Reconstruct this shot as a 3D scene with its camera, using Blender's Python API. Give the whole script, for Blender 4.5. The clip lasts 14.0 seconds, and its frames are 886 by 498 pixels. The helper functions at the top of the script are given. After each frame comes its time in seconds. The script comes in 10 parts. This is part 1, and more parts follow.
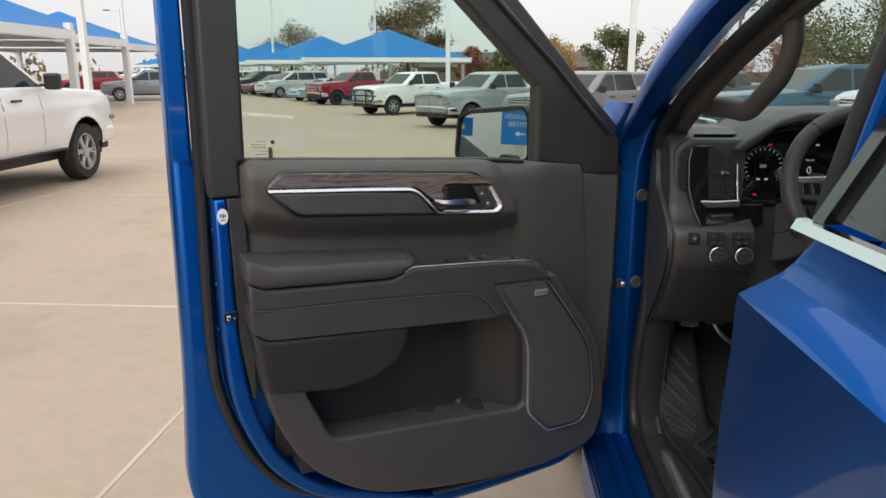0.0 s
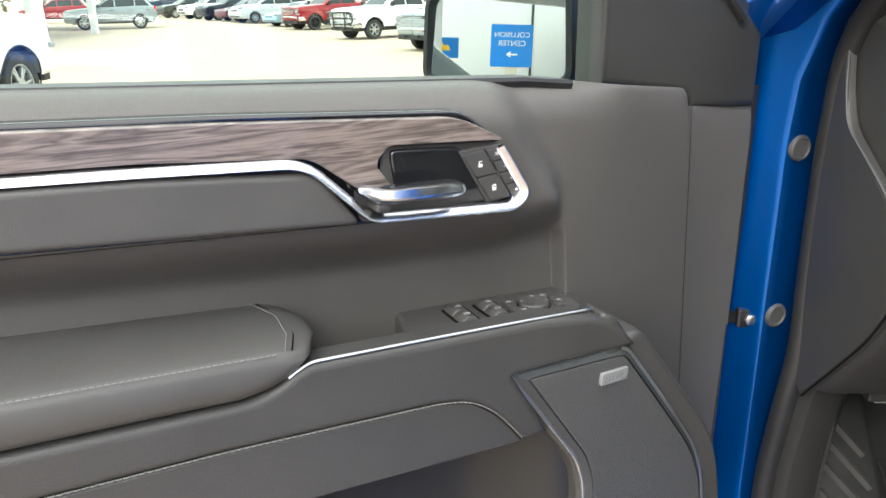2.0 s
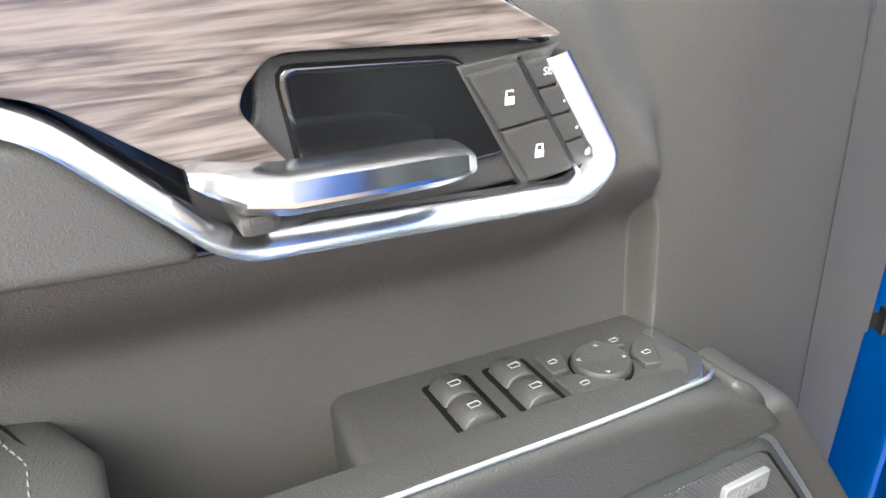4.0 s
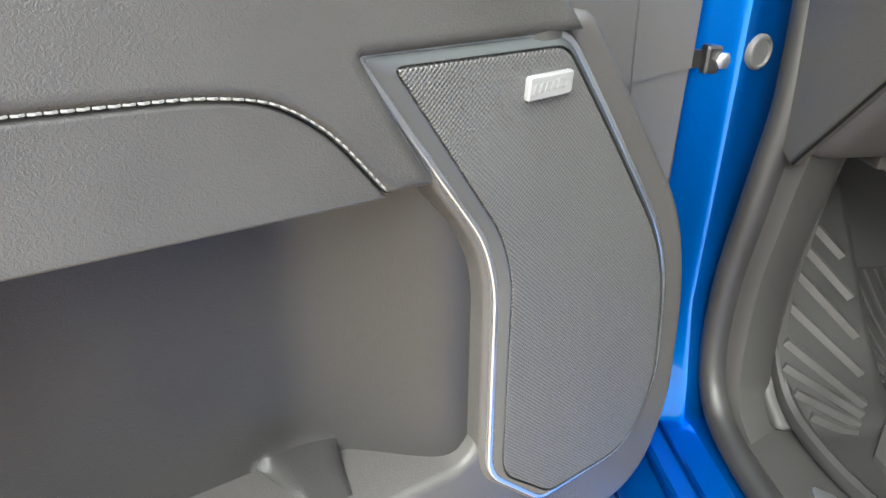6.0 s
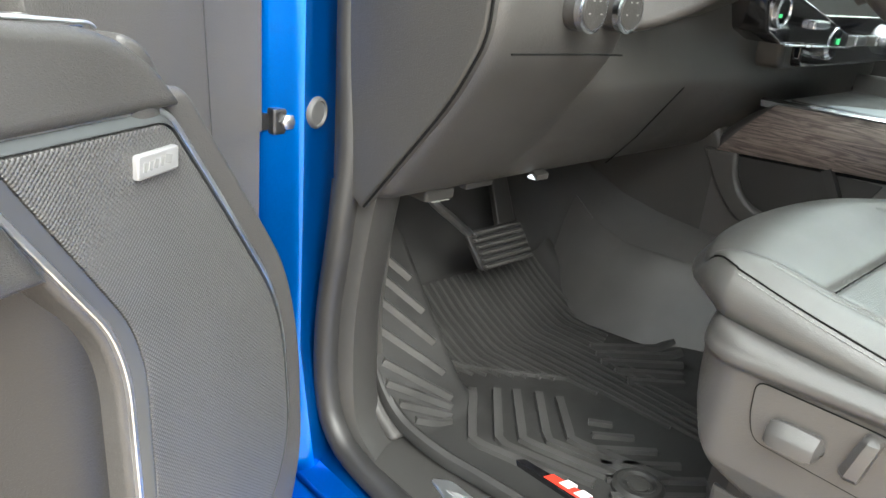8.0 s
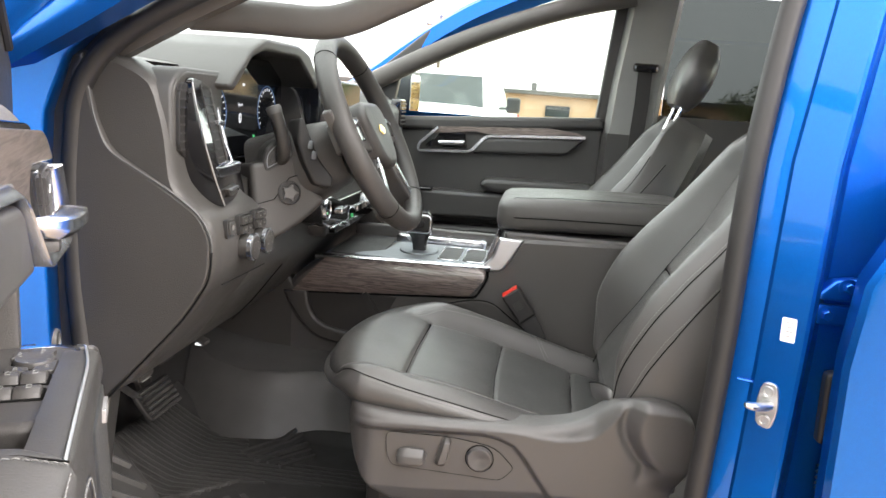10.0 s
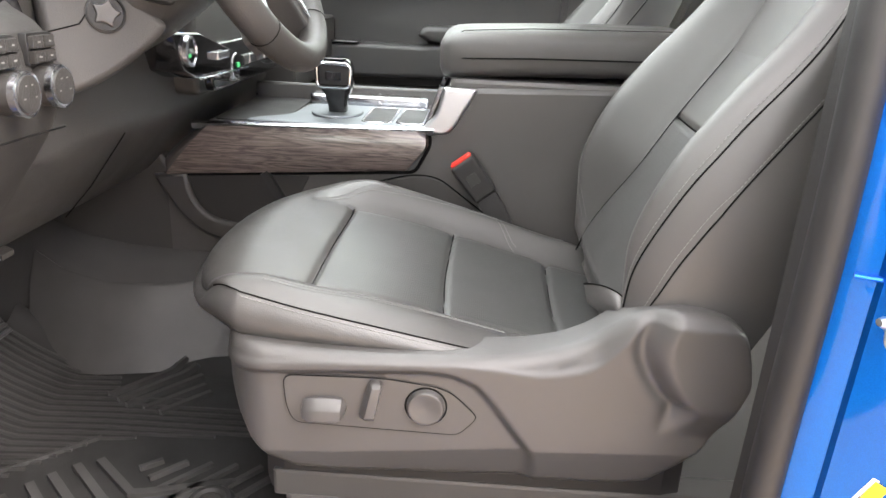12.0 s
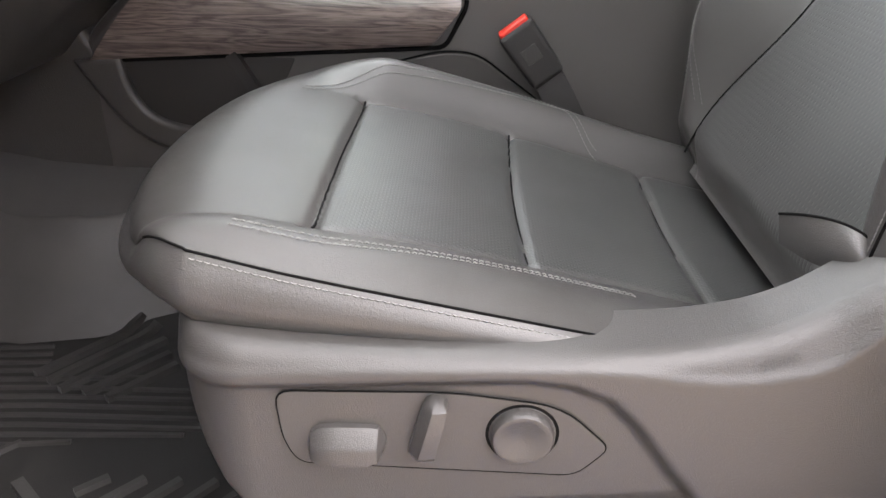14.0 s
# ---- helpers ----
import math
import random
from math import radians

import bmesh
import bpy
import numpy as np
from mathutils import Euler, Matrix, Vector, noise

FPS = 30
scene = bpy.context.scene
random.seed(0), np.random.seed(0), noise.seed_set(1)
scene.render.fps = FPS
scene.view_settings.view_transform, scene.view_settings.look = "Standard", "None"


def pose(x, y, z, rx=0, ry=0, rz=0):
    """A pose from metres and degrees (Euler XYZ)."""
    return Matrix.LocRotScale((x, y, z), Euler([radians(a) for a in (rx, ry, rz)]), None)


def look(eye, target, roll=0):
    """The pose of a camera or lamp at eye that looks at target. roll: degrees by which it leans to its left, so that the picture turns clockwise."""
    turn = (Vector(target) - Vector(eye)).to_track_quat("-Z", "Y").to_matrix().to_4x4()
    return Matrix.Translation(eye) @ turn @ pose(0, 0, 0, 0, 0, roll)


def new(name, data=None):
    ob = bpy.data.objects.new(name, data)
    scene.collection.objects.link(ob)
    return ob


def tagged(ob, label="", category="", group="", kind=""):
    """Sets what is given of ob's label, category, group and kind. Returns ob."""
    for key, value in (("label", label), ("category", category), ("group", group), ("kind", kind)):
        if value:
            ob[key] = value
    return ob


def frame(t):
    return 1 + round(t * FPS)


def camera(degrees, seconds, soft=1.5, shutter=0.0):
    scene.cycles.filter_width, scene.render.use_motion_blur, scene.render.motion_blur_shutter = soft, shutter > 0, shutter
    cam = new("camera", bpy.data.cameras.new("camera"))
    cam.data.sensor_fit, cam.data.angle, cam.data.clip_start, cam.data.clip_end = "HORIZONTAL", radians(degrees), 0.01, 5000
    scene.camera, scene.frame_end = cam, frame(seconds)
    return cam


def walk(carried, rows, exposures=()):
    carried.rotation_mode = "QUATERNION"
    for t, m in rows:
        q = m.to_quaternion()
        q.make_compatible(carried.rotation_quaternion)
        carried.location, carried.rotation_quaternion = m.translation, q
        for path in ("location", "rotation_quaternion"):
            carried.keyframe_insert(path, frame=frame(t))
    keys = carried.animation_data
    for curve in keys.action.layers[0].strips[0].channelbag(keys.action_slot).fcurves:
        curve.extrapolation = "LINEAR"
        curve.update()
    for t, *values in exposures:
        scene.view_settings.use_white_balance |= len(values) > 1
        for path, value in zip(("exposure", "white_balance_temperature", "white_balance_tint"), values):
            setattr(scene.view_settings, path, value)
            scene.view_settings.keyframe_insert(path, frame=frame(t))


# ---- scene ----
cam = camera(62.5, 14.0)
PATH = [
    (0, (0.082, 0.092, 1.58), (-0.025, 2.033, 1.109), -0.0),
    (0.5, (0.068, 0.357, 1.557), (-0.029, 2.293, 1.064), -0.2),
    (1, (0.07, 0.631, 1.537), (-0.015, 2.558, 1.007), -0.5),
    (1.5, (0.073, 0.888, 1.499), (-0.003, 2.799, 0.913), -0.7),
    (2, (0.071, 1.119, 1.457), (-0.007, 3.006, 0.797), -1.2),
    (2.2, (0.069, 1.207, 1.446), (-0.007, 3.081, 0.75), -1.2),
    (3.25, (0.058, 1.493, 1.411), (-0.019, 3.312, 0.578), -1.3),
    (4.3, (0.062, 1.524, 1.35), (0.047, 3.312, 0.454), -1.4),
    (4.5, (0.066, 1.515, 1.329), (0.077, 3.299, 0.425), -1.1),
    (5, (0.081, 1.477, 1.287), (0.158, 3.254, 0.372), -0.5),
    (5.5, (0.092, 1.44, 1.229), (0.252, 3.206, 0.304), 0.3),
    (6, (0.108, 1.419, 1.166), (0.335, 3.17, 0.225), 0.8),
    (6.5, (0.113, 1.403, 1.113), (0.412, 3.145, 0.175), 1.3),
    (7, (0.111, 1.402, 1.107), (0.61, 3.097, 0.171), 2.4),
    (7.5, (0.114, 1.408, 1.125), (0.94, 3.009, 0.256), 3.6),
    (8, (0.059, 1.424, 1.177), (1.354, 2.753, 0.431), 5.6),
    (8.5, (-0.052, 1.401, 1.234), (1.579, 2.4, 0.65), 5.5),
    (9, (-0.193, 1.394, 1.308), (1.635, 2.049, 0.832), 4.9),
    (9.2, (-0.254, 1.401, 1.327), (1.618, 1.943, 0.874), 4.8),
    (10.25, (-0.476, 1.436, 1.395), (1.499, 1.623, 0.995), 4.1),
    (11.3, (-0.314, 1.445, 1.347), (1.613, 1.541, 0.82), 3.4),
    (11.5, (-0.229, 1.442, 1.322), (1.685, 1.526, 0.749), 3.3),
    (12, (-0.022, 1.439, 1.257), (1.857, 1.511, 0.577), 2.7),
    (12.5, (0.167, 1.475, 1.21), (2.007, 1.533, 0.43), 2.6),
    (13, (0.276, 1.502, 1.166), (2.087, 1.554, 0.319), 2.5),
    (13.5, (0.315, 1.51, 1.145), (2.106, 1.547, 0.254), 2.8),
    (14, (0.321, 1.527, 1.139), (2.093, 1.556, 0.212), 1.4),
]
EXPO = [(0.0, 0.55, 6500, 9), (0.5, 0.9, 6500, 9), (1.0, 1.25, 6450, 8), (1.5, 1.7, 6400, 7), (2.0, 2.15, 6350, 6), (4.3, 2.95, 6400, 4), (5.0, 3.1, 6400, 3), (6.5, 3.3, 6400, 2), (7.0, 3.22, 6350, 1), (7.5, 3.3, 6350, 1), (8.0, 3.33, 6400, 3), (8.5, 3.16, 6500, 6), (9.0, 2.75, 6600, 9), (11.5, 2.72, 6750, 14), (12.0, 3.33, 6700, 15), (12.5, 3.35, 6650, 17), (13.5, 3.15, 6600, 17), (14.0, 3.0, 6600, 17)]
walk(cam, [(t, look(eye, target, roll)) for t, eye, target, roll in PATH], EXPO)

# ---- world and sun ----
world = bpy.data.worlds.new("world")
scene.world = world
world.use_nodes = True
wn, wl = world.node_tree.nodes, world.node_tree.links
wn.clear()
sky = wn.new("ShaderNodeTexSky")
sky.sky_type, sky.sun_disc = "NISHITA", False
sky.sun_elevation, sky.sun_rotation = radians(43), radians(198)
sky.dust_density = 4.0
grey = wn.new("ShaderNodeHueSaturation")
grey.inputs["Saturation"].default_value = 0.12
cloud = wn.new("ShaderNodeTexNoise")
cloud.inputs["Scale"].default_value, cloud.inputs["Detail"].default_value = 1.6, 5.0
ramp = wn.new("ShaderNodeValToRGB")
ramp.color_ramp.elements[0].position, ramp.color_ramp.elements[1].position = 0.3, 0.75
ramp.color_ramp.elements[0].color = (6.6, 6.5, 6.55, 1)
ramp.color_ramp.elements[1].color = (7.6, 7.5, 7.5, 1)
# an overcast sky is brighter overhead than along the horizon
where, axes, rise, lift = wn.new("ShaderNodeTexCoord"), wn.new("ShaderNodeSeparateXYZ"), wn.new("ShaderNodeMapRange"), wn.new("ShaderNodeMixRGB")
rise.inputs[1].default_value, rise.inputs[2].default_value = 0.0, 1.0
rise.inputs[3].default_value, rise.inputs[4].default_value = 0.95, 1.7
lift.blend_type, lift.inputs[0].default_value = "MULTIPLY", 1.0
over = wn.new("ShaderNodeMixRGB")
over.inputs[0].default_value = 0.8
back = wn.new("ShaderNodeBackground")
back.inputs["Strength"].default_value = 0.1
wout = wn.new("ShaderNodeOutputWorld")
wl.new(sky.outputs[0], grey.inputs["Color"])
wl.new(grey.outputs[0], over.inputs[1])
wl.new(cloud.outputs[0], ramp.inputs[0])
wl.new(where.outputs["Generated"], axes.inputs[0])
wl.new(axes.outputs[2], rise.inputs[0])
wl.new(ramp.outputs[0], lift.inputs[1])
wl.new(rise.outputs[0], lift.inputs[2])
wl.new(lift.outputs[0], over.inputs[2])
wl.new(over.outputs[0], back.inputs[0])
wl.new(back.outputs[0], wout.inputs[0])
sun = new("sun", bpy.data.lights.new("sun", "SUN"))
sun.data.energy, sun.data.angle, sun.data.color = 0.8, radians(40), (1, 0.96, 0.90)
sun.matrix_world = look((-3.0, -9, 9.0), (0, 0, 0))


# ---- modelling kit ----
def V(*a):
    return Vector(a)


def thing(name, label, category, group="", kind="", m=None):
    ob = new(name)
    ob.empty_display_size = 0.05
    if m is not None:
        ob.matrix_world = m
    return tagged(ob, label, category, group, kind)


def mesh_of(bm, mat, smooth=True, angle=38):
    me = bpy.data.meshes.new("mesh")
    lids = {f for f in bm.faces if f.tag}
    bmesh.ops.recalc_face_normals(bm, faces=bm.faces)
    if smooth:
        lim = radians(angle)
        for f in bm.faces:
            f.smooth = len(f.verts) < 9 and f not in lids
        for e in bm.edges:
            if len(e.link_faces) == 2 and e.calc_face_angle(0) > lim:
                e.smooth = False
    bm.to_mesh(me)
    bm.free()
    if mat is not None:
        me.materials.append(mat)
    return me


def part(name, bm, mat, parent=None, label="", smooth=True, angle=38):
    ob = new(name, mesh_of(bm, mat, smooth, angle))
    if parent is not None:
        ob.parent = parent
    return tagged(ob, label)


def piece(name, me, parent, m):
    ob = new(name, me)
    ob.parent = parent
    ob.matrix_local = m
    return ob


def solid(name, bm, mat, label, category, kind="", group="", angle=38):
    return tagged(part(name, bm, mat, None, "", True, angle), label, category, group, kind)


def fillet(pts, r, n=4, closed=True):
    """A polyline with its corners rounded; r is one radius, or one for each corner."""
    out, c = [], len(pts)
    for i, p in enumerate(pts):
        rr = r[i] if isinstance(r, (list, tuple)) else r
        if (not closed and i in (0, c - 1)) or rr <= 0:
            out.append(Vector(p))
            continue
        p, a, b = Vector(p), Vector(pts[i - 1]), Vector(pts[(i + 1) % c])
        da, db = a - p, b - p
        k = min(rr, 0.45 * da.length, 0.45 * db.length)
        s, e = p + da.normalized() * k, p + db.normalized() * k
        for j in range(n + 1):
            f = j / n
            out.append((1 - f) ** 2 * s + 2 * f * (1 - f) * p + f * f * e)
    return out


def ring_bm(rings, closed=True, cap=True, bm=None):
    """Skins rings of equal count into one mesh."""
    bm = bm or bmesh.new()
    vs = [[bm.verts.new(p) for p in ring] for ring in rings]
    n = len(vs[0])
    for a, b in zip(vs, vs[1:]):
        for i in range(n if closed else n - 1):
            q = (a[i], a[(i + 1) % n], b[(i + 1) % n], b[i])
            try:
                bm.faces.new(q)
            except ValueError:
                pass
    if cap and closed:
        bmesh.ops.remove_doubles(bm, verts=[v for r in vs for v in r], dist=2e-6)
        for ring in (vs[0], vs[-1]):
            ring = [v for k, v in enumerate(ring) if v.is_valid and v not in ring[:k]]
            if len(ring) < 3:
                continue
            try:
                bm.faces.new(ring).tag = len(ring) > 4
            except ValueError:
                pass
    return bm


def inset(poly, d):
    """A 2D polygon moved inwards by d in small steps; points that meet go on as one."""
    n = len(poly)
    area = sum(poly[i].x * poly[(i + 1) % n].y - poly[(i + 1) % n].x * poly[i].y for i in range(n))
    s = 1 if area > 0 else -1
    pts = [p.copy() for p in poly]
    if abs(d) < 1e-9:
        return pts
    steps = min(60, max(1, int(abs(d) / 0.0002)))
    h = d / steps
    # runs of points that lie on one another
    groups = []
    for i in range(n):
        if groups and (pts[i] - groups[-1][0]).length < 1e-7:
            groups[-1][1].append(i)
        else:
            groups.append([pts[i], [i]])
    for _ in range(steps):
        c = len(groups)
        if c < 4:
            break
        new_at = []
        for k in range(c):
            p, a, b = groups[k][0], groups[k - 1][0], groups[(k + 1) % c][0]
            e0, e1 = (p - a).normalized(), (b - p).normalized()
            m = V(-e0.y - e1.y, e0.x + e1.x) * s
            new_at.append(p + m / max(m.dot(m) / 2, 0.2) * h)
        merged = []
        for k in range(c):
            e = groups[(k + 1) % c][0] - groups[k][0]
            merged.append((new_at[(k + 1) % c] - new_at[k]).dot(e) <= e.length * abs(h) * 0.3)
        out = []
        for k in range(c):
            if k > 0 and merged[k - 1] and out:
                out[-1][0] = (out[-1][0] + new_at[k]) / 2
                out[-1][1] += groups[k][1]
            else:
                out.append([new_at[k], list(groups[k][1])])
        if merged[-1] and len(out) > 3:
            last = out.pop()
            out[0][0] = (out[0][0] + last[0]) / 2
            out[0][1] += last[1]
        groups = out
    res = [None] * n
    for p, ids in groups:
        for i in ids:
            res[i] = p.copy()
    return res


def folded(poly):
    """Whether an outline crosses itself."""
    q = [p for i, p in enumerate(poly) if (p - poly[i - 1]).length > 1e-6]
    n = len(q)
    side = lambda a, b, c: (b.x - a.x) * (c.y - a.y) - (b.y - a.y) * (c.x - a.x)
    for i in range(n):
        a, b = q[i], q[(i + 1) % n]
        lo, hi = min(a.x, b.x), max(a.x, b.x)
        for j in range(i + 2, n - (1 if i == 0 else 0)):
            c, d = q[j], q[(j + 1) % n]
            if (c.x < lo and d.x < lo) or (c.x > hi and d.x > hi):
                continue
            if side(a, b, c) * side(a, b, d) < 0 and side(c, d, a) * side(c, d, b) < 0:
                return True
    return False


def slab(poly, back, front, bevel=0.004, to=None, seg=3, bm=None):
    """A plate: a 2D outline from depth back to depth front, its front rim rounded. to(a, b, depth) lays it into space."""
    to = to or (lambda a, b, w: V(a, -w, b))
    poly = [V(p[0], p[1]) for p in poly]
    bev = min(bevel, abs(front - back) * 0.9)
    while seg > 1 and bev > 0.0004 and folded(inset(poly, bev + 0.0006)):
        bev *= 0.7
    s = 1 if front > back else -1
    rings = [[to(p.x, p.y, back) for p in poly]]
    for j in range(seg + 1):
        a = j / seg * math.pi / 2
        q = inset(poly, bev * (1 - math.cos(a)))
        rings.append([to(p.x, p.y, front - s * bev * (1 - math.sin(a))) for p in q])
    if seg > 1:
        q = inset(poly, bev + 0.0006)
        rings.append([to(p.x, p.y, front) for p in q])
    return ring_bm(rings, bm=bm)


def frames(pts, up, closed=False):
    out, n = [], len(pts)
    for i in range(n):
        a = pts[i - 1] if (i > 0 or closed) else pts[i]
        b = pts[(i + 1) % n] if (i < n - 1 or closed) else pts[i]
        t = (b - a).normalized()
        u = up[i] if isinstance(up, list) else up
        s = t.cross(u)
        if s.length < 1e-6:
            s = t.cross(V(0.3, 0.5, 0.8))
        s.normalize()
        out.append((t, s, s.cross(t)))
    return out


def sweep(pts, profile, up=Vector((0, 0, 1)), closed=False, bm=None, scale=None):
    """A profile of (side, up) pairs drawn along a line."""
    pts = [Vector(p) for p in pts]
    rings = []
    for i, (p, (t, s, u)) in enumerate(zip(pts, frames(pts, up, closed))):
        k = scale[i] if scale else 1
        rings.append([p + s * a * k + u * b * k for a, b in profile])
    if closed:
        rings.append(rings[0])
        bm = bm or bmesh.new()
        ring_bm(rings, cap=False, bm=bm)
        bmesh.ops.remove_doubles(bm, verts=bm.verts, dist=1e-6)
        return bm
    return ring_bm(rings, bm=bm)


def circle(r, n=10, r2=None):
    return [(r * math.cos(2 * math.pi * i / n), (r2 or r) * math.sin(2 * math.pi * i / n)) for i in range(n)]


def spline(pts, n=8, closed=False):
    """A smooth line through the points."""
    pts = [Vector(p) for p in pts]
    out, c = [], len(pts)
    for i in range(c if closed else c - 1):
        p1, p2 = pts[i], pts[(i + 1) % c]
        p0 = pts[i - 1] if (i > 0 or closed) else p1
        p3 = pts[(i + 2) % c] if (i + 2 < c or closed) else p2
        for j in range(n):
            t = j / n
            out.append(0.5 * (2 * p1 + (p2 - p0) * t + (2 * p0 - 5 * p1 + 4 * p2 - p3) * t * t + (3 * p1 - p0 - 3 * p2 + p3) * t ** 3))
    if not closed:
        out.append(pts[-1])
    return out


def resample(pts, step):
    pts = [Vector(p) for p in pts]
    out, need = [pts[0].copy()], step
    for a, b in zip(pts, pts[1:]):
        d, at = (b - a).length, 0.0
        while d - at >= need:
            at += need
            out.append(a.lerp(b, at / d))
            need = step
        need -= d - at
    return out


def box(cx, cy, cz, sx, sy, sz, bevel=0.0, seg=2, bm=None, rot=None):
    own = bmesh.new()
    bmesh.ops.create_cube(own, size=1.0)
    bmesh.ops.scale(own, vec=(sx, sy, sz), verts=own.verts)
    if bevel > 0:
        bmesh.ops.bevel(own, geom=own.edges[:], offset=bevel, segments=seg, affect="EDGES", profile=0.6)
    if rot is not None:
        bmesh.ops.transform(own, matrix=rot, verts=own.verts)
    bmesh.ops.translate(own, vec=(cx, cy, cz), verts=own.verts)
    if bm is None:
        return own
    tmp = bpy.data.meshes.new("tmp")
    own.to_mesh(tmp)
    own.free()
    bm.from_mesh(tmp)
    bpy.data.meshes.remove(tmp)
    return bm


def turned(profile, m=None, n=32, bm=None):
    """A body of revolution round z from (radius, height) pairs."""
    rings = []
    for r, h in profile:
        rings.append([V(max(r, 1e-5) * math.cos(2 * math.pi * i / n), max(r, 1e-5) * math.sin(2 * math.pi * i / n), h) for i in range(n)])
    if m is not None:
        rings = [[m @ p for p in ring] for ring in rings]
    return ring_bm(rings, bm=bm)


def stitches(pts, normal, step=0.0048, length=0.0034, r=0.0007, bm=None):
    """A row of short thread loops along a line."""
    bm = bm or bmesh.new()
    pts = resample(pts, step)
    for i in range(len(pts) - 1):
        p, q = pts[i], pts[i + 1]
        t = (q - p).normalized()
        nrm = normal(p) if callable(normal) else normal
        a, c = p + nrm * r * 0.2, p + t * length + nrm * r * 0.2
        b = (a + c) / 2 + nrm * r * 1.3
        sweep([a, b, c], circle(r, 5), nrm, bm=bm)
    return bm


def surface(fn, nu, nv, bm=None):
    """A sheet of nu by nv cells from fn(a, b), a and b from 0 to 1."""
    bm = bm or bmesh.new()
    g = [[bm.verts.new(fn(i / nu, j / nv)) for i in range(nu + 1)] for j in range(nv + 1)]
    for j in range(nv):
        for i in range(nu):
            bm.faces.new((g[j][i], g[j][i + 1], g[j + 1][i + 1], g[j + 1][i]))
    return bm


def smooth01(x):
    x = min(max(x, 0.0), 1.0)
    return x * x * (3 - 2 * x)


def along(table, x):
    """Linear lookup in (x, y) pairs."""
    if x <= table[0][0]:
        return table[0][1]
    for (a, ya), (b, yb) in zip(table, table[1:]):
        if x <= b:
            return ya + (yb - ya) * (x - a) / (b - a)
    return table[-1][1]


def curve(table, x):
    """Smooth lookup in (x, y) pairs."""
    n = len(table)
    if x <= table[0][0]:
        return table[0][1]
    if x >= table[-1][0]:
        return table[-1][1]
    sl = [(table[min(i + 1, n - 1)][1] - table[max(i - 1, 0)][1]) / (table[min(i + 1, n - 1)][0] - table[max(i - 1, 0)][0]) for i in range(n)]
    for i in range(n - 1):
        (a, ya), (b, yb) = table[i], table[i + 1]
        if x <= b:
            h = b - a
            t = (x - a) / h
            return ya * (1 + 2 * t) * (1 - t) ** 2 + h * sl[i] * t * (1 - t) ** 2 + yb * t * t * (3 - 2 * t) + h * sl[i + 1] * t * t * (t - 1)


def words(text, size, mat, parent, m, name="lettering", label=""):
    cu = bpy.data.curves.new("text", "FONT")
    cu.body, cu.size, cu.extrude = text, size, size * 0.01
    cu.align_x, cu.align_y = "CENTER", "CENTER"
    tmp = new("tmp", cu)
    me = bpy.data.meshes.new_from_object(tmp.evaluated_get(bpy.context.evaluated_depsgraph_get()))
    bpy.data.objects.remove(tmp)
    me.materials.clear()
    me.materials.append(mat)
    ob = new(name, me)
    ob.parent = parent
    ob.matrix_local = m
    return tagged(ob, label)


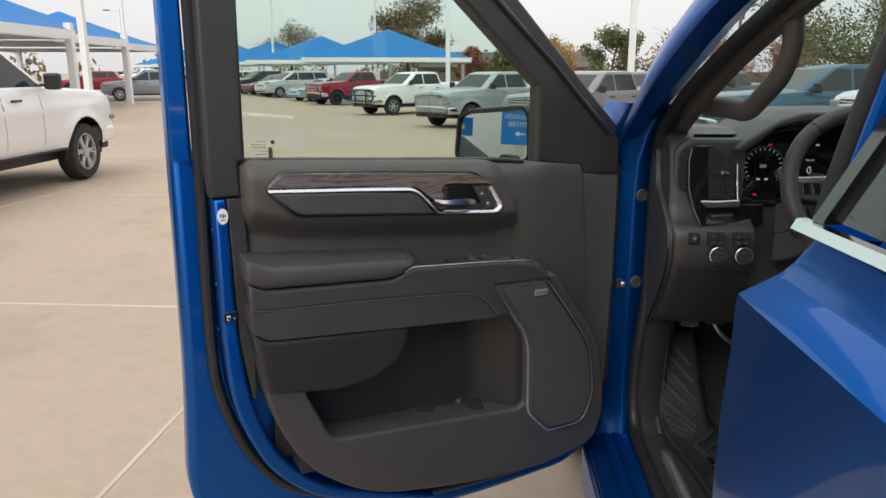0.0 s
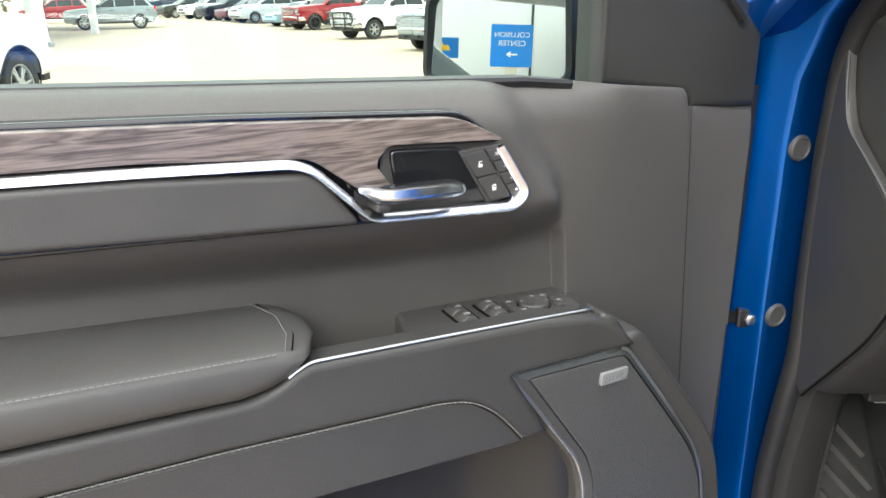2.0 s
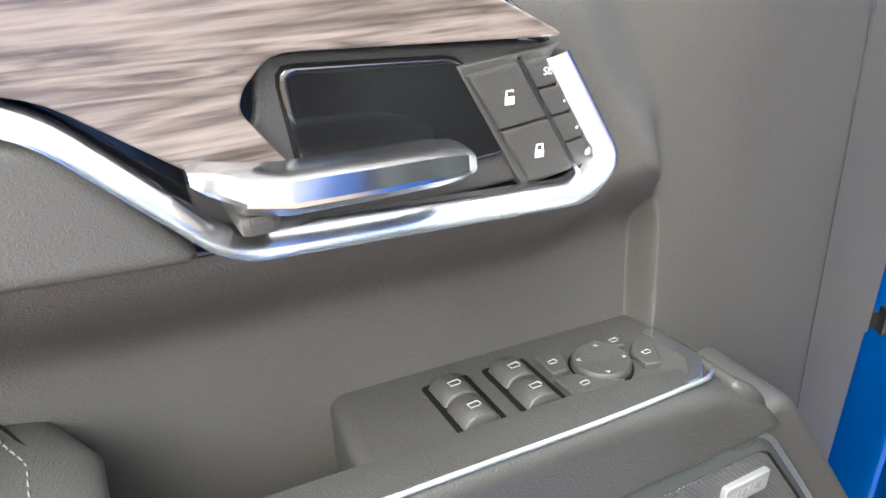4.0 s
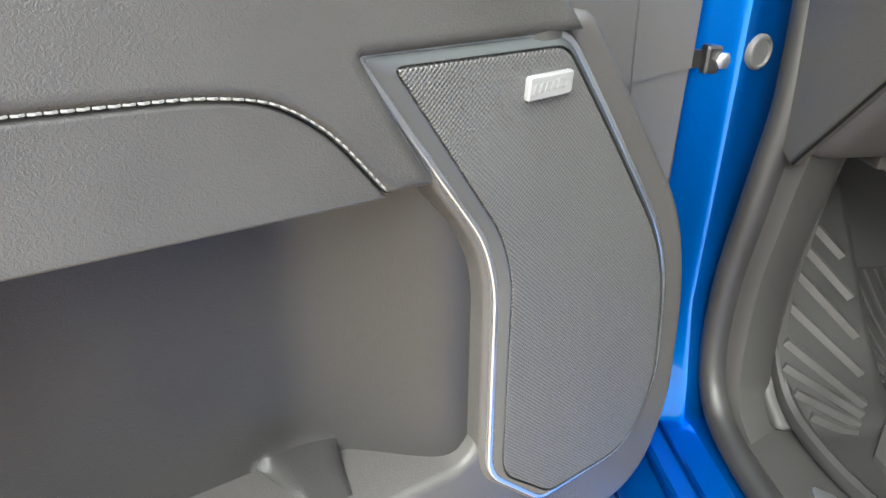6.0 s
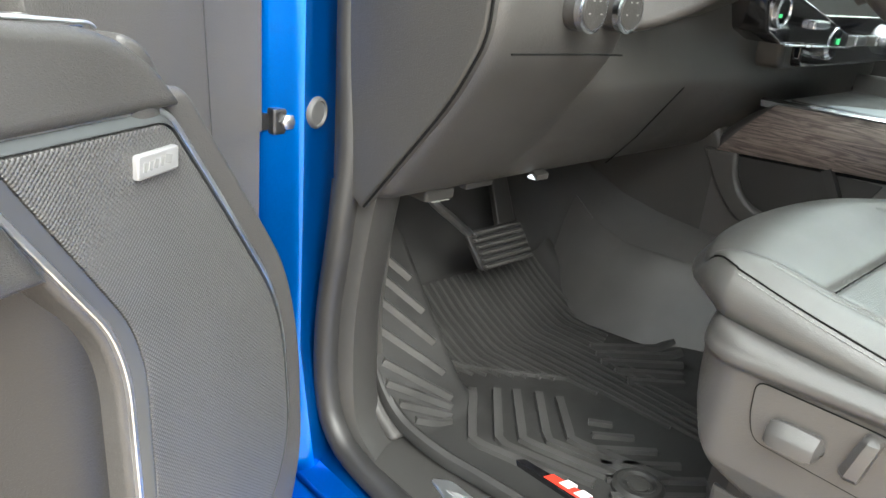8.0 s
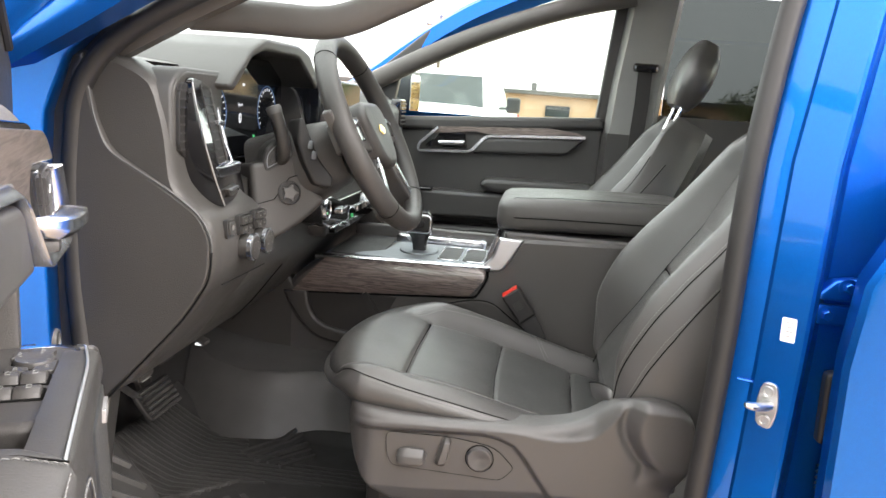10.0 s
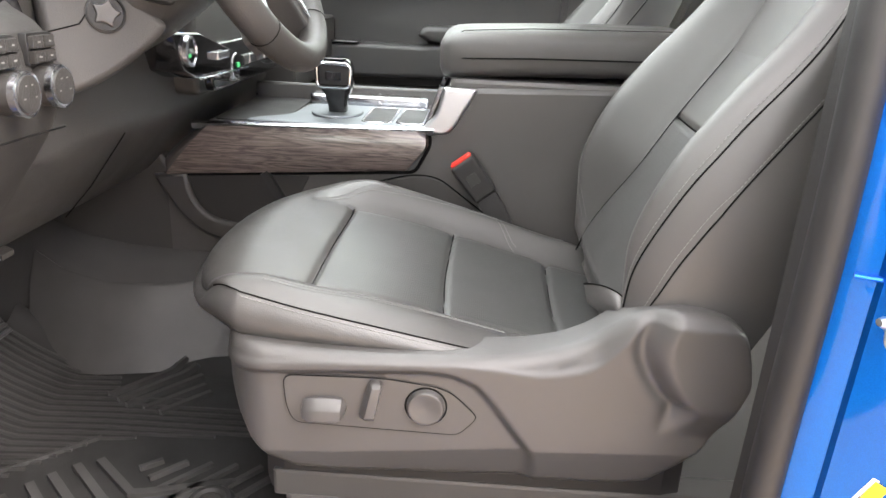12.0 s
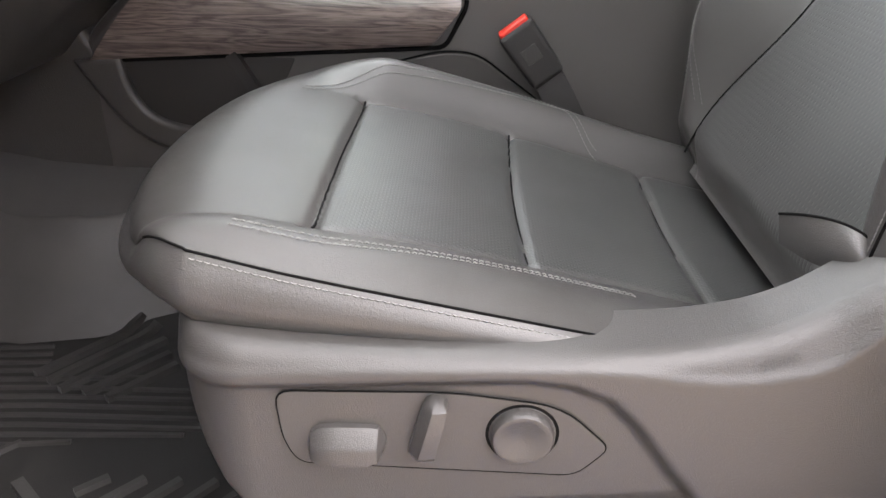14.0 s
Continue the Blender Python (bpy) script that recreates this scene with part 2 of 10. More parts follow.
# ---- materials ----
def material(name, colour, rough=0.5, metal=0.0, coat=0.0, spec=0.5, var=0.15, var_scale=6.0, bump=0.0, bump_scale=400.0, bump_kind="noise", rough_var=0.1, sheen=0.0, tint=None, detail=4.0):
    """A surface with two scales of variation: slow blotches in colour and gloss, and a fine relief."""
    m = bpy.data.materials.new(name)
    m.use_nodes = True
    n, l = m.node_tree.nodes, m.node_tree.links
    b = n["Principled BSDF"]
    b.inputs["Roughness"].default_value, b.inputs["Metallic"].default_value = rough, metal
    b.inputs["Coat Weight"].default_value, b.inputs["Specular IOR Level"].default_value = coat, spec
    b.inputs["Coat Roughness"].default_value = 0.04
    b.inputs["Sheen Weight"].default_value = sheen
    co = n.new("ShaderNodeTexCoord")
    big = n.new("ShaderNodeTexNoise")
    big.inputs["Scale"].default_value, big.inputs["Detail"].default_value = var_scale, detail
    l.new(co.outputs["Object"], big.inputs["Vector"])
    mix = n.new("ShaderNodeMixRGB")
    other = tint or [min(1, c * (1 + 2 * var)) for c in colour]
    mix.inputs[1].default_value, mix.inputs[2].default_value = (*[c * (1 - var) for c in colour], 1), (*other, 1)
    l.new(big.outputs[0], mix.inputs[0])
    l.new(mix.outputs[0], b.inputs["Base Color"])
    mr = n.new("ShaderNodeMapRange")
    mr.inputs[1].default_value, mr.inputs[2].default_value = 0.3, 0.7
    mr.inputs[3].default_value, mr.inputs[4].default_value = rough * (1 - rough_var), min(1, rough * (1 + rough_var))
    l.new(big.outputs[0], mr.inputs[0])
    l.new(mr.outputs[0], b.inputs["Roughness"])
    if bump > 0:
        bp = n.new("ShaderNodeBump")
        bp.inputs["Strength"].default_value, bp.inputs["Distance"].default_value = bump, 0.4 / bump_scale
        if bump_kind == "grain":
            tex = n.new("ShaderNodeTexVoronoi")
            tex.feature = "SMOOTH_F1"
            tex.inputs["Scale"].default_value = bump_scale
            warp = n.new("ShaderNodeTexNoise")
            warp.inputs["Scale"].default_value = bump_scale * 0.5
            mx = n.new("ShaderNodeMixRGB")
            mx.inputs[0].default_value = 0.006
            l.new(co.outputs["Object"], warp.inputs["Vector"])
            l.new(co.outputs["Object"], mx.inputs[1])
            l.new(warp.outputs["Color"], mx.inputs[2])
            l.new(mx.outputs[0], tex.inputs["Vector"])
            l.new(tex.outputs["Distance"], bp.inputs["Height"])
        else:
            tex = n.new("ShaderNodeTexNoise")
            tex.inputs["Scale"].default_value, tex.inputs["Detail"].default_value = bump_scale, 3.0
            l.new(co.outputs["Object"], tex.inputs["Vector"])
            l.new(tex.outputs[0], bp.inputs["Height"])
        l.new(bp.outputs[0], b.inputs["Normal"])
    return m


def glass(name, tint=(0.85, 0.92, 0.9), clear=0.9, rough=0.0):
    """A thin pane: clear with a mirror's gloss that grows at a slant."""
    m = bpy.data.materials.new(name)
    m.use_nodes = True
    n, l = m.node_tree.nodes, m.node_tree.links
    n.remove(n["Principled BSDF"])
    tr, gl = n.new("ShaderNodeBsdfTransparent"), n.new("ShaderNodeBsdfGlossy")
    tr.inputs[0].default_value = (*[c * clear for c in tint], 1)
    gl.inputs["Roughness"].default_value = rough
    lw, mx = n.new("ShaderNodeLayerWeight"), n.new("ShaderNodeMixShader")
    lw.inputs["Blend"].default_value = 0.5
    pw, fr = n.new("ShaderNodeMath"), n.new("ShaderNodeMath")
    pw.operation, pw.inputs[1].default_value = "POWER", 4.5
    fr.operation, fr.inputs[1].default_value, fr.inputs[2].default_value = "MULTIPLY_ADD", 0.7, 0.03
    l.new(lw.outputs["Facing"], pw.inputs[0])
    l.new(pw.outputs[0], fr.inputs[0])
    l.new(fr.outputs[0], mx.inputs[0])
    l.new(tr.outputs[0], mx.inputs[1])
    l.new(gl.outputs[0], mx.inputs[2])
    l.new(mx.outputs[0], n["Material Output"].inputs["Surface"])
    return m


def glow(name, colour, strength):
    m = bpy.data.materials.new(name)
    m.use_nodes = True
    b = m.node_tree.nodes["Principled BSDF"]
    b.inputs["Base Color"].default_value = (*[c * 0.3 for c in colour], 1)
    b.inputs["Emission Color"].default_value, b.inputs["Emission Strength"].default_value = (*colour, 1), strength
    return m


def wave_mat(name, dark, light, scale, rough, axis="Y", stretch=(1, 1, 1), distort=6.0):
    """Wood: bands of grain, warped, with fine pores."""
    m = bpy.data.materials.new(name)
    m.use_nodes = True
    n, l = m.node_tree.nodes, m.node_tree.links
    b = n["Principled BSDF"]
    b.inputs["Roughness"].default_value, b.inputs["Coat Weight"].default_value, b.inputs["Coat Roughness"].default_value = rough, 0.8, 0.14
    co, mp = n.new("ShaderNodeTexCoord"), n.new("ShaderNodeMapping")
    mp.inputs["Scale"].default_value = stretch
    l.new(co.outputs["Object"], mp.inputs[0])
    wv = n.new("ShaderNodeTexNoise")
    wv.inputs["Scale"].default_value, wv.inputs["Detail"].default_value, wv.inputs["Distortion"].default_value = scale, 7.0, distort
    l.new(mp.outputs[0], wv.inputs["Vector"])
    nz, mp2 = n.new("ShaderNodeTexNoise"), n.new("ShaderNodeMapping")
    mp2.inputs["Scale"].default_value = [stretch[0] * 0.5, stretch[1] * 0.5, stretch[2] * 5]
    l.new(co.outputs["Object"], mp2.inputs[0])
    nz.inputs["Scale"].default_value, nz.inputs["Detail"].default_value = scale * 1.6, 5.0
    l.new(mp2.outputs[0], nz.inputs["Vector"])
    lines = n.new("ShaderNodeMath")
    lines.operation, lines.inputs[1].default_value = "PINGPONG", 0.06
    l.new(wv.outputs[0], lines.inputs[0])
    wide = n.new("ShaderNodeMath")
    wide.operation, wide.inputs[1].default_value = "MULTIPLY", 14.0
    l.new(lines.outputs[0], wide.inputs[0])
    mixf = n.new("ShaderNodeMixRGB")
    mixf.inputs[0].default_value = 0.62
    l.new(wide.outputs[0], mixf.inputs[1])
    l.new(nz.outputs[0], mixf.inputs[2])
    rp = n.new("ShaderNodeValToRGB")
    rp.color_ramp.elements[0].color, rp.color_ramp.elements[1].color = (*dark, 1), (*light, 1)
    rp.color_ramp.elements[0].position, rp.color_ramp.elements[1].position = 0.25, 0.75
    l.new(mixf.outputs[0], rp.inputs[0])
    l.new(rp.outputs[0], b.inputs["Base Color"])
    bp = n.new("ShaderNodeBump")
    bp.inputs["Strength"].default_value, bp.inputs["Distance"].default_value = 0.25, 0.0006
    l.new(mixf.outputs[0], bp.inputs["Height"])
    l.new(bp.outputs[0], b.inputs["Normal"])
    return m


def paint(name, colour, metal=0.5, rough=0.38, flake=True, coat=0.7):
    """Car paint: a flaked base under a clear coat."""
    m = bpy.data.materials.new(name)
    m.use_nodes = True
    n, l = m.node_tree.nodes, m.node_tree.links
    b = n["Principled BSDF"]
    b.inputs["Metallic"].default_value, b.inputs["Roughness"].default_value = metal, rough
    b.inputs["Coat Weight"].default_value, b.inputs["Coat Roughness"].default_value = coat, 0.03
    b.inputs["Specular IOR Level"].default_value = 0.2
    co, vo = n.new("ShaderNodeTexCoord"), n.new("ShaderNodeTexVoronoi")
    vo.inputs["Scale"].default_value = 1800.0
    l.new(co.outputs["Object"], vo.inputs["Vector"])
    nz = n.new("ShaderNodeTexNoise")
    nz.inputs["Scale"].default_value, nz.inputs["Detail"].default_value = 9.0, 5.0
    l.new(co.outputs["Object"], nz.inputs["Vector"])
    mx = n.new("ShaderNodeMixRGB")
    mx.inputs[1].default_value, mx.inputs[2].default_value = (*[c * (0.82 if flake else 0.96) for c in colour], 1), (*[min(1, c * (1.18 if flake else 1.04)) for c in colour], 1)
    l.new(vo.outputs["Color"] if flake else nz.outputs[0], mx.inputs[0])
    l.new(mx.outputs[0], b.inputs["Base Color"])
    mr = n.new("ShaderNodeMapRange")
    mr.inputs[3].default_value, mr.inputs[4].default_value = 0.02, 0.09
    l.new(nz.outputs[0], mr.inputs[0])
    l.new(mr.outputs[0], b.inputs["Coat Roughness"])
    return m


BLUE = paint("blue_paint", (0.0, 0.105, 0.45), 0.88, 0.38, coat=0.5)
TRIM = material("soft_plastic", spec=0.4, colour=(0.076, 0.071, 0.067), rough=0.46, var=0.12, var_scale=9, bump=0.75, bump_scale=760, bump_kind="grain", rough_var=0.14)
HARD = material("hard_plastic", spec=0.72, colour=(0.056, 0.053, 0.051), rough=0.36, var=0.10, var_scale=8, bump=0.5, bump_scale=900, bump_kind="grain", rough_var=0.18)
ARMHIDE = material("armrest_leather", (0.066, 0.064, 0.062), 0.42, var=0.12, var_scale=14, bump=0.45, bump_scale=700, bump_kind="grain", rough_var=0.16)
FARTRIM = material("far_door_plastic", (0.044, 0.043, 0.042), 0.42, var=0.14, var_scale=9, bump=0.5, bump_scale=620, bump_kind="grain", rough_var=0.14)
FRAMETRIM = material("frame_plastic", (0.029, 0.028, 0.027), 0.45, var=0.14, var_scale=9, bump=0.5, bump_scale=620, bump_kind="grain", rough_var=0.14)
DOORHARD = material("door_plastic", spec=0.42, colour=(0.050, 0.0475, 0.046), rough=0.42, var=0.12, var_scale=8, bump=0.6, bump_scale=820, bump_kind="grain", rough_var=0.18)
DOORHIDE = material("door_leather", spec=0.4, colour=(0.046, 0.0445, 0.043), rough=0.40, var=0.12, var_scale=12, bump=0.6, bump_scale=700, bump_kind="grain", rough_var=0.16)
PADHIDE = material("arm_pad_leather", spec=0.42, colour=(0.060, 0.058, 0.056), rough=0.40, var=0.10, var_scale=14, bump=0.5, bump_scale=800, bump_kind="grain", rough_var=0.16)
SILLPLASTIC = material("sill_plastic", spec=0.6, colour=(0.032, 0.031, 0.030), rough=0.32, var=0.15, var_scale=8, bump=0.4, bump_scale=900, bump_kind="grain", rough_var=0.25)
# dark plastic; inside pockets and wells the low colour stands in for shade
DARKSHADE = material("dark_shade_plastic", spec=0.35, colour=(0.022, 0.021, 0.0205), rough=0.48, var=0.16, var_scale=8, bump=0.5, bump_scale=750, bump_kind="grain", rough_var=0.2)
DASH = material("dash_plastic", spec=0.5, colour=(0.041, 0.039, 0.037), rough=0.46, var=0.12, var_scale=9, bump=0.5, bump_scale=620, bump_kind="grain", rough_var=0.14)
DASHHARD = material("lower_dash_plastic", spec=0.35, colour=(0.034, 0.0325, 0.031), rough=0.44, var=0.12, var_scale=8, bump=0.6, bump_scale=560, bump_kind="grain", rough_var=0.18)
LEATHER = material("black_leather", spec=0.75, colour=(0.062, 0.060, 0.058), rough=0.35, var=0.08, var_scale=14, bump=0.42, bump_scale=900, bump_kind="grain", rough_var=0.16)


def perforated():
    """Leather with rows of small holes."""
    m = material("perforated_leather", (0.056, 0.057, 0.0555), 0.38, spec=0.7, var=0.10, var_scale=12, rough_var=0.14)
    n, l = m.node_tree.nodes, m.node_tree.links
    co, vo, rp, bp = n.new("ShaderNodeTexCoord"), n.new("ShaderNodeTexVoronoi"), n.new("ShaderNodeMapRange"), n.new("ShaderNodeBump")
    mp = n.new("ShaderNodeMapping")
    mp.inputs["Rotation"].default_value = (0, 0, radians(45))
    mp.inputs["Scale"].default_value = (1, 1, 0)
    vo.inputs["Scale"].default_value, vo.inputs["Randomness"].default_value = 250.0, 0.0
    l.new(co.outputs["Object"], mp.inputs[0])
    l.new(mp.outputs[0], vo.inputs["Vector"])
    l.new(vo.outputs["Distance"], rp.inputs[0])
    rp.inputs[1].default_value, rp.inputs[2].default_value = 0.12, 0.26
    fine = n.new("ShaderNodeTexVoronoi")
    fine.inputs["Scale"].default_value = 650.0
    l.new(co.outputs["Object"], fine.inputs["Vector"])
    add = n.new("ShaderNodeMath")
    add.operation, add.inputs[1].default_value = "MULTIPLY_ADD", 0.35
    l.new(fine.outputs["Distance"], add.inputs[0])
    l.new(rp.outputs[0], add.inputs[2])
    l.new(add.outputs[0], bp.inputs["Height"])
    bp.inputs["Strength"].default_value, bp.inputs["Distance"].default_value = 0.35, 0.0007
    l.new(bp.outputs[0], n["Principled BSDF"].inputs["Normal"])
    return m


PERF = perforated()
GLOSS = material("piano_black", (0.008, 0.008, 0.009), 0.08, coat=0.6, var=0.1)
SATIN = material("satin_chrome", (0.62, 0.63, 0.66), 0.24, metal=1.0, var=0.05, var_scale=20, rough_var=0.2)
CHROME = material("bright_chrome", (0.75, 0.76, 0.78), 0.08, metal=1.0, var=0.03, rough_var=0.3)
ALU = material("brushed_alloy", (0.66, 0.67, 0.69), 0.42, metal=1.0, var=0.05, var_scale=20, rough_var=0.15)
BADGE = material("silver_paint", (0.30, 0.30, 0.305), 0.35, metal=0.5, var=0.05, var_scale=40)
DARKMETAL = material("smoked_metal", (0.22, 0.235, 0.25), 0.52, metal=1.0, var=0.08, var_scale=20)
BEZEL = material("smoked_trim", (0.055, 0.058, 0.060), 0.40, metal=0.4, var=0.08, var_scale=20)
ZINC = material("bright_zinc", (0.56, 0.56, 0.555), 0.38, metal=1.0, var=0.12, var_scale=60)
DARKSTEEL = material("dark_steel", (0.07, 0.07, 0.072), 0.4, metal=0.9, var=0.2, var_scale=60)
STEEL = material("zinc_steel", (0.36, 0.36, 0.36), 0.38, metal=1.0, var=0.2, var_scale=60)
SEAL = material("rubber_seal", (0.015, 0.0145, 0.0145), 0.5, var=0.15, var_scale=30, bump=0.2, bump_scale=900)
# near-black for solid strips that draw the shade in seams and gaps
GAPSHADE = material("joint_shade", (0.006, 0.006, 0.006), 0.9, spec=0.08, var=0.1)
RUBBER = material("floor_mat_rubber", spec=0.25, colour=(0.021, 0.0205, 0.020), rough=0.5, var=0.35, var_scale=18, bump=0.3, bump_scale=500, rough_var=0.3, detail=8)
# raised bars and pedal ribs, paler than the mat sheet
TREAD = material("paler_rubber_tread", spec=0.4, colour=(0.037, 0.036, 0.035), rough=0.42, var=0.4, var_scale=30, bump=0.3, bump_scale=500, rough_var=0.3, detail=8)
MATRIB = material("mat_rib_rubber", spec=0.4, colour=(0.036, 0.035, 0.034), rough=0.42, var=0.4, var_scale=25, bump=0.3, bump_scale=500, rough_var=0.3, detail=8)
MATFLANK = material("smooth_mat_rubber", spec=0.45, colour=(0.050, 0.0485, 0.047), rough=0.42, var=0.25, var_scale=14, bump=0.2, bump_scale=600, rough_var=0.25, detail=8)
CARPET = material("grey_carpet", (0.036, 0.035, 0.034), 0.95, var=0.25, var_scale=25, bump=0.9, bump_scale=1500, sheen=0.2)
THREAD = material("grey_thread", (0.175, 0.175, 0.17), 0.8, var=0.1, var_scale=300)
DOORTHREAD = material("dark_grey_thread", (0.13, 0.129, 0.126), 0.8, var=0.1, var_scale=300)
PALE = material("pale_print", (0.22, 0.22, 0.21), 0.6, var=0.04)
WHITE = material("white_print", (0.75, 0.75, 0.74), 0.6, var=0.04)
RED = material("red_plastic", (0.65, 0.035, 0.02), 0.35, var=0.1, var_scale=50)
PLUG = material("grey_rubber_plug", (0.055, 0.055, 0.055), 0.55, var=0.12, var_scale=60, bump=0.2, bump_scale=800)
YELLOW = material("yellow_print", (0.85, 0.5, 0.02), 0.5, var=0.06)
WOOD = wave_mat("grey_walnut", (0.060, 0.046, 0.041), (0.24, 0.195, 0.175), 8.0, 0.30, stretch=(0.7, 0.7, 8.0), distort=0.35)
PANE = glass("side_glass", (0.87, 0.95, 0.91), 0.97)
SHIELD = glass("windshield_glass", (0.80, 0.90, 0.88), 0.98)
TINTED = glass("tinted_glass", (0.25, 0.27, 0.27), 0.8)
DARKGLASS = material("dark_car_glass", (0.012, 0.014, 0.016), 0.04, coat=0.5, var=0.1)
MIRROR = material("mirror_glass", (0.92, 0.93, 0.94), 0.0, metal=1.0, var=0.0, rough_var=0.0)
HEADLINER = material("grey_headliner", (0.55, 0.54, 0.51), 0.95, var=0.06, var_scale=20, bump=0.4, bump_scale=900)
PILLARGREY = material("grey_pillar_plastic", (0.20, 0.20, 0.195), 0.6, var=0.08, var_scale=10, bump=0.3, bump_scale=700)
SCREEN = material("display_glass", (0.006, 0.007, 0.009), 0.05, coat=0.4, var=0.05)
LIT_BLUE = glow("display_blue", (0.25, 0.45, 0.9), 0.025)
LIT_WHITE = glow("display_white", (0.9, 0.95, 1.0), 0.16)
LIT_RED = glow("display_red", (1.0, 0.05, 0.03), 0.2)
LIT_GREEN = glow("display_green", (0.1, 0.9, 0.3), 0.06)


def grille_mat():
    m = material("speaker_mesh", (0.060, 0.059, 0.058), 0.42, var=0.1, var_scale=12)
    n, l = m.node_tree.nodes, m.node_tree.links
    co, vo, bp = n.new("ShaderNodeTexCoord"), n.new("ShaderNodeTexVoronoi"), n.new("ShaderNodeBump")
    vo.inputs["Scale"].default_value, vo.inputs["Randomness"].default_value = 400.0, 0.0
    mp = n.new("ShaderNodeMapping")
    mp.inputs["Rotation"].default_value = (0, radians(45), 0)
    l.new(co.outputs["Object"], mp.inputs[0])
    l.new(mp.outputs[0], vo.inputs["Vector"])
    bp.inputs["Strength"].default_value, bp.inputs["Distance"].default_value = 1.0, 0.0016
    bp.invert = True
    l.new(vo.outputs["Distance"], bp.inputs["Height"])
    l.new(bp.outputs[0], n["Principled BSDF"].inputs["Normal"])
    return m


MESH = grille_mat()


# ---- the open driver's door; its own axes: along the door, outwards, up ----
DOOR = pose(-0.458, 1.534, 0, 0, 0, 29)


def P(u, w, z):
    return V(u, -w, z)


def driver_door():
    door = thing("door_1", "open blue truck door with black leather and wood inner trim", "car door", kind="structure", m=DOOR)

    # steel box, outer skin, window frame
    box_line = [(-0.004, 1.355), (-0.004, 1.0), (0.008, 0.84), (0.075, 0.675), (0.19, 0.57), (0.5, 0.485), (0.9, 0.49), (1.03, 0.535), (1.07, 0.65), (1.07, 1.25), (0.9, 1.27)]
    part("door_box", slab(fillet(box_line, [0, 0.1, 0.1, 0.12, 0.12, 0.2, 0.1, 0.08, 0.08, 0, 0], 5), -0.155, -0.085, 0.006), BLUE, door, "blue painted inner door steel")
    edge = [(-0.004, 1.322), (-0.004, 1.0), (0.008, 0.84), (0.075, 0.675), (0.19, 0.57), (0.5, 0.485), (0.5, 0.50), (0.21, 0.60), (0.105, 0.70), (0.05, 0.84), (0.030, 1.0), (0.022, 1.322)]
    part("door_edge", slab(fillet(edge, [0, 0.1, 0.1, 0.12, 0.12, 0, 0, 0.1, 0.1, 0.1, 0.1, 0], 5), -0.155, -0.03, 0.008), BLUE, door, "blue painted door end")
    skin = [(-0.075, 1.42), (-0.08, 0.9), (-0.095, 0.62), (-0.06, 0.5), (0.1, 0.425), (0.6, 0.385), (1.02, 0.42), (1.12, 0.55), (1.13, 1.33), (1.0, 1.27), (0.0, 1.345), (-0.02, 1.42)]
    part("outer_skin", slab(fillet(skin, [0, 0.1, 0.1, 0.06, 0.1, 0.2, 0.08, 0.08, 0, 0.02, 0.01, 0], 5), -0.185, -0.125, 0.02, seg=4), BLUE, door, "glossy blue outer door skin")
    for line, w0, w1, mat, nm, lab in (
        ([(-0.075, 1.40), (-0.072, 1.94), (-0.028, 1.94), (-0.028, 1.38)], -0.185, -0.115, BLUE, "rear_frame", "blue window frame"),
        ([(-0.008, 1.3245), (-0.012, 1.375), (-0.008, 1.94), (0.071, 1.90), (0.067, 1.40), (0.052, 1.395), (0.056, 1.3245)], -0.12, -0.032, FRAMETRIM, "rear_frame_trim", "black inner frame trim"),
        ([(-0.07, 1.94), (0.46, 1.94), (0.74, 1.80), (1.12, 1.43), (1.12, 1.36), (1.07, 1.38), (0.69, 1.73), (0.44, 1.87), (-0.07, 1.87)], -0.17, -0.125, FRAMETRIM, "front_frame", "black sloping window frame"),
        ([(-0.01, 1.90), (0.45, 1.90), (0.70, 1.76), (1.088, 1.40), (1.088, 1.305), (0.966, 1.314), (0.960, 1.334), (0.825, 1.353), (0.826, 1.545), (0.60, 1.748), (0.42, 1.85), (-0.01, 1.85)], -0.13, -0.078, FRAMETRIM, "front_frame_trim", "black sloping inner frame and mirror corner"),
    ):
        part(nm, slab(line, w0, w1, 0.008), mat, door, lab)
    part("frame_groove", sweep([P(1.045, -0.076, 1.42), P(0.86, -0.076, 1.60), P(0.66, -0.076, 1.775), P(0.43, -0.076, 1.885)], circle(0.007, 8), V(0, -1, 0)), SEAL, door, "black rubber strip in the frame")
    pane = part("window_pane", slab([(0.05, 1.37), (0.05, 1.87), (0.43, 1.87), (0.61, 1.75), (0.84, 1.55), (0.84, 1.34)], -0.104, -0.1, 0.0005), PANE, door, "slightly green side window glass", smooth=False)
    pane.visible_shadow = False
    marks = bmesh.new()
    for i, wd in enumerate((0.026, 0.034, 0.030, 0.018, 0.026)):
        box(0.128 - wd / 2, 0.0985, 1.432 - i * 0.006 - (0.004 if i > 2 else 0), wd, 0.0006, 0.0022, bm=marks)
    part("etched_print", marks, material("etched_white", (0.5, 0.5, 0.48), 0.8, var=0.05), door, "small pale etched print", smooth=False)
    part("etched_block", box(0.141, 0.0985, 1.430, 0.008, 0.0006, 0.008), material("dark_print", (0.06, 0.05, 0.05), 0.7), door, "small dark printed square", smooth=False)
    part("lock_pin", turned([(0.0045, 0), (0.0045, 0.02), (0.0035, 0.024), (0.0, 0.025)], Matrix.Translation(P(0.128, -0.066, 1.398)), 14), DOORHARD, door, "black door lock pin")
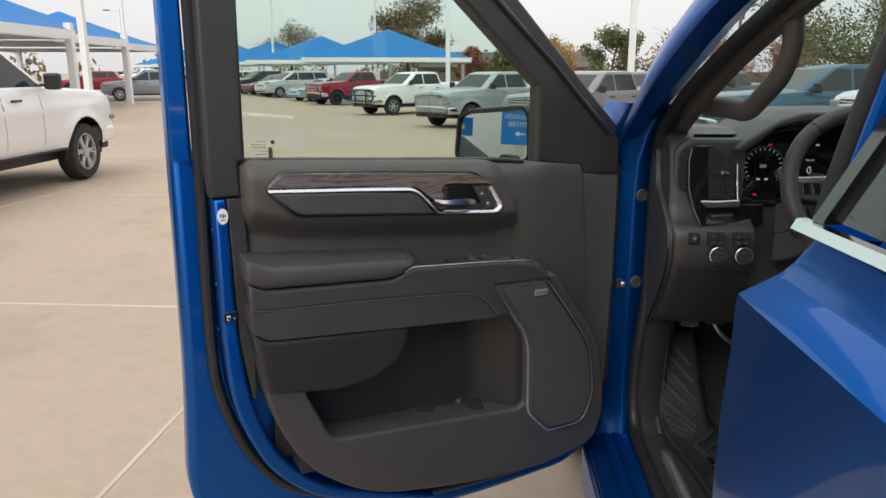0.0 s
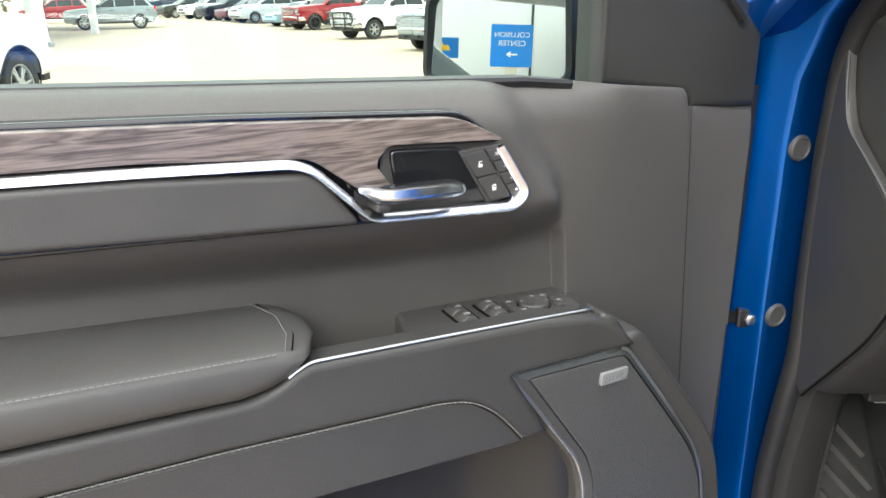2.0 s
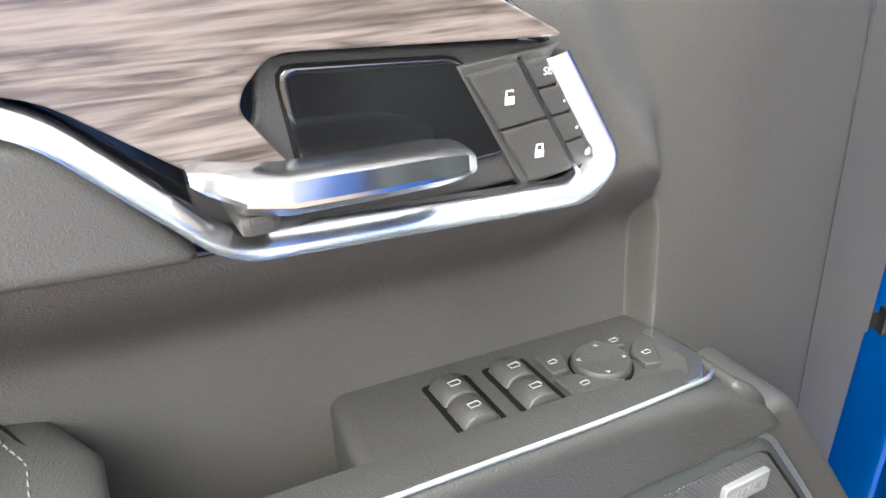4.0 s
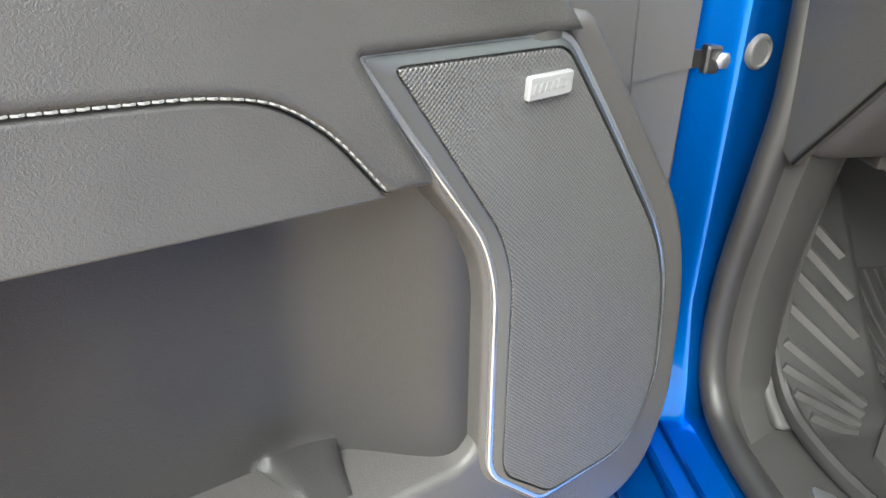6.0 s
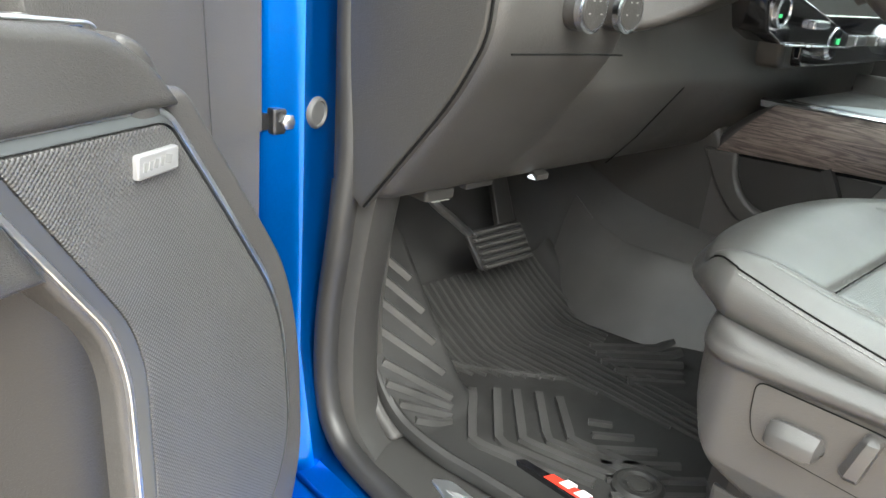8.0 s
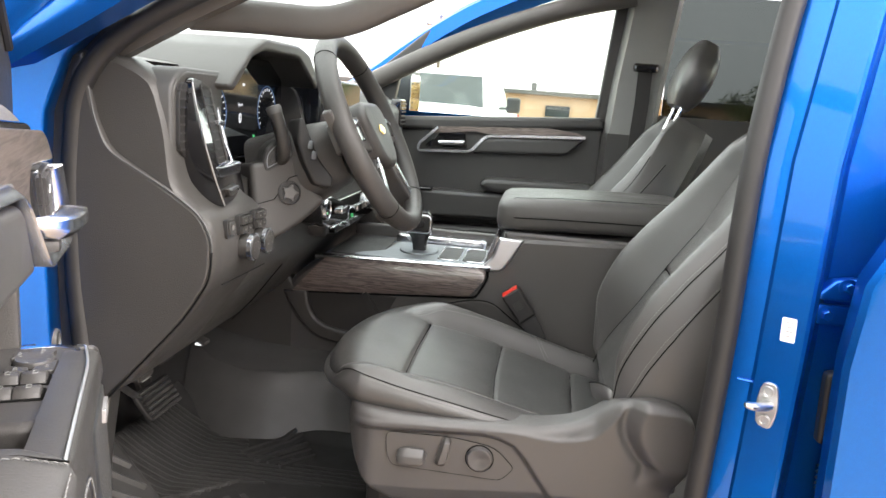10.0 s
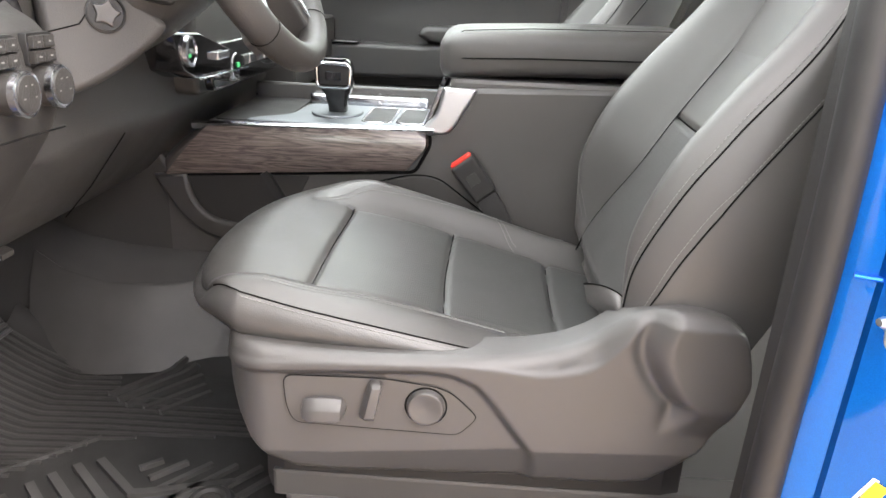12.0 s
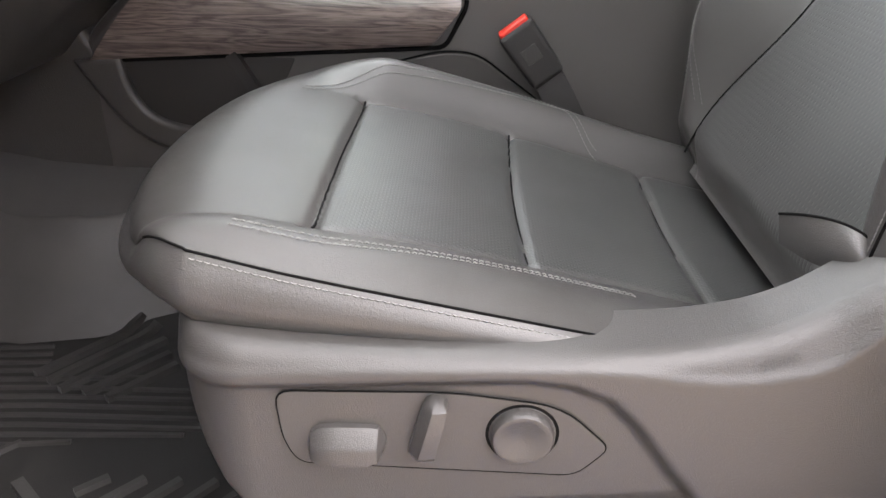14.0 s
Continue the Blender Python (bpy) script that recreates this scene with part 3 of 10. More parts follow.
    part("lock_pin_bezel", turned([(0.012, -0.002), (0.012, 0.002), (0.008, 0.004), (0.0, 0.004)], Matrix.Translation(P(0.128, -0.066, 1.396)), 18), DOORHARD, door)

    part("edge_trim", slab([(0.0235, 1.322), (0.060, 1.322), (0.064, 1.0), (0.062, 0.86), (0.052, 0.86), (0.0315, 1.0)], -0.12, -0.036, 0.004), FRAMETRIM, door, "black strip along the door end")

    # rubber seals
    line = [P(-0.014, -0.108, 1.93), P(-0.016, -0.108, 1.38), P(-0.02, -0.108, 1.0), P(-0.004, -0.108, 0.835), P(0.065, -0.108, 0.665), P(0.185, -0.108, 0.556), P(0.5, -0.108, 0.468), P(0.9, -0.108, 0.472), P(1.04, -0.108, 0.52), P(1.1, -0.108, 0.64), P(1.105, -0.108, 1.33)]
    part("door_seal", sweep(spline(line, 8), circle(0.013, 10, 0.016), V(0, 1, 0)), SEAL, door, "black rubber door seal")

    # latch, sticker, screws on the end face
    lat = part("latch_plate", slab(fillet([(0.0, 1.052), (0.0, 1.074), (0.030, 1.077), (0.030, 1.055)], 0.003, 3), -0.034, -0.0285, 0.001), GLOSS, door, "black latch slot plate")
    part("latch_claw", box(0.010, 0.028, 1.063, 0.010, 0.008, 0.012, 0.002), CHROME, lat, "bright latch claw")
    part("latch_screw", turned([(0.003, 0), (0.003, 0.002), (0.0, 0.0025)], Matrix.Translation(P(0.022, -0.0285, 1.061)) @ Matrix.Rotation(radians(90), 4, "X"), 12), STEEL, lat)
    part("round_sticker", turned([(0.0125, 0), (0.0125, 0.0006), (0.0, 0.0008)], Matrix.Translation(P(0.0125, -0.0298, 1.286)) @ Matrix.Rotation(radians(90), 4, "X") @ Matrix.Diagonal((0.9, 1.35, 1, 1)), 28), WHITE, door, "round white paper sticker")
    mark = bmesh.new()
    for dy, dz, a, b in ((-0.004, 0.002, 0.003, 0.007), (0.001, 0.001, 0.003, 0.009), (0.005, 0.001, 0.002, 0.005), (0, -0.008, 0.010, 0.002)):
        box(0.0125 + dy, 0.0288, 1.286 + dz, a, 0.0006, b, bm=mark)
    part("sticker_print", mark, material("blue_print", (0.02, 0.05, 0.25), 0.6), door, "small blue print", smooth=False)
    for w, z in ((0.11, 1.16), (0.11, 1.12), (0.07, 1.13), (0.09, 1.02), (0.1, 0.99), (0.11, 0.93), (0.07, 1.25), (0.1, 0.86)):
        part("screw", turned([(0.005, 0), (0.005, 0.0015), (0.003, 0.003), (0, 0.003)], Matrix.Translation(V(-0.004 + (0.03 if z < 0.9 else 0), w, z)) @ Matrix.Rotation(radians(-90), 4, "Y"), 10), BLUE, door)
    for u, z in ((-0.045, 0.56), (-0.02, 0.52), (0.06, 0.475)):
        part("rubber_plug", turned([(0.012, 0), (0.012, 0.003), (0.008, 0.005), (0, 0.005)], Matrix.Translation(P(u, -0.126, z)) @ Matrix.Rotation(radians(90), 4, "X"), 16), BLUE, door)

    # moulded upper panel: belt roll over a hollow, flat part towards the hinge
    left = [(0.54, 0.30), (0.565, 0.22), (0.585, 0.16), (0.695, 0.078), (0.84, 0.062), (1.0, 0.052), (1.39, 0.05), (1.41, 0.062)]
    low_roll = [(0.05, 1.30), (0.16, 1.275), (0.475, 1.248), (0.66, 1.238), (0.70, 1.245)]
    crease = [(1.0, 0.76), (1.12, 0.75), (1.19, 0.745), (1.27, 0.728), (1.35, 0.684), (1.41, 0.66)]
    belt = [(0.05, 1.402), (0.064, 1.401), (0.711, 1.37), (0.81, 1.357), (0.95, 1.340), (0.958, 1.336), (0.963, 1.316), (1.07, 1.307), (1.09, 1.306)]

    def depth(u, z):
        top = along(belt, u)
        front = -0.03 - 0.05 * smooth01((u - 0.72) / 0.34)
        lr = along(low_roll, u)
        hollow = -0.052 + 0.052 * smooth01((z - lr + 0.062) / 0.07)
        soft = smooth01((z - 1.20) / 0.10)
        k = smooth01((u - along(crease, z) + 0.007 + 0.043 * soft) / (0.008 + 0.052 * soft))
        roll = hollow * (1 - k) + front * k
        edge = max(0.0, 0.045 - (top - z)) / 0.045
        side = max(0.0, 0.03 - (u - along(left, z))) / 0.03
        return roll - (0.05 - 0.042 * smooth01((u - 0.72) / 0.12)) * (1 - math.sqrt(max(0, 1 - edge * edge))) - 0.05 * side ** 3

    def upper(a, b):
        z0 = 0.98
        l0, uc = along(left, z0 + b * 0.4), along(crease, z0 + b * 0.39)
        if a < 0.62:
            u = l0 + (uc - 0.010 - l0) * a / 0.62
        elif a < 0.70:
            u = uc - 0.010 + 0.012 * (a - 0.62) / 0.08
        else:
            u = uc + 0.002 + (1.088 - uc - 0.002) * (a - 0.70) / 0.30
        z = z0 + b * (along(belt, u) - z0)
        return P(u, depth(u, z), z)

    up = part("upper_panel", surface(upper, 250, 130), TRIM, door, "black soft-grained upper door panel", angle=50)
    lip = [P(u, -0.052, along(belt, u) - 0.001) for u in (0.062, 0.2, 0.4, 0.6, 0.7, 0.76)]
    part("belt_strip", sweep(lip, [(-0.03, -0.008), (0.004, -0.008), (0.006, -0.002), (0.004, 0.002), (-0.03, 0.002)], V(0, 0, 1)), SEAL, door, "black belt weatherstrip")
    part("panel_seam", sweep([P(0.962, -0.068, 1.325), P(0.972, -0.07, 1.2), P(0.985, -0.071, 1.0), P(1.0, -0.071, 0.75)], circle(0.0006, 6), V(0, -1, 0)), FRAMETRIM, door)
    hinge_side = [(0.555, 0.98), (0.58, 1.035), (0.62, 1.066), (0.70, 1.08), (1.0, 1.0865)]

    def beside(a, b):
        z = 0.555 + b * 0.43
        u = 0.76 + a * (along(hinge_side, z) - 0.76)
        return P(u, depth(u, 1.0) - 0.0015, z)

    part("front_panel", surface(beside, 40, 40), TRIM, door, "black flat panel beside the speaker", angle=60)

    # inlay: wood, satin strip, padded insert, handle bowl, buttons
    # black rim left showing under the pad draws its shadow line
    part("bezel_base", slab(fillet([(0.094, 1.342), (0.133, 1.379), (0.36, 1.368), (0.592, 1.353), (0.634, 1.322), (0.665, 1.264), (0.650, 1.2465), (0.486, 1.2555), (0.156, 1.2755)], 0.014, 4), -0.03, 0.007, 0.004), GLOSS, door, "black plate behind the inlay, drawing its gap and shadow line")
    part("wood_inlay", slab(fillet([(0.1, 1.345), (0.135, 1.374), (0.356, 1.363), (0.585, 1.348), (0.634, 1.322), (0.512, 1.329), (0.501, 1.318), (0.499, 1.311), (0.514, 1.290), (0.480, 1.293), (0.438, 1.3255), (0.3, 1.337)], [0.004, 0.012, 0.01, 0.02, 0.008, 0.01, 0.004, 0.006, 0.002, 0.004, 0.012, 0.01], 4), -0.01, 0.017, 0.003), WOOD, door, "grey-brown open-grain wood inlay")
    strip = fillet([P(0.1, 0.016, 1.3405), P(0.3, 0.018, 1.331), P(0.432, 0.02, 1.323), P(0.488, 0.026, 1.2665), P(0.640, 0.024, 1.2555), P(0.655, 0.022, 1.268), P(0.626, 0.019, 1.316)], [0, 0, 0.02, 0.012, 0.016, 0.012, 0], 6, closed=False)
    part("satin_strip", sweep(strip, [(-0.0040, -0.01), (-0.0040, -0.003), (-0.0032, -0.001), (0.0024, 0.0050), (0.0036, 0.0053), (0.0041, 0.004), (0.0041, -0.01)], V(0, -1, 0)), SATIN, door, "satin silver strip round the handle")
    part("inlay_pad", slab(fillet([(0.102, 1.335), (0.161, 1.284), (0.482, 1.2605), (0.440, 1.3135), (0.3, 1.3255)], [0.012, 0.02, 0.012, 0.014, 0.02], 6), -0.02, 0.022, 0.0065, seg=5), PADHIDE, door, "padded black leather insert")
    bowl = part("handle_bowl", slab(fillet([(0.508, 1.328), (0.628, 1.320), (0.66, 1.262), (0.483, 1.258), (0.478, 1.292), (0.505, 1.302)], 0.008, 3), -0.01, 0.0095, 0.002), DOORHARD, door, "black handle bowl")
    # no hollow is cut: a raised black plate gives the bowl's shade
    part("bowl_shade", slab(fillet([(0.513, 1.324), (0.588, 1.319), (0.612, 1.275), (0.520, 1.272)], 0.008, 3), 0.0, 0.0125, 0.003), GLOSS, bowl, "flat black plate standing in for the bowl's shade")
    rings = []
    for u, w, zt, zb, k in ((0.478, 0.024, 1.296, 1.290, 0.6), (0.482, 0.030, 1.297, 1.286, 0.9), (0.492, 0.040, 1.297, 1.281, 1.0), (0.506, 0.046, 1.2965, 1.2800, 1.0), (0.535, 0.048, 1.2960, 1.2800, 1.0), (0.560, 0.047, 1.2950, 1.2795, 1.0), (0.572, 0.043, 1.2925, 1.2785, 0.95), (0.578, 0.038, 1.2895, 1.2780, 0.8), (0.580, 0.034, 1.2870, 1.2790, 0.5)):
        zm = zb + (zt - zb) * 0.38
        rings.append([P(u, w - 0.016 * k, zt), P(u, w - 0.003 * k, zt - 0.0008), P(u, w, zt - 0.002), P(u, w + 0.001, zm + 0.001), P(u, w, zm - 0.001), P(u, w - 0.006 * k, zb + 0.0005), P(u, w - 0.014 * k, zb), P(u, w - 0.02 * k, (zt + zb) / 2)])
    part("inner_handle", ring_bm(rings), SATIN, door, "satin silver door release lever", angle=22)
    part("lever_pivot", box(0.497, -0.02, 1.277, 0.014, 0.03, 0.008, 0.003), DOORHARD, door)
    cols = [((0.587, 1.312), (0.610, 1.3145), (0.641, 1.264), (0.618, 1.2625), 2), ((0.612, 1.3145), (0.632, 1.316), (0.6625, 1.2665), (0.643, 1.264), 4)]
    panel = part("button_panel", slab([(0.584, 1.315), (0.633, 1.319), (0.666, 1.265), (0.616, 1.2595)], 0.0, 0.0135, 0.001), DOORHARD, door, "black seat memory and lock buttons")
    for a, b, c, d, rows in cols:
        a, b, c, d = V(*a), V(*b), V(*c), V(*d)
        for r in range(rows):
            f0, f1 = r / rows + 0.012, (r + 1) / rows - 0.012
            quad = [a.lerp(d, f0), b.lerp(c, f0), b.lerp(c, f1), a.lerp(d, f1)]
            part("button", slab(quad, 0.008, 0.0165, 0.0008, seg=2), DOORHARD, panel)
            mid = (quad[0] + quad[2]) / 2
            if rows == 2:
                icon = box(mid.x, -0.0168, mid.y - 0.0012, 0.0042, 0.0005, 0.0032)
                sweep([P(mid.x - 0.0015, 0.0168, mid.y), P(mid.x - 0.0015, 0.0168, mid.y + 0.0028), P(mid.x + 0.0015, 0.0168, mid.y + 0.0028), P(mid.x + 0.0015, 0.0168, mid.y + (0.001 if r else 0.0022))], circle(0.0004, 5), V(0, -1, 0), bm=icon)
                part("lock_sign", icon, WHITE, panel, "small white lock sign", smooth=False)
            elif r == 3:
                icon = box(mid.x, -0.0168, mid.y - 0.001, 0.0046, 0.0005, 0.0022)
                box(mid.x + 0.001, -0.0168, mid.y + 0.002, 0.002, 0.0005, 0.003, bm=icon)
                part("heater_sign", icon, WHITE, panel, "small white sign", smooth=False)
    turn = Matrix.Rotation(radians(90), 4, "X")
    for txt, f in (("SET", 0.125), ("1", 0.375), ("2", 0.625)):
        mid = (V(0.612, 1.3145).lerp(V(0.643, 1.264), f) + V(0.632, 1.316).lerp(V(0.6625, 1.2665), f)) / 2
        words(txt, 0.0046 if len(txt) > 1 else 0.0055, WHITE, panel, Matrix.Translation(P(mid.x, 0.0168, mid.y)) @ turn, "button_mark")
    part("button_divider", sweep([P(0.6105, 0.016, 1.3155), P(0.6425, 0.016, 1.263)], [(-0.001, -0.004), (0.001, -0.004), (0.001, 0.001), (-0.001, 0.001)], V(0, -1, 0)), SATIN, panel, "thin silver divider")

    # arm pad
    zf = [(0.043, 1.203), (0.09, 1.182), (0.392, 1.1645), (0.43, 1.160)]
    zr = [(0.043, 1.200), (0.175, 1.190), (0.40, 1.173), (0.44, 1.170)]
    zl = [(0.043, 1.150), (0.076, 1.136), (0.30, 1.127), (0.355, 1.124), (0.385, 1.131), (0.415, 1.149)]

    round_end = [(-0.08, -0.035), (-0.06, -0.010), (-0.02, 0.010), (0.02, 0.010), (0.05, 0.0)]

    def pad_ring(u, k):
        f, r, b = along(zf, u), along(zr, u), along(zl, u)
        pts = [(-0.08, b), (0.030, b), (0.042, b + 0.003), (0.049, b + 0.011), (0.0505, (b + f) / 2), (0.0495, f - 0.009), (0.0465, f - 0.002), (0.041, f + 0.001), (0.02, f + (r - f) * 0.25 + 0.002), (-0.02, f + (r - f) * 0.6 + 0.003), (-0.06, r), (-0.08, r - 0.004)]
        mid = (b + f) / 2 + 0.004
        near = smooth01((u - 0.34) / 0.06)
        return [P(u + near * along(round_end, w), (w if w < 0 else w * (0.4 + 0.6 * k)), mid + (z - mid) * k) for w, z in pts]

    us = [0.043, 0.05, 0.062, 0.076, 0.09, 0.12] + [0.15 + i * 0.03 for i in range(7)] + [0.35, 0.365, 0.378, 0.39, 0.398]
    rr = [pad_ring(0.041, 0.9)] + [pad_ring(u, 1.0) for u in us] + [pad_ring(0.405, 0.955), pad_ring(0.411, 0.87), pad_ring(0.4155, 0.74), pad_ring(0.418, 0.56), pad_ring(0.4185, 0.3)]
    pad = part("arm_pad", ring_bm(rr), PADHIDE, door, "padded black leather armrest with grey stitching", angle=60)
    row = [P(u, 0.0478, along(zf, u) + 0.0002) for u in (0.05, 0.07, 0.09, 0.14, 0.2, 0.26, 0.32, 0.36, 0.392)]
    part("stitching", stitches(row, V(0, -0.6, 0.8), 0.0055, 0.0040, 0.0006), DOORTHREAD, pad, "grey seam thread")
    tip = [P(0.392 + along(round_end, w), w, along(zf, 0.395) + 0.009 * (0.05 - w) / 0.11 + 0.0022) for w in (0.046, 0.035, 0.02, 0.0, -0.02, -0.04, -0.06)]
    part("end_stitching", stitches(tip, V(0, 0, 1), 0.0055, 0.0040, 0.0006), DOORTHREAD, pad, "grey seam thread")
    part("tip_piping", sweep([p + V(0.006, 0, -0.0012) for p in tip], circle(0.0008, 5), V(0, 0, 1)), GAPSHADE, pad)

    # armrest band above and below its seam
    seam = [(0.046, 1.093), (0.075, 1.086), (0.334, 1.0785), (0.545, 1.0655), (0.58, 1.058), (0.61, 1.036), (0.645, 0.992)]
    seam = [V(*p) for p in seam]
    top = [(0.043, 1.152), (0.076, 1.134), (0.369, 1.1215), (0.412, 1.1455), (0.66, 1.132), (0.735, 1.122), (0.775, 1.10), (0.80, 1.070), (0.632, 1.0735), (0.681, 0.990)]
    band = fillet(top + [(p.x, p.y) for p in reversed(seam)], [0.004, 0.015, 0.03, 0.01, 0.02, 0.03, 0.03, 0.004, 0.002, 0.002, 0.002, 0.02, 0.02, 0.02, 0.02, 0.01, 0.003], 4)
    part("armrest_band", slab(band, 0.012, 0.043, 0.009, seg=4), DOORHIDE, door, "black leather armrest front", angle=50)
    low = fillet([(p.x, p.y - 0.0012) for p in seam] + [(0.628, 0.991), (0.396, 1.003), (0.078, 1.0215), (0.046, 1.044)], [0.003, 0.01, 0.02, 0.02, 0.02, 0.02, 0.002, 0.004, 0.02, 0.02, 0.003], 4)
    part("lower_band", slab(low, -0.09, 0.041, 0.0022, seg=3), DOORHIDE, door, "black leather band under the armrest", angle=50)
    row = fillet([P(p.x, 0.0425, p.y + 0.0022) for p in seam], [0, 0.01, 0.02, 0.03, 0.03, 0.03, 0], 5, closed=False)
    part("stitching", stitches(row, V(0, -1, 0), 0.0062, 0.0050, 0.0008), DOORTHREAD, door, "coarse grey seam stitching")
    part("chrome_edge", sweep(fillet([P(0.395, 0.041, 1.1365), P(0.414, 0.0395, 1.1465), P(0.55, 0.0385, 1.1395), P(0.66, 0.038, 1.133), P(0.735, 0.030, 1.1245), P(0.747, 0.022, 1.1205)], [0, 0.01, 0.05, 0.05, 0.01, 0], 5, closed=False), circle(0.0015, 10, 0.0011), V(0, -0.6, 0.8)), ALU, door, "thin silver strip drawn as the panel edge's reflection along the armrest")

    # window switches on the armrest
    tz = lambda u: 1.1285 - 0.055 * (u - 0.6)
    on_top = lambda a, b, w: P(a, b, tz(a) + w)
    block = fillet([(0.542, -0.08), (0.530, 0.010), (0.556, 0.031), (0.735, 0.032), (0.756, 0.012), (0.758, -0.08)], [0.002, 0.018, 0.018, 0.012, 0.015, 0.002], 5)
    plate = part("switch_plate", slab(block, -0.10, 0.0, 0.009, on_top, seg=5), DOORHARD, door, "black rounded switch block on the armrest", angle=50)
    sign_loop = [(-0.0035, -0.0016), (0.0025, -0.002), (0.0035, 0.0004), (0.002, 0.002), (-0.003, 0.0018)]
    for u0, n in ((0.589, 1), (0.6275, 2)):
        part("switch_well", slab(fillet([(u0 - 0.003, -0.037), (u0 - 0.003, 0.009), (u0 + 0.026, 0.009), (u0 + 0.026, -0.037)], 0.002, 2), -0.002, 0.0012, 0.0004, on_top), GAPSHADE, plate)
        for k in range(2):
            w0 = -0.0345 + k * 0.0212
            rings = []
            for i in range(7):
                a = u0 + 0.022 * i / 6
                h = (0.0015, 0.0068, 0.0082, 0.0085, 0.0080, 0.0062, 0.002)[i]
                rings.append([P(a, w0, tz(a) - 0.002), P(a, w0, tz(a) + h - 0.0012), P(a, w0 + 0.0012, tz(a) + h), P(a, w0 + 0.019, tz(a) + h), P(a, w0 + 0.0202, tz(a) + h - 0.0012), P(a, w0 + 0.0202, tz(a) - 0.002)])
            sw = part("window_switch", ring_bm(rings), DOORHARD, plate, angle=50)
            part("switch_sign", sweep([P(u0 + 0.011 + a, w0 + 0.011 + b, tz(u0 + 0.011) + 0.0086) for a, b in sign_loop], circle(0.00045, 4), V(0, 0, 1), closed=True), PALE, sw, "pale window sign")
    part("mirror_knob", turned([(0.0, 0), (0.0175, 0), (0.0175, 0.004), (0.016, 0.006), (0.011, 0.0052), (0.0, 0.0042)], Matrix.Translation(P(0.690, -0.010, tz(0.69) + 0.0005)), 32), DOORHARD, plate, "round mirror adjuster")
    part("knob_gap", turned([(0.0172, 0.0), (0.0192, 0.0), (0.0192, 0.0012), (0.0172, 0.0012)], Matrix.Translation(P(0.690, -0.010, tz(0.69))), 32), GAPSHADE, plate)
    for k in range(4):
        a = math.pi / 2 * k + 0.4
        part("knob_mark", slab([(-0.0016, -0.001), (0.0016, -0.001), (0.0, 0.0016)], 0, 0.0004, 0.0001, lambda p, q, w, a=a: P(0.690 + (0.0135 + q) * math.cos(a) - p * math.sin(a), -0.010 + (0.0135 + q) * math.sin(a) + p * math.cos(a), tz(0.69) + 0.0062 + w), seg=1), PALE, plate, smooth=False)
    for quad, sx, sw_ in ((((0.657, -0.031), (0.677, -0.031), (0.671, -0.017), (0.669, -0.012), (0.657, -0.012)), 0.664, -0.022), (((0.655, -0.009), (0.670, -0.007), (0.678, 0.003), (0.692, 0.010), (0.656, 0.010)), 0.668, 0.003), (((0.699, -0.031), (0.722, -0.031), (0.715, -0.018), (0.708, -0.020)), 0.712, -0.025), (((0.712, -0.010), (0.722, -0.020), (0.733, -0.012), (0.722, 0.006), (0.712, 0.004)), 0.721, -0.006)):
        k = part("mirror_button", slab(fillet(list(quad), 0.002, 2), -0.003, 0.004, 0.0012, on_top), DOORHARD, plate)
        part("button_sign", sweep([P(sx + a * 0.8, sw_ + b * 0.8, tz(sx) + 0.0042) for a, b in sign_loop], circle(0.0004, 4), V(0, 0, 1), closed=True), PALE, k, "pale sign")
    part("silver_tip", slab(fillet([(0.738, -0.030), (0.748, -0.030), (0.752, 0.008), (0.735, 0.026), (0.70, 0.028), (0.70, 0.024), (0.730, 0.020), (0.742, 0.004)], 0.004, 3), -0.005, 0.0016, 0.001, on_top), SATIN, plate, "satin metal end cap")
    cap_fall = [(0.745, 1.1195), (0.757, 1.1155), (0.768, 1.1085), (0.778, 1.0985), (0.79, 1.0835), (0.804, 1.064)]
    part("armrest_cap", slab(fillet([(0.750, -0.085), (0.750, 0.0), (0.750, 0.036), (0.760, 0.0405), (0.772, 0.0405), (0.784, 0.036), (0.793, 0.02), (0.799, -0.01), (0.802, -0.04), (0.804, -0.085)], [0.002, 0, 0.006, 0.004, 0.01, 0.01, 0.01, 0.02, 0.02, 0.002], 4), -0.09, 0.0015, 0.006, lambda a, b, w: P(a, b, curve(cap_fall, a) + w), seg=5), DOORHIDE, door, "black leather armrest end", angle=60)

    # lower panel, pocket
    outer = [(0.052, 1.03), (0.056, 0.98), (0.078, 0.84), (0.148, 0.695), (0.30, 0.586), (0.55, 0.545), (0.82, 0.541), (0.965, 0.575), (0.995, 0.66), (0.985, 0.80), (0.958, 0.895), (0.815, 1.085), (0.76, 1.06), (0.685, 0.985), (0.708, 0.955)]
    hole = [(0.731, 0.90), (0.742, 0.765), (0.724, 0.726), (0.215, 0.752), (0.16, 0.872), (0.158, 0.905)]
    rad = [0, 0.05, 0.08, 0.1, 0.1, 0.15, 0.08, 0.06, 0.05, 0.08, 0.05, 0.02, 0, 0, 0.02, 0.03, 0.02, 0.02, 0.03, 0.04, 0]
    part("lower_panel", slab(fillet(outer + hole, rad, 5), -0.10, 0.03, 0.012, seg=5), DOORHARD, door, "black grained lower door panel", angle=50)

    def hollow(a, b):
        u, z = 0.10 + a * 0.66, 0.69 + b * 0.35
        w = -0.058 + 0.073 * smooth01((u - 0.60) / 0.13) ** 1.3 + 0.012 * (z - 0.8)
        for cu in (0.48, 0.61):
            w += 0.066 * math.exp(-(((u - cu) / 0.027) ** 6)) * smooth01((0.744 - z) / 0.014)
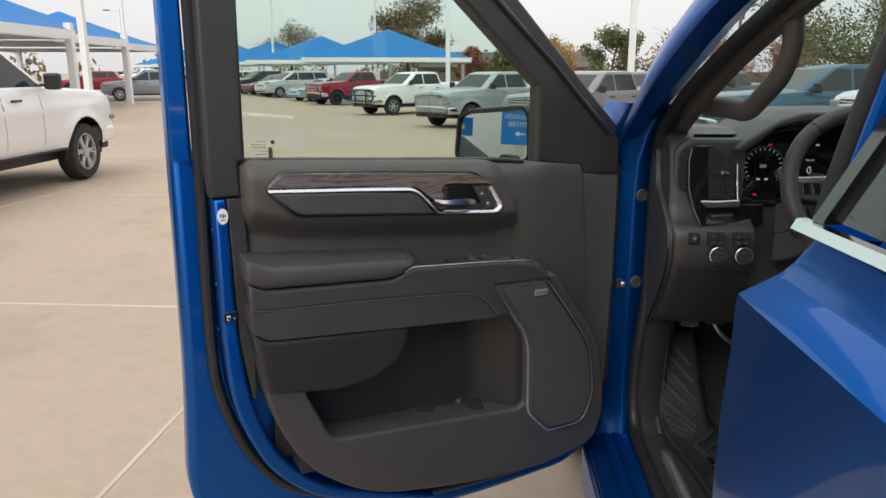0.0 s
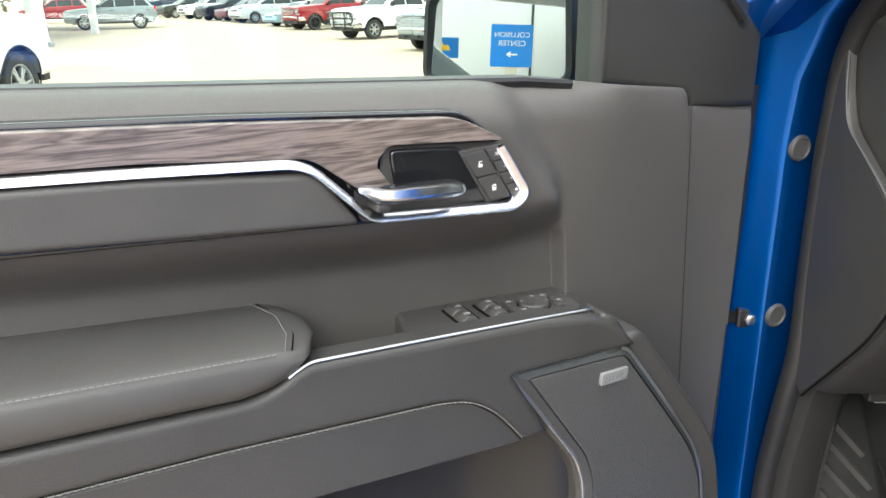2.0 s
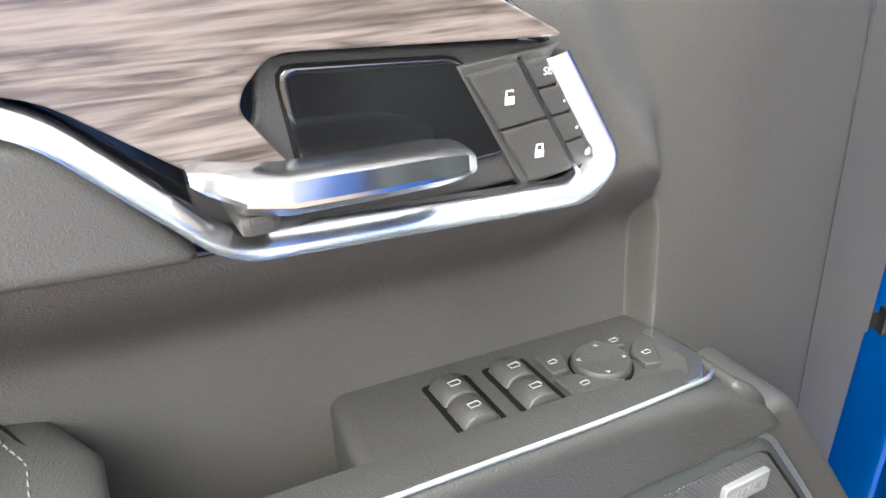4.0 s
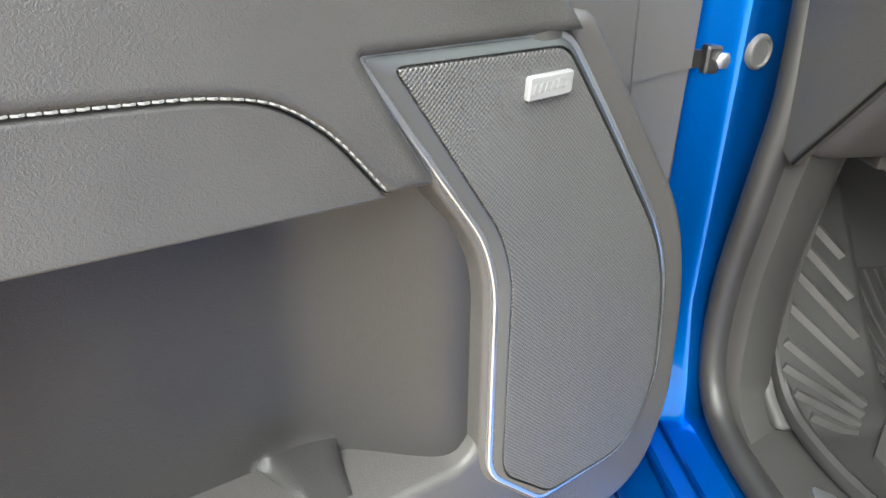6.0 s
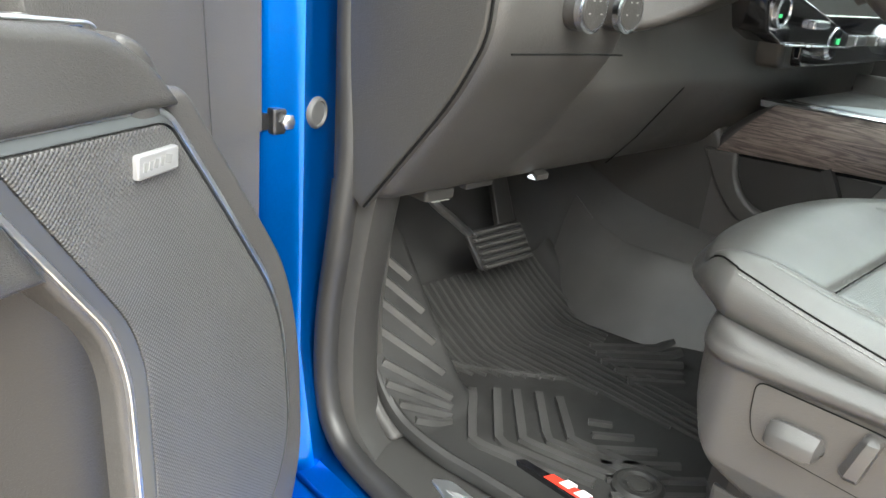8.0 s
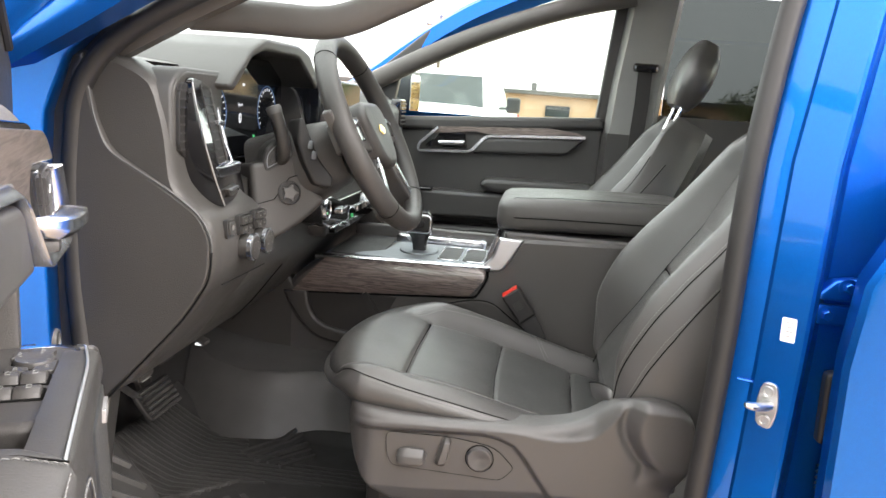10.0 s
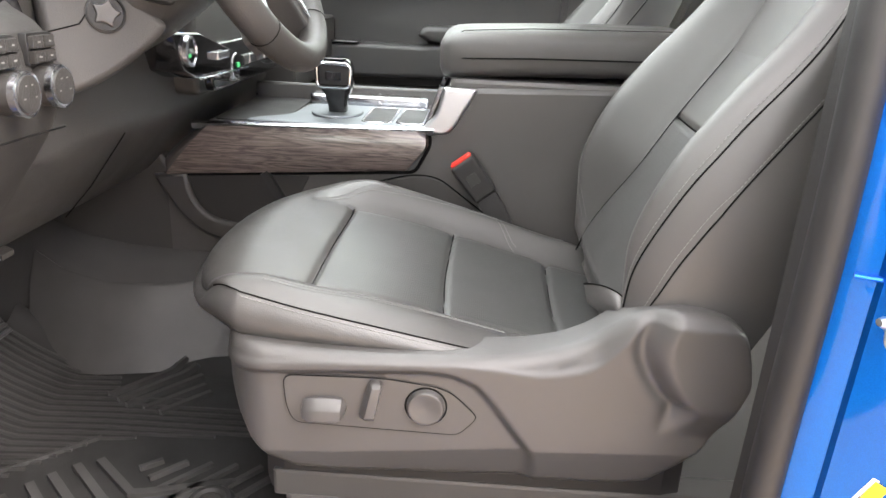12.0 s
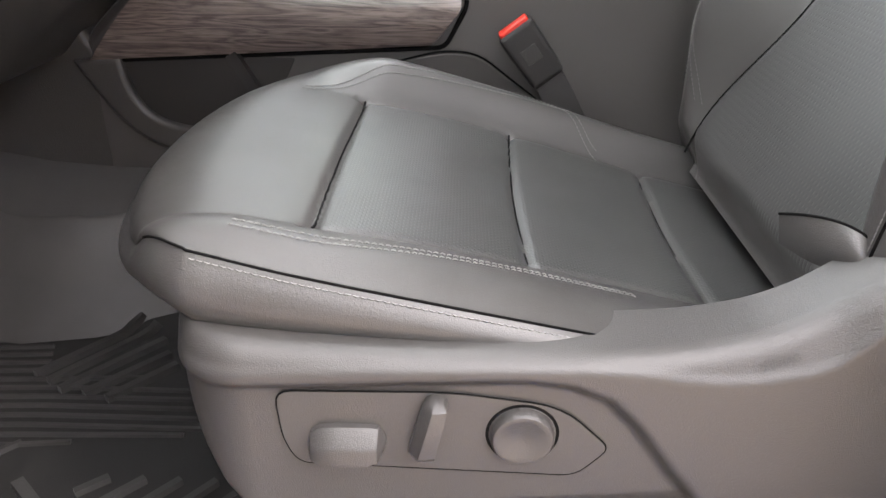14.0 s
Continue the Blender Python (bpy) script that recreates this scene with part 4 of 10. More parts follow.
        return P(u, w, z)

    # back and floor coloured darker than the door panel for the pocket's shade
    part("pocket_back", surface(hollow, 90, 60), DARKSHADE, door, "map pocket inside, its shade put into darker plastic", angle=60)
    part("pocket_floor", slab([(0.14, -0.1), (0.14, 0.02), (0.75, 0.02), (0.75, -0.1)], 0.68, 0.722, 0.004, lambda a, b, w: P(a, b, w)), DARKSHADE, door)
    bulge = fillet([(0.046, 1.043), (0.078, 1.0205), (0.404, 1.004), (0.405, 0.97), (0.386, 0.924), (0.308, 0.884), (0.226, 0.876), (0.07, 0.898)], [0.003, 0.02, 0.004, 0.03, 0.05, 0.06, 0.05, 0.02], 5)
    part("pocket_flap", slab(bulge, -0.09, 0.041, 0.014, seg=6), DARKSHADE, door, "rounded black pocket bulge", angle=60)

    # loudspeaker
    so = fillet([(0.627, 1.0765), (0.786, 1.0725), (0.842, 0.998), (0.932, 0.872), (0.950, 0.72), (0.918, 0.648), (0.804, 0.645), (0.739, 0.712), (0.736, 0.895), (0.724, 0.937)], [0.012, 0.02, 0.03, 0.06, 0.05, 0.03, 0.012, 0.02, 0.03, 0.04], 6)
    si = fillet([(0.648, 1.0675), (0.781, 1.0640), (0.836, 0.991), (0.9225, 0.870), (0.940, 0.722), (0.911, 0.657), (0.808, 0.656), (0.748, 0.712), (0.7453, 0.901), (0.733, 0.941)], [0.008, 0.012, 0.03, 0.06, 0.05, 0.03, 0.012, 0.02, 0.03, 0.04], 6)
    spk = part("speaker_surround", slab(inset(so, -0.006), -0.05, 0.034, 0.006), DOORHARD, door, "black speaker surround")
    part("speaker_bezel", ring_bm([[P(p.x, 0.03, p.y) for p in so], [P(p.x, 0.0350, p.y) for p in so], [P(p.x, 0.0358, p.y) for p in inset(so, 0.002)], [P(p.x, 0.0425, p.y) for p in inset(si, -0.0015)], [P(p.x, 0.043, p.y) for p in si], [P(p.x, 0.03, p.y) for p in inset(si, 0.0005)]], cap=False), BEZEL, spk, "smoked metal speaker bezel")
    gr = bmesh.new()
    ring_bm([[P(p.x, w, p.y) for p in inset(si, d)] for d, w in ((0.0002, 0.025), (0.0008, 0.0400), (0.002, 0.0425), (0.0035, 0.0432), (0.0042, 0.0432))], bm=gr)
    part("speaker_grille", gr, MESH, spk, "black perforated speaker grille")
    rim = inset(so, 0.001)
    part("chrome_rim", sweep([P(p.x, 0.0357, p.y) for p in rim], [(-0.0022, -0.002), (-0.0022, 0.0012), (-0.0014, 0.002), (0.0014, 0.002), (0.0022, 0.0012), (0.0022, -0.002)], V(0, -1, 0), closed=True), ALU, spk, "thin silver rim")
    bd = part("speaker_badge", slab(fillet([(0.745, 1.033), (0.746, 1.0485), (0.784, 1.0485), (0.783, 1.033)], 0.002, 2), 0.03, 0.0475, 0.0012), BADGE, spk, "small silver maker's plate")
    bars = bmesh.new()
    for i, (a, wd) in enumerate(((0.7515, 0.003), (0.7565, 0.003), (0.7615, 0.0035), (0.767, 0.003), (0.773, 0.006))):
        box(a, -0.0477, 1.041 + 0.001 * (i - 2) * 0.3, wd, 0.0005, 0.0058, bm=bars, rot=Matrix.Rotation(radians(18), 4, "Y"))
    part("badge_mark", bars, material("grey_print", (0.16, 0.16, 0.16), 0.5), bd, "plain grey slanted bars", smooth=False)

    return door


truck_door = driver_door()


def side_mirror():
    mir = thing("side_mirror", "black truck side mirror showing a white building", "mirror", m=pose(0.118, 2.248, 0, 0, 0, -33.4))
    glass_line = fillet([(-0.131, 1.336), (-0.122, 1.445), (-0.094, 1.460), (0.090, 1.476), (0.103, 1.460), (0.108, 1.345), (0.092, 1.334), (-0.11, 1.327)], 0.012, 4)
    face = inset(glass_line, -0.014)
    cx, cz = -0.012, 1.405
    rings = [[P(p.x, -0.02, p.y) for p in inset(glass_line, 0.004)], [P(p.x, 0.005, p.y) for p in inset(glass_line, -0.001)], [P(p.x, 0.010, p.y) for p in inset(glass_line, -0.004)], [P(p.x, 0.008, p.y) for p in inset(glass_line, -0.012)]]
    for g, w in ((1.0, -0.004), (1.0, -0.05), (0.95, -0.09), (0.75, -0.125), (0.4, -0.14)):
        rings.append([P(cx + (p.x - cx) * g, w, cz + (p.y - cz) * g) for p in face])
    part("housing", ring_bm(rings), DARKSHADE, mir, "black grained mirror housing", angle=45)
    part("mirror_glass", slab(glass_line, -0.015, 0.0, 0.001, lambda a, b, w: P(a, w - (b - 1.405) * 0.038, b)), MIRROR, mir, "mirror glass", smooth=False)
    inv = pose(0.118, 2.248, 0, 0, 0, -33.4).inverted() @ DOOR
    arm = [inv @ P(1.0, -0.13, 1.37), inv @ P(0.99, -0.24, 1.37), P(0.06, -0.08, 1.37)]
    part("arm", sweep(arm, circle(0.045, 12, 0.035), V(0, 0, 1)), DARKSHADE, mir, "black mirror arm")
    return mir


side_mirror()


# ---- the truck's body round the door opening ----
def body_shell():
    """Hinge pillar, windscreen pillar, sill, rear pillar and roof edge round the driver's opening."""
    body = thing("cab_shell", "bright blue pickup cab with its driver's side open", "truck", kind="structure")
    # hinge pillar: a folded steel section, drawn up from the sill
    rows = [(0.40, 2.10, 0.0), (0.50, 2.10, 0.0), (0.60, 2.125, 0.0), (0.70, 2.150, 0.0), (0.80, 2.150, 0.0), (0.95, 2.150, 0.0), (1.10, 2.155, 0.002), (1.25, 2.160, 0.004), (1.34, 2.155, 0.008), (1.42, 2.13, 0.022), (1.50, 2.06, 0.04)]
    sec = [(0.42, 0.35), (0.42, 0.20), (0.428, 0.045), (0.436, 0.024), (0.448, 0.010), (0.47, -0.008), (0.490, -0.023), (0.4955, -0.029), (0.501, -0.0315), (0.507, -0.031), (0.515, -0.028), (0.535, -0.019), (0.556, -0.010), (0.575, -0.004), (0.60, 0.06)]
    bm = ring_bm([[V(x + dx, y + dy, z) for x, dy in sec] for z, y, dx in rows], closed=False)
    part("hinge_pillar", bm, BLUE, body, "glossy blue hinge pillar", angle=25)
    # windscreen pillar
    line = [V(0.475, 2.25, 1.36), V(0.50, 2.08, 1.475), V(0.53, 1.89, 1.612), V(0.572, 1.67, 1.742), V(0.62, 1.40, 1.845), V(0.645, 1.10, 1.895), V(0.65, 0.5, 1.905), V(0.65, -0.2, 1.89)]
    prof = [(-0.05, -0.03), (-0.042, 0.02), (-0.02, 0.035), (0.02, 0.032), (0.045, 0.012), (0.055, -0.02), (0.052, -0.05), (0.0, -0.06)]
    part("windscreen_pillar", sweep(spline(line, 6), prof, V(0, 0, 1), scale=[0.45 + 0.55 * smooth01(i / 14) for i in range(6 * (len(line) - 1) + 1)]), BLUE, body, "blue sloping windscreen pillar and roof rail")
    # sill
    prof = [(0.445, 0.30), (0.40, 0.34), (0.395, 0.47), (0.41, 0.50), (0.44, 0.515), (0.455, 0.53), (0.49, 0.535), (0.51, 0.545), (0.54, 0.545), (0.62, 0.50), (0.62, 0.36)]
    part("rocker_sill", ring_bm([[V(x, y, z) for x, z in prof] for y in (2.14, 1.9, 1.6, 1.3, 1.0, 0.4, -0.3)]), BLUE, body, "blue rocker sill", angle=25)
    for k, (x, z) in enumerate(((0.40, 0.493), (0.448, 0.524), (0.478, 0.537))):
        part("sill_crease", sweep([V(x, 2.12, z), V(x, 1.2, z)], circle(0.004, 6), V(0, 0, 1)), BLUE, body)
    # rear pillar beside the seat
    sec = [(0.60, 0.030), (0.566, 0.055), (0.548, 0.052), (0.541, 0.042), (0.535, 0.026), (0.533, 0.021), (0.528, 0.018), (0.525, 0.013), (0.513, -0.007), (0.507, -0.018), (0.503, -0.025), (0.503, -0.030), (0.508, -0.036), (0.530, -0.046), (0.543, -0.056), (0.545, -0.075), (0.545, -0.13), (0.50, -0.15), (0.50, -0.2)]
    rows = [(0.50, 1.13, 0), (0.62, 1.105, 0), (0.80, 1.10, 0.0), (1.10, 1.09, 0.004), (1.35, 1.08, 0.02), (1.60, 1.04, 0.06), (1.88, 0.98, 0.12)]
    part("rear_pillar", ring_bm([[V(x + dx, y + dy, z) for x, dy in sec] for z, y, dx in rows], closed=False), BLUE, body, "glossy blue pillar behind the seat", angle=25)
    flank = sorted((dy, x) for x, dy in sec[1:11])

    def on_pillar(y, z, w):
        dy = y - along([(r[0], r[1]) for r in rows], z)
        return V(along(flank, dy) + along([(r[0], r[2]) for r in rows], z) - 0.86 * w, y + 0.5 * w, z)

    part("pillar_lower_trim", ring_bm([[V(0.575 + dx, 1.15 - dy, z), V(0.62 + dx, 1.16 - dy, z), V(0.665 + dx, 1.12 - dy, z), V(0.675 + dx, 0.98 - dy, z), V(0.60 + dx, 0.96 - dy, z)] for z, dx, dy in ((0.50, 0, 0), (0.9, 0, 0.01), (1.2, 0.012, 0.02), (1.45, 0.035, 0.04), (1.85, 0.09, 0.12))]), DARKSHADE, body, "black pillar trim behind the seat", angle=50)
    # weather seal round the opening
    loop = [V(0.65, 1.0, 1.80), V(0.64, 1.2, 1.78), V(0.612, 1.45, 1.715), V(0.582, 1.74, 1.605), V(0.562, 1.98, 1.49), V(0.556, 2.085, 1.40), V(0.556, 2.112, 1.28), V(0.556, 2.112, 1.10), V(0.552, 2.098, 0.96), V(0.542, 2.098, 0.86), V(0.536, 2.108, 0.74), V(0.534, 2.102, 0.64), V(0.534, 2.075, 0.585), V(0.534, 2.02, 0.562), V(0.534, 1.9, 0.556), V(0.534, 1.6, 0.556), V(0.534, 1.3, 0.556), V(0.536, 1.2, 0.575), V(0.54, 1.165, 0.64), V(0.545, 1.16, 0.85), V(0.552, 1.15, 1.1), V(0.572, 1.14, 1.38), V(0.62, 1.09, 1.66), V(0.65, 1.0, 1.80)]
    part("opening_seal", sweep(spline(loop, 6), [(-0.014, -0.008), (-0.0165, 0.002), (-0.013, 0.012), (-0.005, 0.018), (0.004, 0.018), (0.012, 0.012), (0.0155, 0.002), (0.014, -0.008)], [V(-1, 0, 0)] * (6 * (len(loop) - 1) + 1)), SEAL, body, "black rubber opening seal")
    for p in ((0.525, 2.134, 1.246), (0.521, 2.1265, 0.997)):
        m = Matrix.Translation(V(*p)) @ V(0.40, -0.92, 0).to_track_quat("Z", "Y").to_matrix().to_4x4()
        part("body_plug", turned([(0.0185, -0.004), (0.0185, 0.002), (0.0165, 0.005), (0.014, 0.0055), (0.013, 0.003), (0.0, 0.003)], m, 28), PLUG, body, "round grey rubber body plug")
    # check strap and hinges
    st = part("check_strap", sweep([V(0.30, 2.11, 0.99), V(0.42, 2.135, 0.988), V(0.475, 2.147, 0.987)], [(-0.004, -0.009), (0.004, -0.009), (0.004, 0.009), (-0.004, 0.009)], V(0, 0, 1)), DARKSTEEL, body, "dark steel door check strap")
    part("strap_bracket", box(0.482, 2.142, 0.988, 0.026, 0.02, 0.03, 0.004), DARKSTEEL, st, "steel strap bracket")
    part("bolt", turned([(0.0, 0), (0.009, 0), (0.009, 0.006), (0.006, 0.008), (0.0, 0.008)], Matrix.Translation(V(0.487, 2.133, 0.988)) @ Matrix.Rotation(radians(90), 4, "X"), 6), STEEL, st)
    for z in (1.32, 1.19, 0.80):
        h = part("door_hinge", box(0.435, 2.165, z, 0.02, 0.03, 0.055, 0.005), BLUE, body, "blue painted door hinge")
        part("hinge_pin", turned([(0.008, -0.036), (0.008, 0.036)], Matrix.Translation(V(0.424, 2.155, z)), 12), STEEL, h)
    # striker, labels
    oval = fillet([(-0.012, -0.030), (0.010, -0.034), (0.0165, -0.010), (0.0165, 0.010), (0.012, 0.034), (-0.009, 0.034), (-0.0145, 0.012), (-0.0145, -0.010)], 0.008, 4)
    sp = part("striker_plate", slab(oval, 0.0, 0.0045, 0.0015, lambda a, b, w: on_pillar(1.092 - a * 0.76, 1.026 + b * 0.95, w + 0.0005)), ZINC, body, "zinc-plated door striker")
    peg = [on_pillar(1.091, 1.027, 0.003)]
    part("striker_loop", sweep([peg[0], peg[0] + V(-0.010, 0.006, 0.001), peg[0] + V(-0.019, 0.018, 0.003), peg[0] + V(-0.023, 0.030, 0.005), peg[0] + V(-0.024, 0.036, 0.006)], circle(0.0085, 14, 0.0062), V(0, 0, 1), scale=[1.15, 1.0, 0.95, 0.85, 0.45]), ZINC, sp, "steel striker loop")
    part("loop_slot", sweep([peg[0] + V(-0.0125, 0.002, 0.001), peg[0] + V(-0.0235, 0.015, 0.003), peg[0] + V(-0.029, 0.027, 0.005)], circle(0.0018, 6), V(0, 0, 1)), STEEL, sp)
    for dz in (-0.020, 0.020):
        part("striker_bolt", turned([(0.0, 0.002), (0.004, 0.002), (0.0045, 0.005), (0.0075, 0.005), (0.008, 0.003), (0.008, 0.0)], Matrix.Translation(on_pillar(1.092, 1.026 + dz, 0.004)) @ V(-0.86, 0.5, 0).to_track_quat("Z", "Y").to_matrix().to_4x4(), 16), ZINC, sp)
    lb = part("white_label", slab(fillet([(0, -0.016), (0.016, -0.016), (0.016, 0.016), (0, 0.016)], 0.002, 2), 0, 0.0008, 0.0002, lambda a, b, w: on_pillar(1.089 - a, 1.133 + b, w + 0.0004), seg=1), WHITE, body, "small white paper label", smooth=False)
    bars = bmesh.new()
    for i in range(4):
        c = on_pillar(1.081, 1.143 - i * 0.006, 0.0014)
        box(c.x, c.y, c.z, 0.0005, 0.010 - 0.003 * (i % 2), 0.0006, bm=bars, rot=Matrix.Rotation(radians(-31), 4, "Z"))
    part("label_print", bars, PLUG, lb, "grey unreadable print", smooth=False)
    tilted = lambda a, b, w: on_pillar(1.104 - (a * 0.94 + b * 0.34), 0.835 + b * 0.94 - a * 0.34, w + 0.0008)
    yl = part("warning_label", slab([(0, -0.05), (0.04, -0.05), (0.04, 0.05), (0, 0.05)], 0, 0.0008, 0.0002, tilted, seg=1), WHITE, body, "white tyre label with a yellow stripe", smooth=False)
    part("yellow_stripe", slab([(0.003, -0.046), (0.013, -0.046), (0.013, 0.048), (0.003, 0.048)], 0, 0.0014, 0.0002, tilted, seg=1), YELLOW, yl, "yellow stripe", smooth=False)
    part("yellow_field", slab([(0.018, 0.012), (0.036, 0.012), (0.036, 0.034), (0.018, 0.034)], 0, 0.0014, 0.0002, tilted, seg=1), YELLOW, yl, "yellow field", smooth=False)
    part("pressed_step", sweep([on_pillar(1.128, 1.052, 0.001), on_pillar(1.118, 1.052, 0.0015), on_pillar(1.110, 1.053, 0.001)], circle(0.004, 8, 0.0025), V(0, 0, 1)), BLUE, body)
    # fender, bonnet, cowl, roof
    arch = [(2.33, 0.42), (2.33, 1.30), (3.2, 1.28), (3.75, 1.20), (3.78, 0.75), (3.58, 0.72)] + [(3.13 + 0.47 * math.cos(a), 0.45 + 0.47 * math.sin(a)) for a in [radians(d) for d in range(30, 181, 15)]] + [(2.62, 0.42)]
    part("front_fender", slab(arch, 0.60, 0.415, 0.03, lambda a, b, w: V(w, a, b)), BLUE, body, "blue front fender")
    part("bonnet", surface(lambda a, b: V(0.44 + a * 1.98, 2.62 + b * 1.12, 1.30 - 0.10 * b + 0.05 * math.sin(math.pi * a) - 0.03 * (2 * a - 1) ** 6), 30, 12), BLUE, body, "blue bonnet")
    part("roof_skin", surface(lambda a, b: V(0.64 + a * 1.58, 1.42 - b * 1.72, 1.90 + 0.03 * math.sin(math.pi * a)), 20, 12), BLUE, body, "blue roof")
    part("headliner", surface(lambda a, b: V(0.66 + a * 1.54, 1.42 - b * 1.72, 1.86 + 0.02 * math.sin(math.pi * a)), 20, 12), HEADLINER, body, "grey fabric headliner")
    part("pillar_trim", sweep(spline([V(0.60, 2.16, 1.40), V(0.607, 1.93, 1.525), V(0.625, 1.68, 1.64), V(0.65, 1.40, 1.74), V(0.67, 1.15, 1.80)], 6), [(-0.028, -0.012), (-0.03, 0.01), (0.0, 0.022), (0.03, 0.012), (0.03, -0.012), (0.0, -0.02)], V(-1, 0, 0)), TRIM, body, "black windscreen pillar trim")
    hd = fillet([V(0.635, 1.97, 1.498), V(0.655, 1.86, 1.50), V(0.66, 1.75, 1.495), V(0.66, 1.585, 1.575), V(0.655, 1.53, 1.635), V(0.645, 1.53, 1.70)], [0, 0.05, 0.08, 0.05, 0.05, 0], 6, closed=False)
    part("grab_handle", sweep(hd, circle(0.025, 14, 0.018), V(1, 0, 0)), TRIM, body, "black pillar grab handle")
    sh = part("windshield", surface(lambda a, b: V(0.52 + 0.09 * b + a * (1.82 - 0.18 * b), 2.55 - 1.05 * b + 0.16 * math.sin(math.pi * a) * (1 - 0.6 * b), 1.36 + 0.49 * b), 16, 12), SHIELD, body, "clear windshield glass")
    sh.visible_shadow = False
    # passenger side of the cab
    line = [V(2.385, 2.25, 1.36), V(2.36, 2.08, 1.475), V(2.33, 1.89, 1.612), V(2.288, 1.67, 1.742), V(2.24, 1.40, 1.845), V(2.215, 1.10, 1.895), V(2.21, 0.5, 1.905), V(2.21, -0.2, 1.89)]
    prof = [(-0.05, -0.05), (-0.055, -0.02), (-0.045, 0.012), (-0.02, 0.032), (0.02, 0.035), (0.042, 0.02), (0.05, -0.03), (0.0, -0.06)]
    part("far_windscreen_pillar", sweep(spline(line, 6), prof, V(0, 0, 1)), BLUE, body)
    part("far_pillar_trim", sweep(spline([V(2.26, 2.16, 1.40), V(2.253, 1.93, 1.525), V(2.235, 1.68, 1.64), V(2.21, 1.40, 1.74), V(2.19, 1.15, 1.80)], 6), circle(0.035, 10), V(-1, 0, 0)), TRIM, body)
    part("far_rear_pillar", ring_bm([[V(2.20, 1.20 - dy, z), V(2.30, 1.22 - dy, z), V(2.36, 1.20 - dy, z), V(2.36, 1.04 - dy, z), V(2.30, 1.02 - dy, z), V(2.20, 1.05 - dy, z)] for z, dy in ((0.5, 0), (1.1, 0), (1.335, 0.008))]), FARTRIM, body, "black lower pillar trim")
    part("far_pillar_upper", ring_bm([[V(2.205, 1.195 - dy, z), V(2.30, 1.215 - dy, z), V(2.355, 1.195 - dy, z), V(2.355, 1.045 - dy, z), V(2.30, 1.025 - dy, z), V(2.205, 1.055 - dy, z)] for z, dy in ((1.335, 0.008), (1.5, 0.02), (1.88, 0.06))]), PILLARGREY, body, "pale grey upper pillar trim")
    blt = part("seat_belt", sweep([V(2.19, 1.09, 1.56), V(2.185, 1.09, 1.45), V(2.18, 1.10, 1.2), V(2.19, 1.12, 0.8)], [(-0.024, -0.0012), (0.024, -0.0012), (0.024, 0.0012), (-0.024, 0.0012)], V(-1, 0, 0)), SEAL, body, "black seat belt webbing")
    part("belt_guide", box(2.185, 1.09, 1.565, 0.03, 0.085, 0.03, 0.01), GLOSS, blt, "black belt guide")
    part("far_fender", slab([(2.33, 0.42), (2.33, 1.30), (3.2, 1.28), (3.75, 1.20), (3.78, 0.75), (3.58, 0.72)] + [(3.13 + 0.47 * math.cos(a), 0.45 + 0.47 * math.sin(a)) for a in [radians(d) for d in range(30, 181, 15)]] + [(2.62, 0.42)], 2.26, 2.445, 0.03, lambda a, b, w: V(w, a, b)), BLUE, body)
    part("grille_panel", box(1.43, 3.76, 0.85, 1.9, 0.06, 0.72, 0.03), HARD, body)
    part("firewall", box(1.43, 2.62, 0.86, 1.75, 0.04, 0.9), CARPET, body)
    part("rear_wall", box(1.43, -0.30, 0.88, 1.75, 0.05, 0.96), TRIM, body)
    rg = part("rear_glass", box(1.43, -0.31, 1.62, 1.5, 0.006, 0.5), PANE, body)
    rg.visible_shadow = False
    part("floor_pan", box(1.43, 1.15, 0.475, 1.65, 2.95, 0.04), CARPET, body)
    part("far_rear_window", box(2.32, 0.40, 1.62, 0.006, 1.2, 0.42), TINTED, body)
    part("far_rear_lower", box(2.34, 0.40, 0.95, 0.10, 1.3, 0.92), TRIM, body)
    return body


truck_body = body_shell()


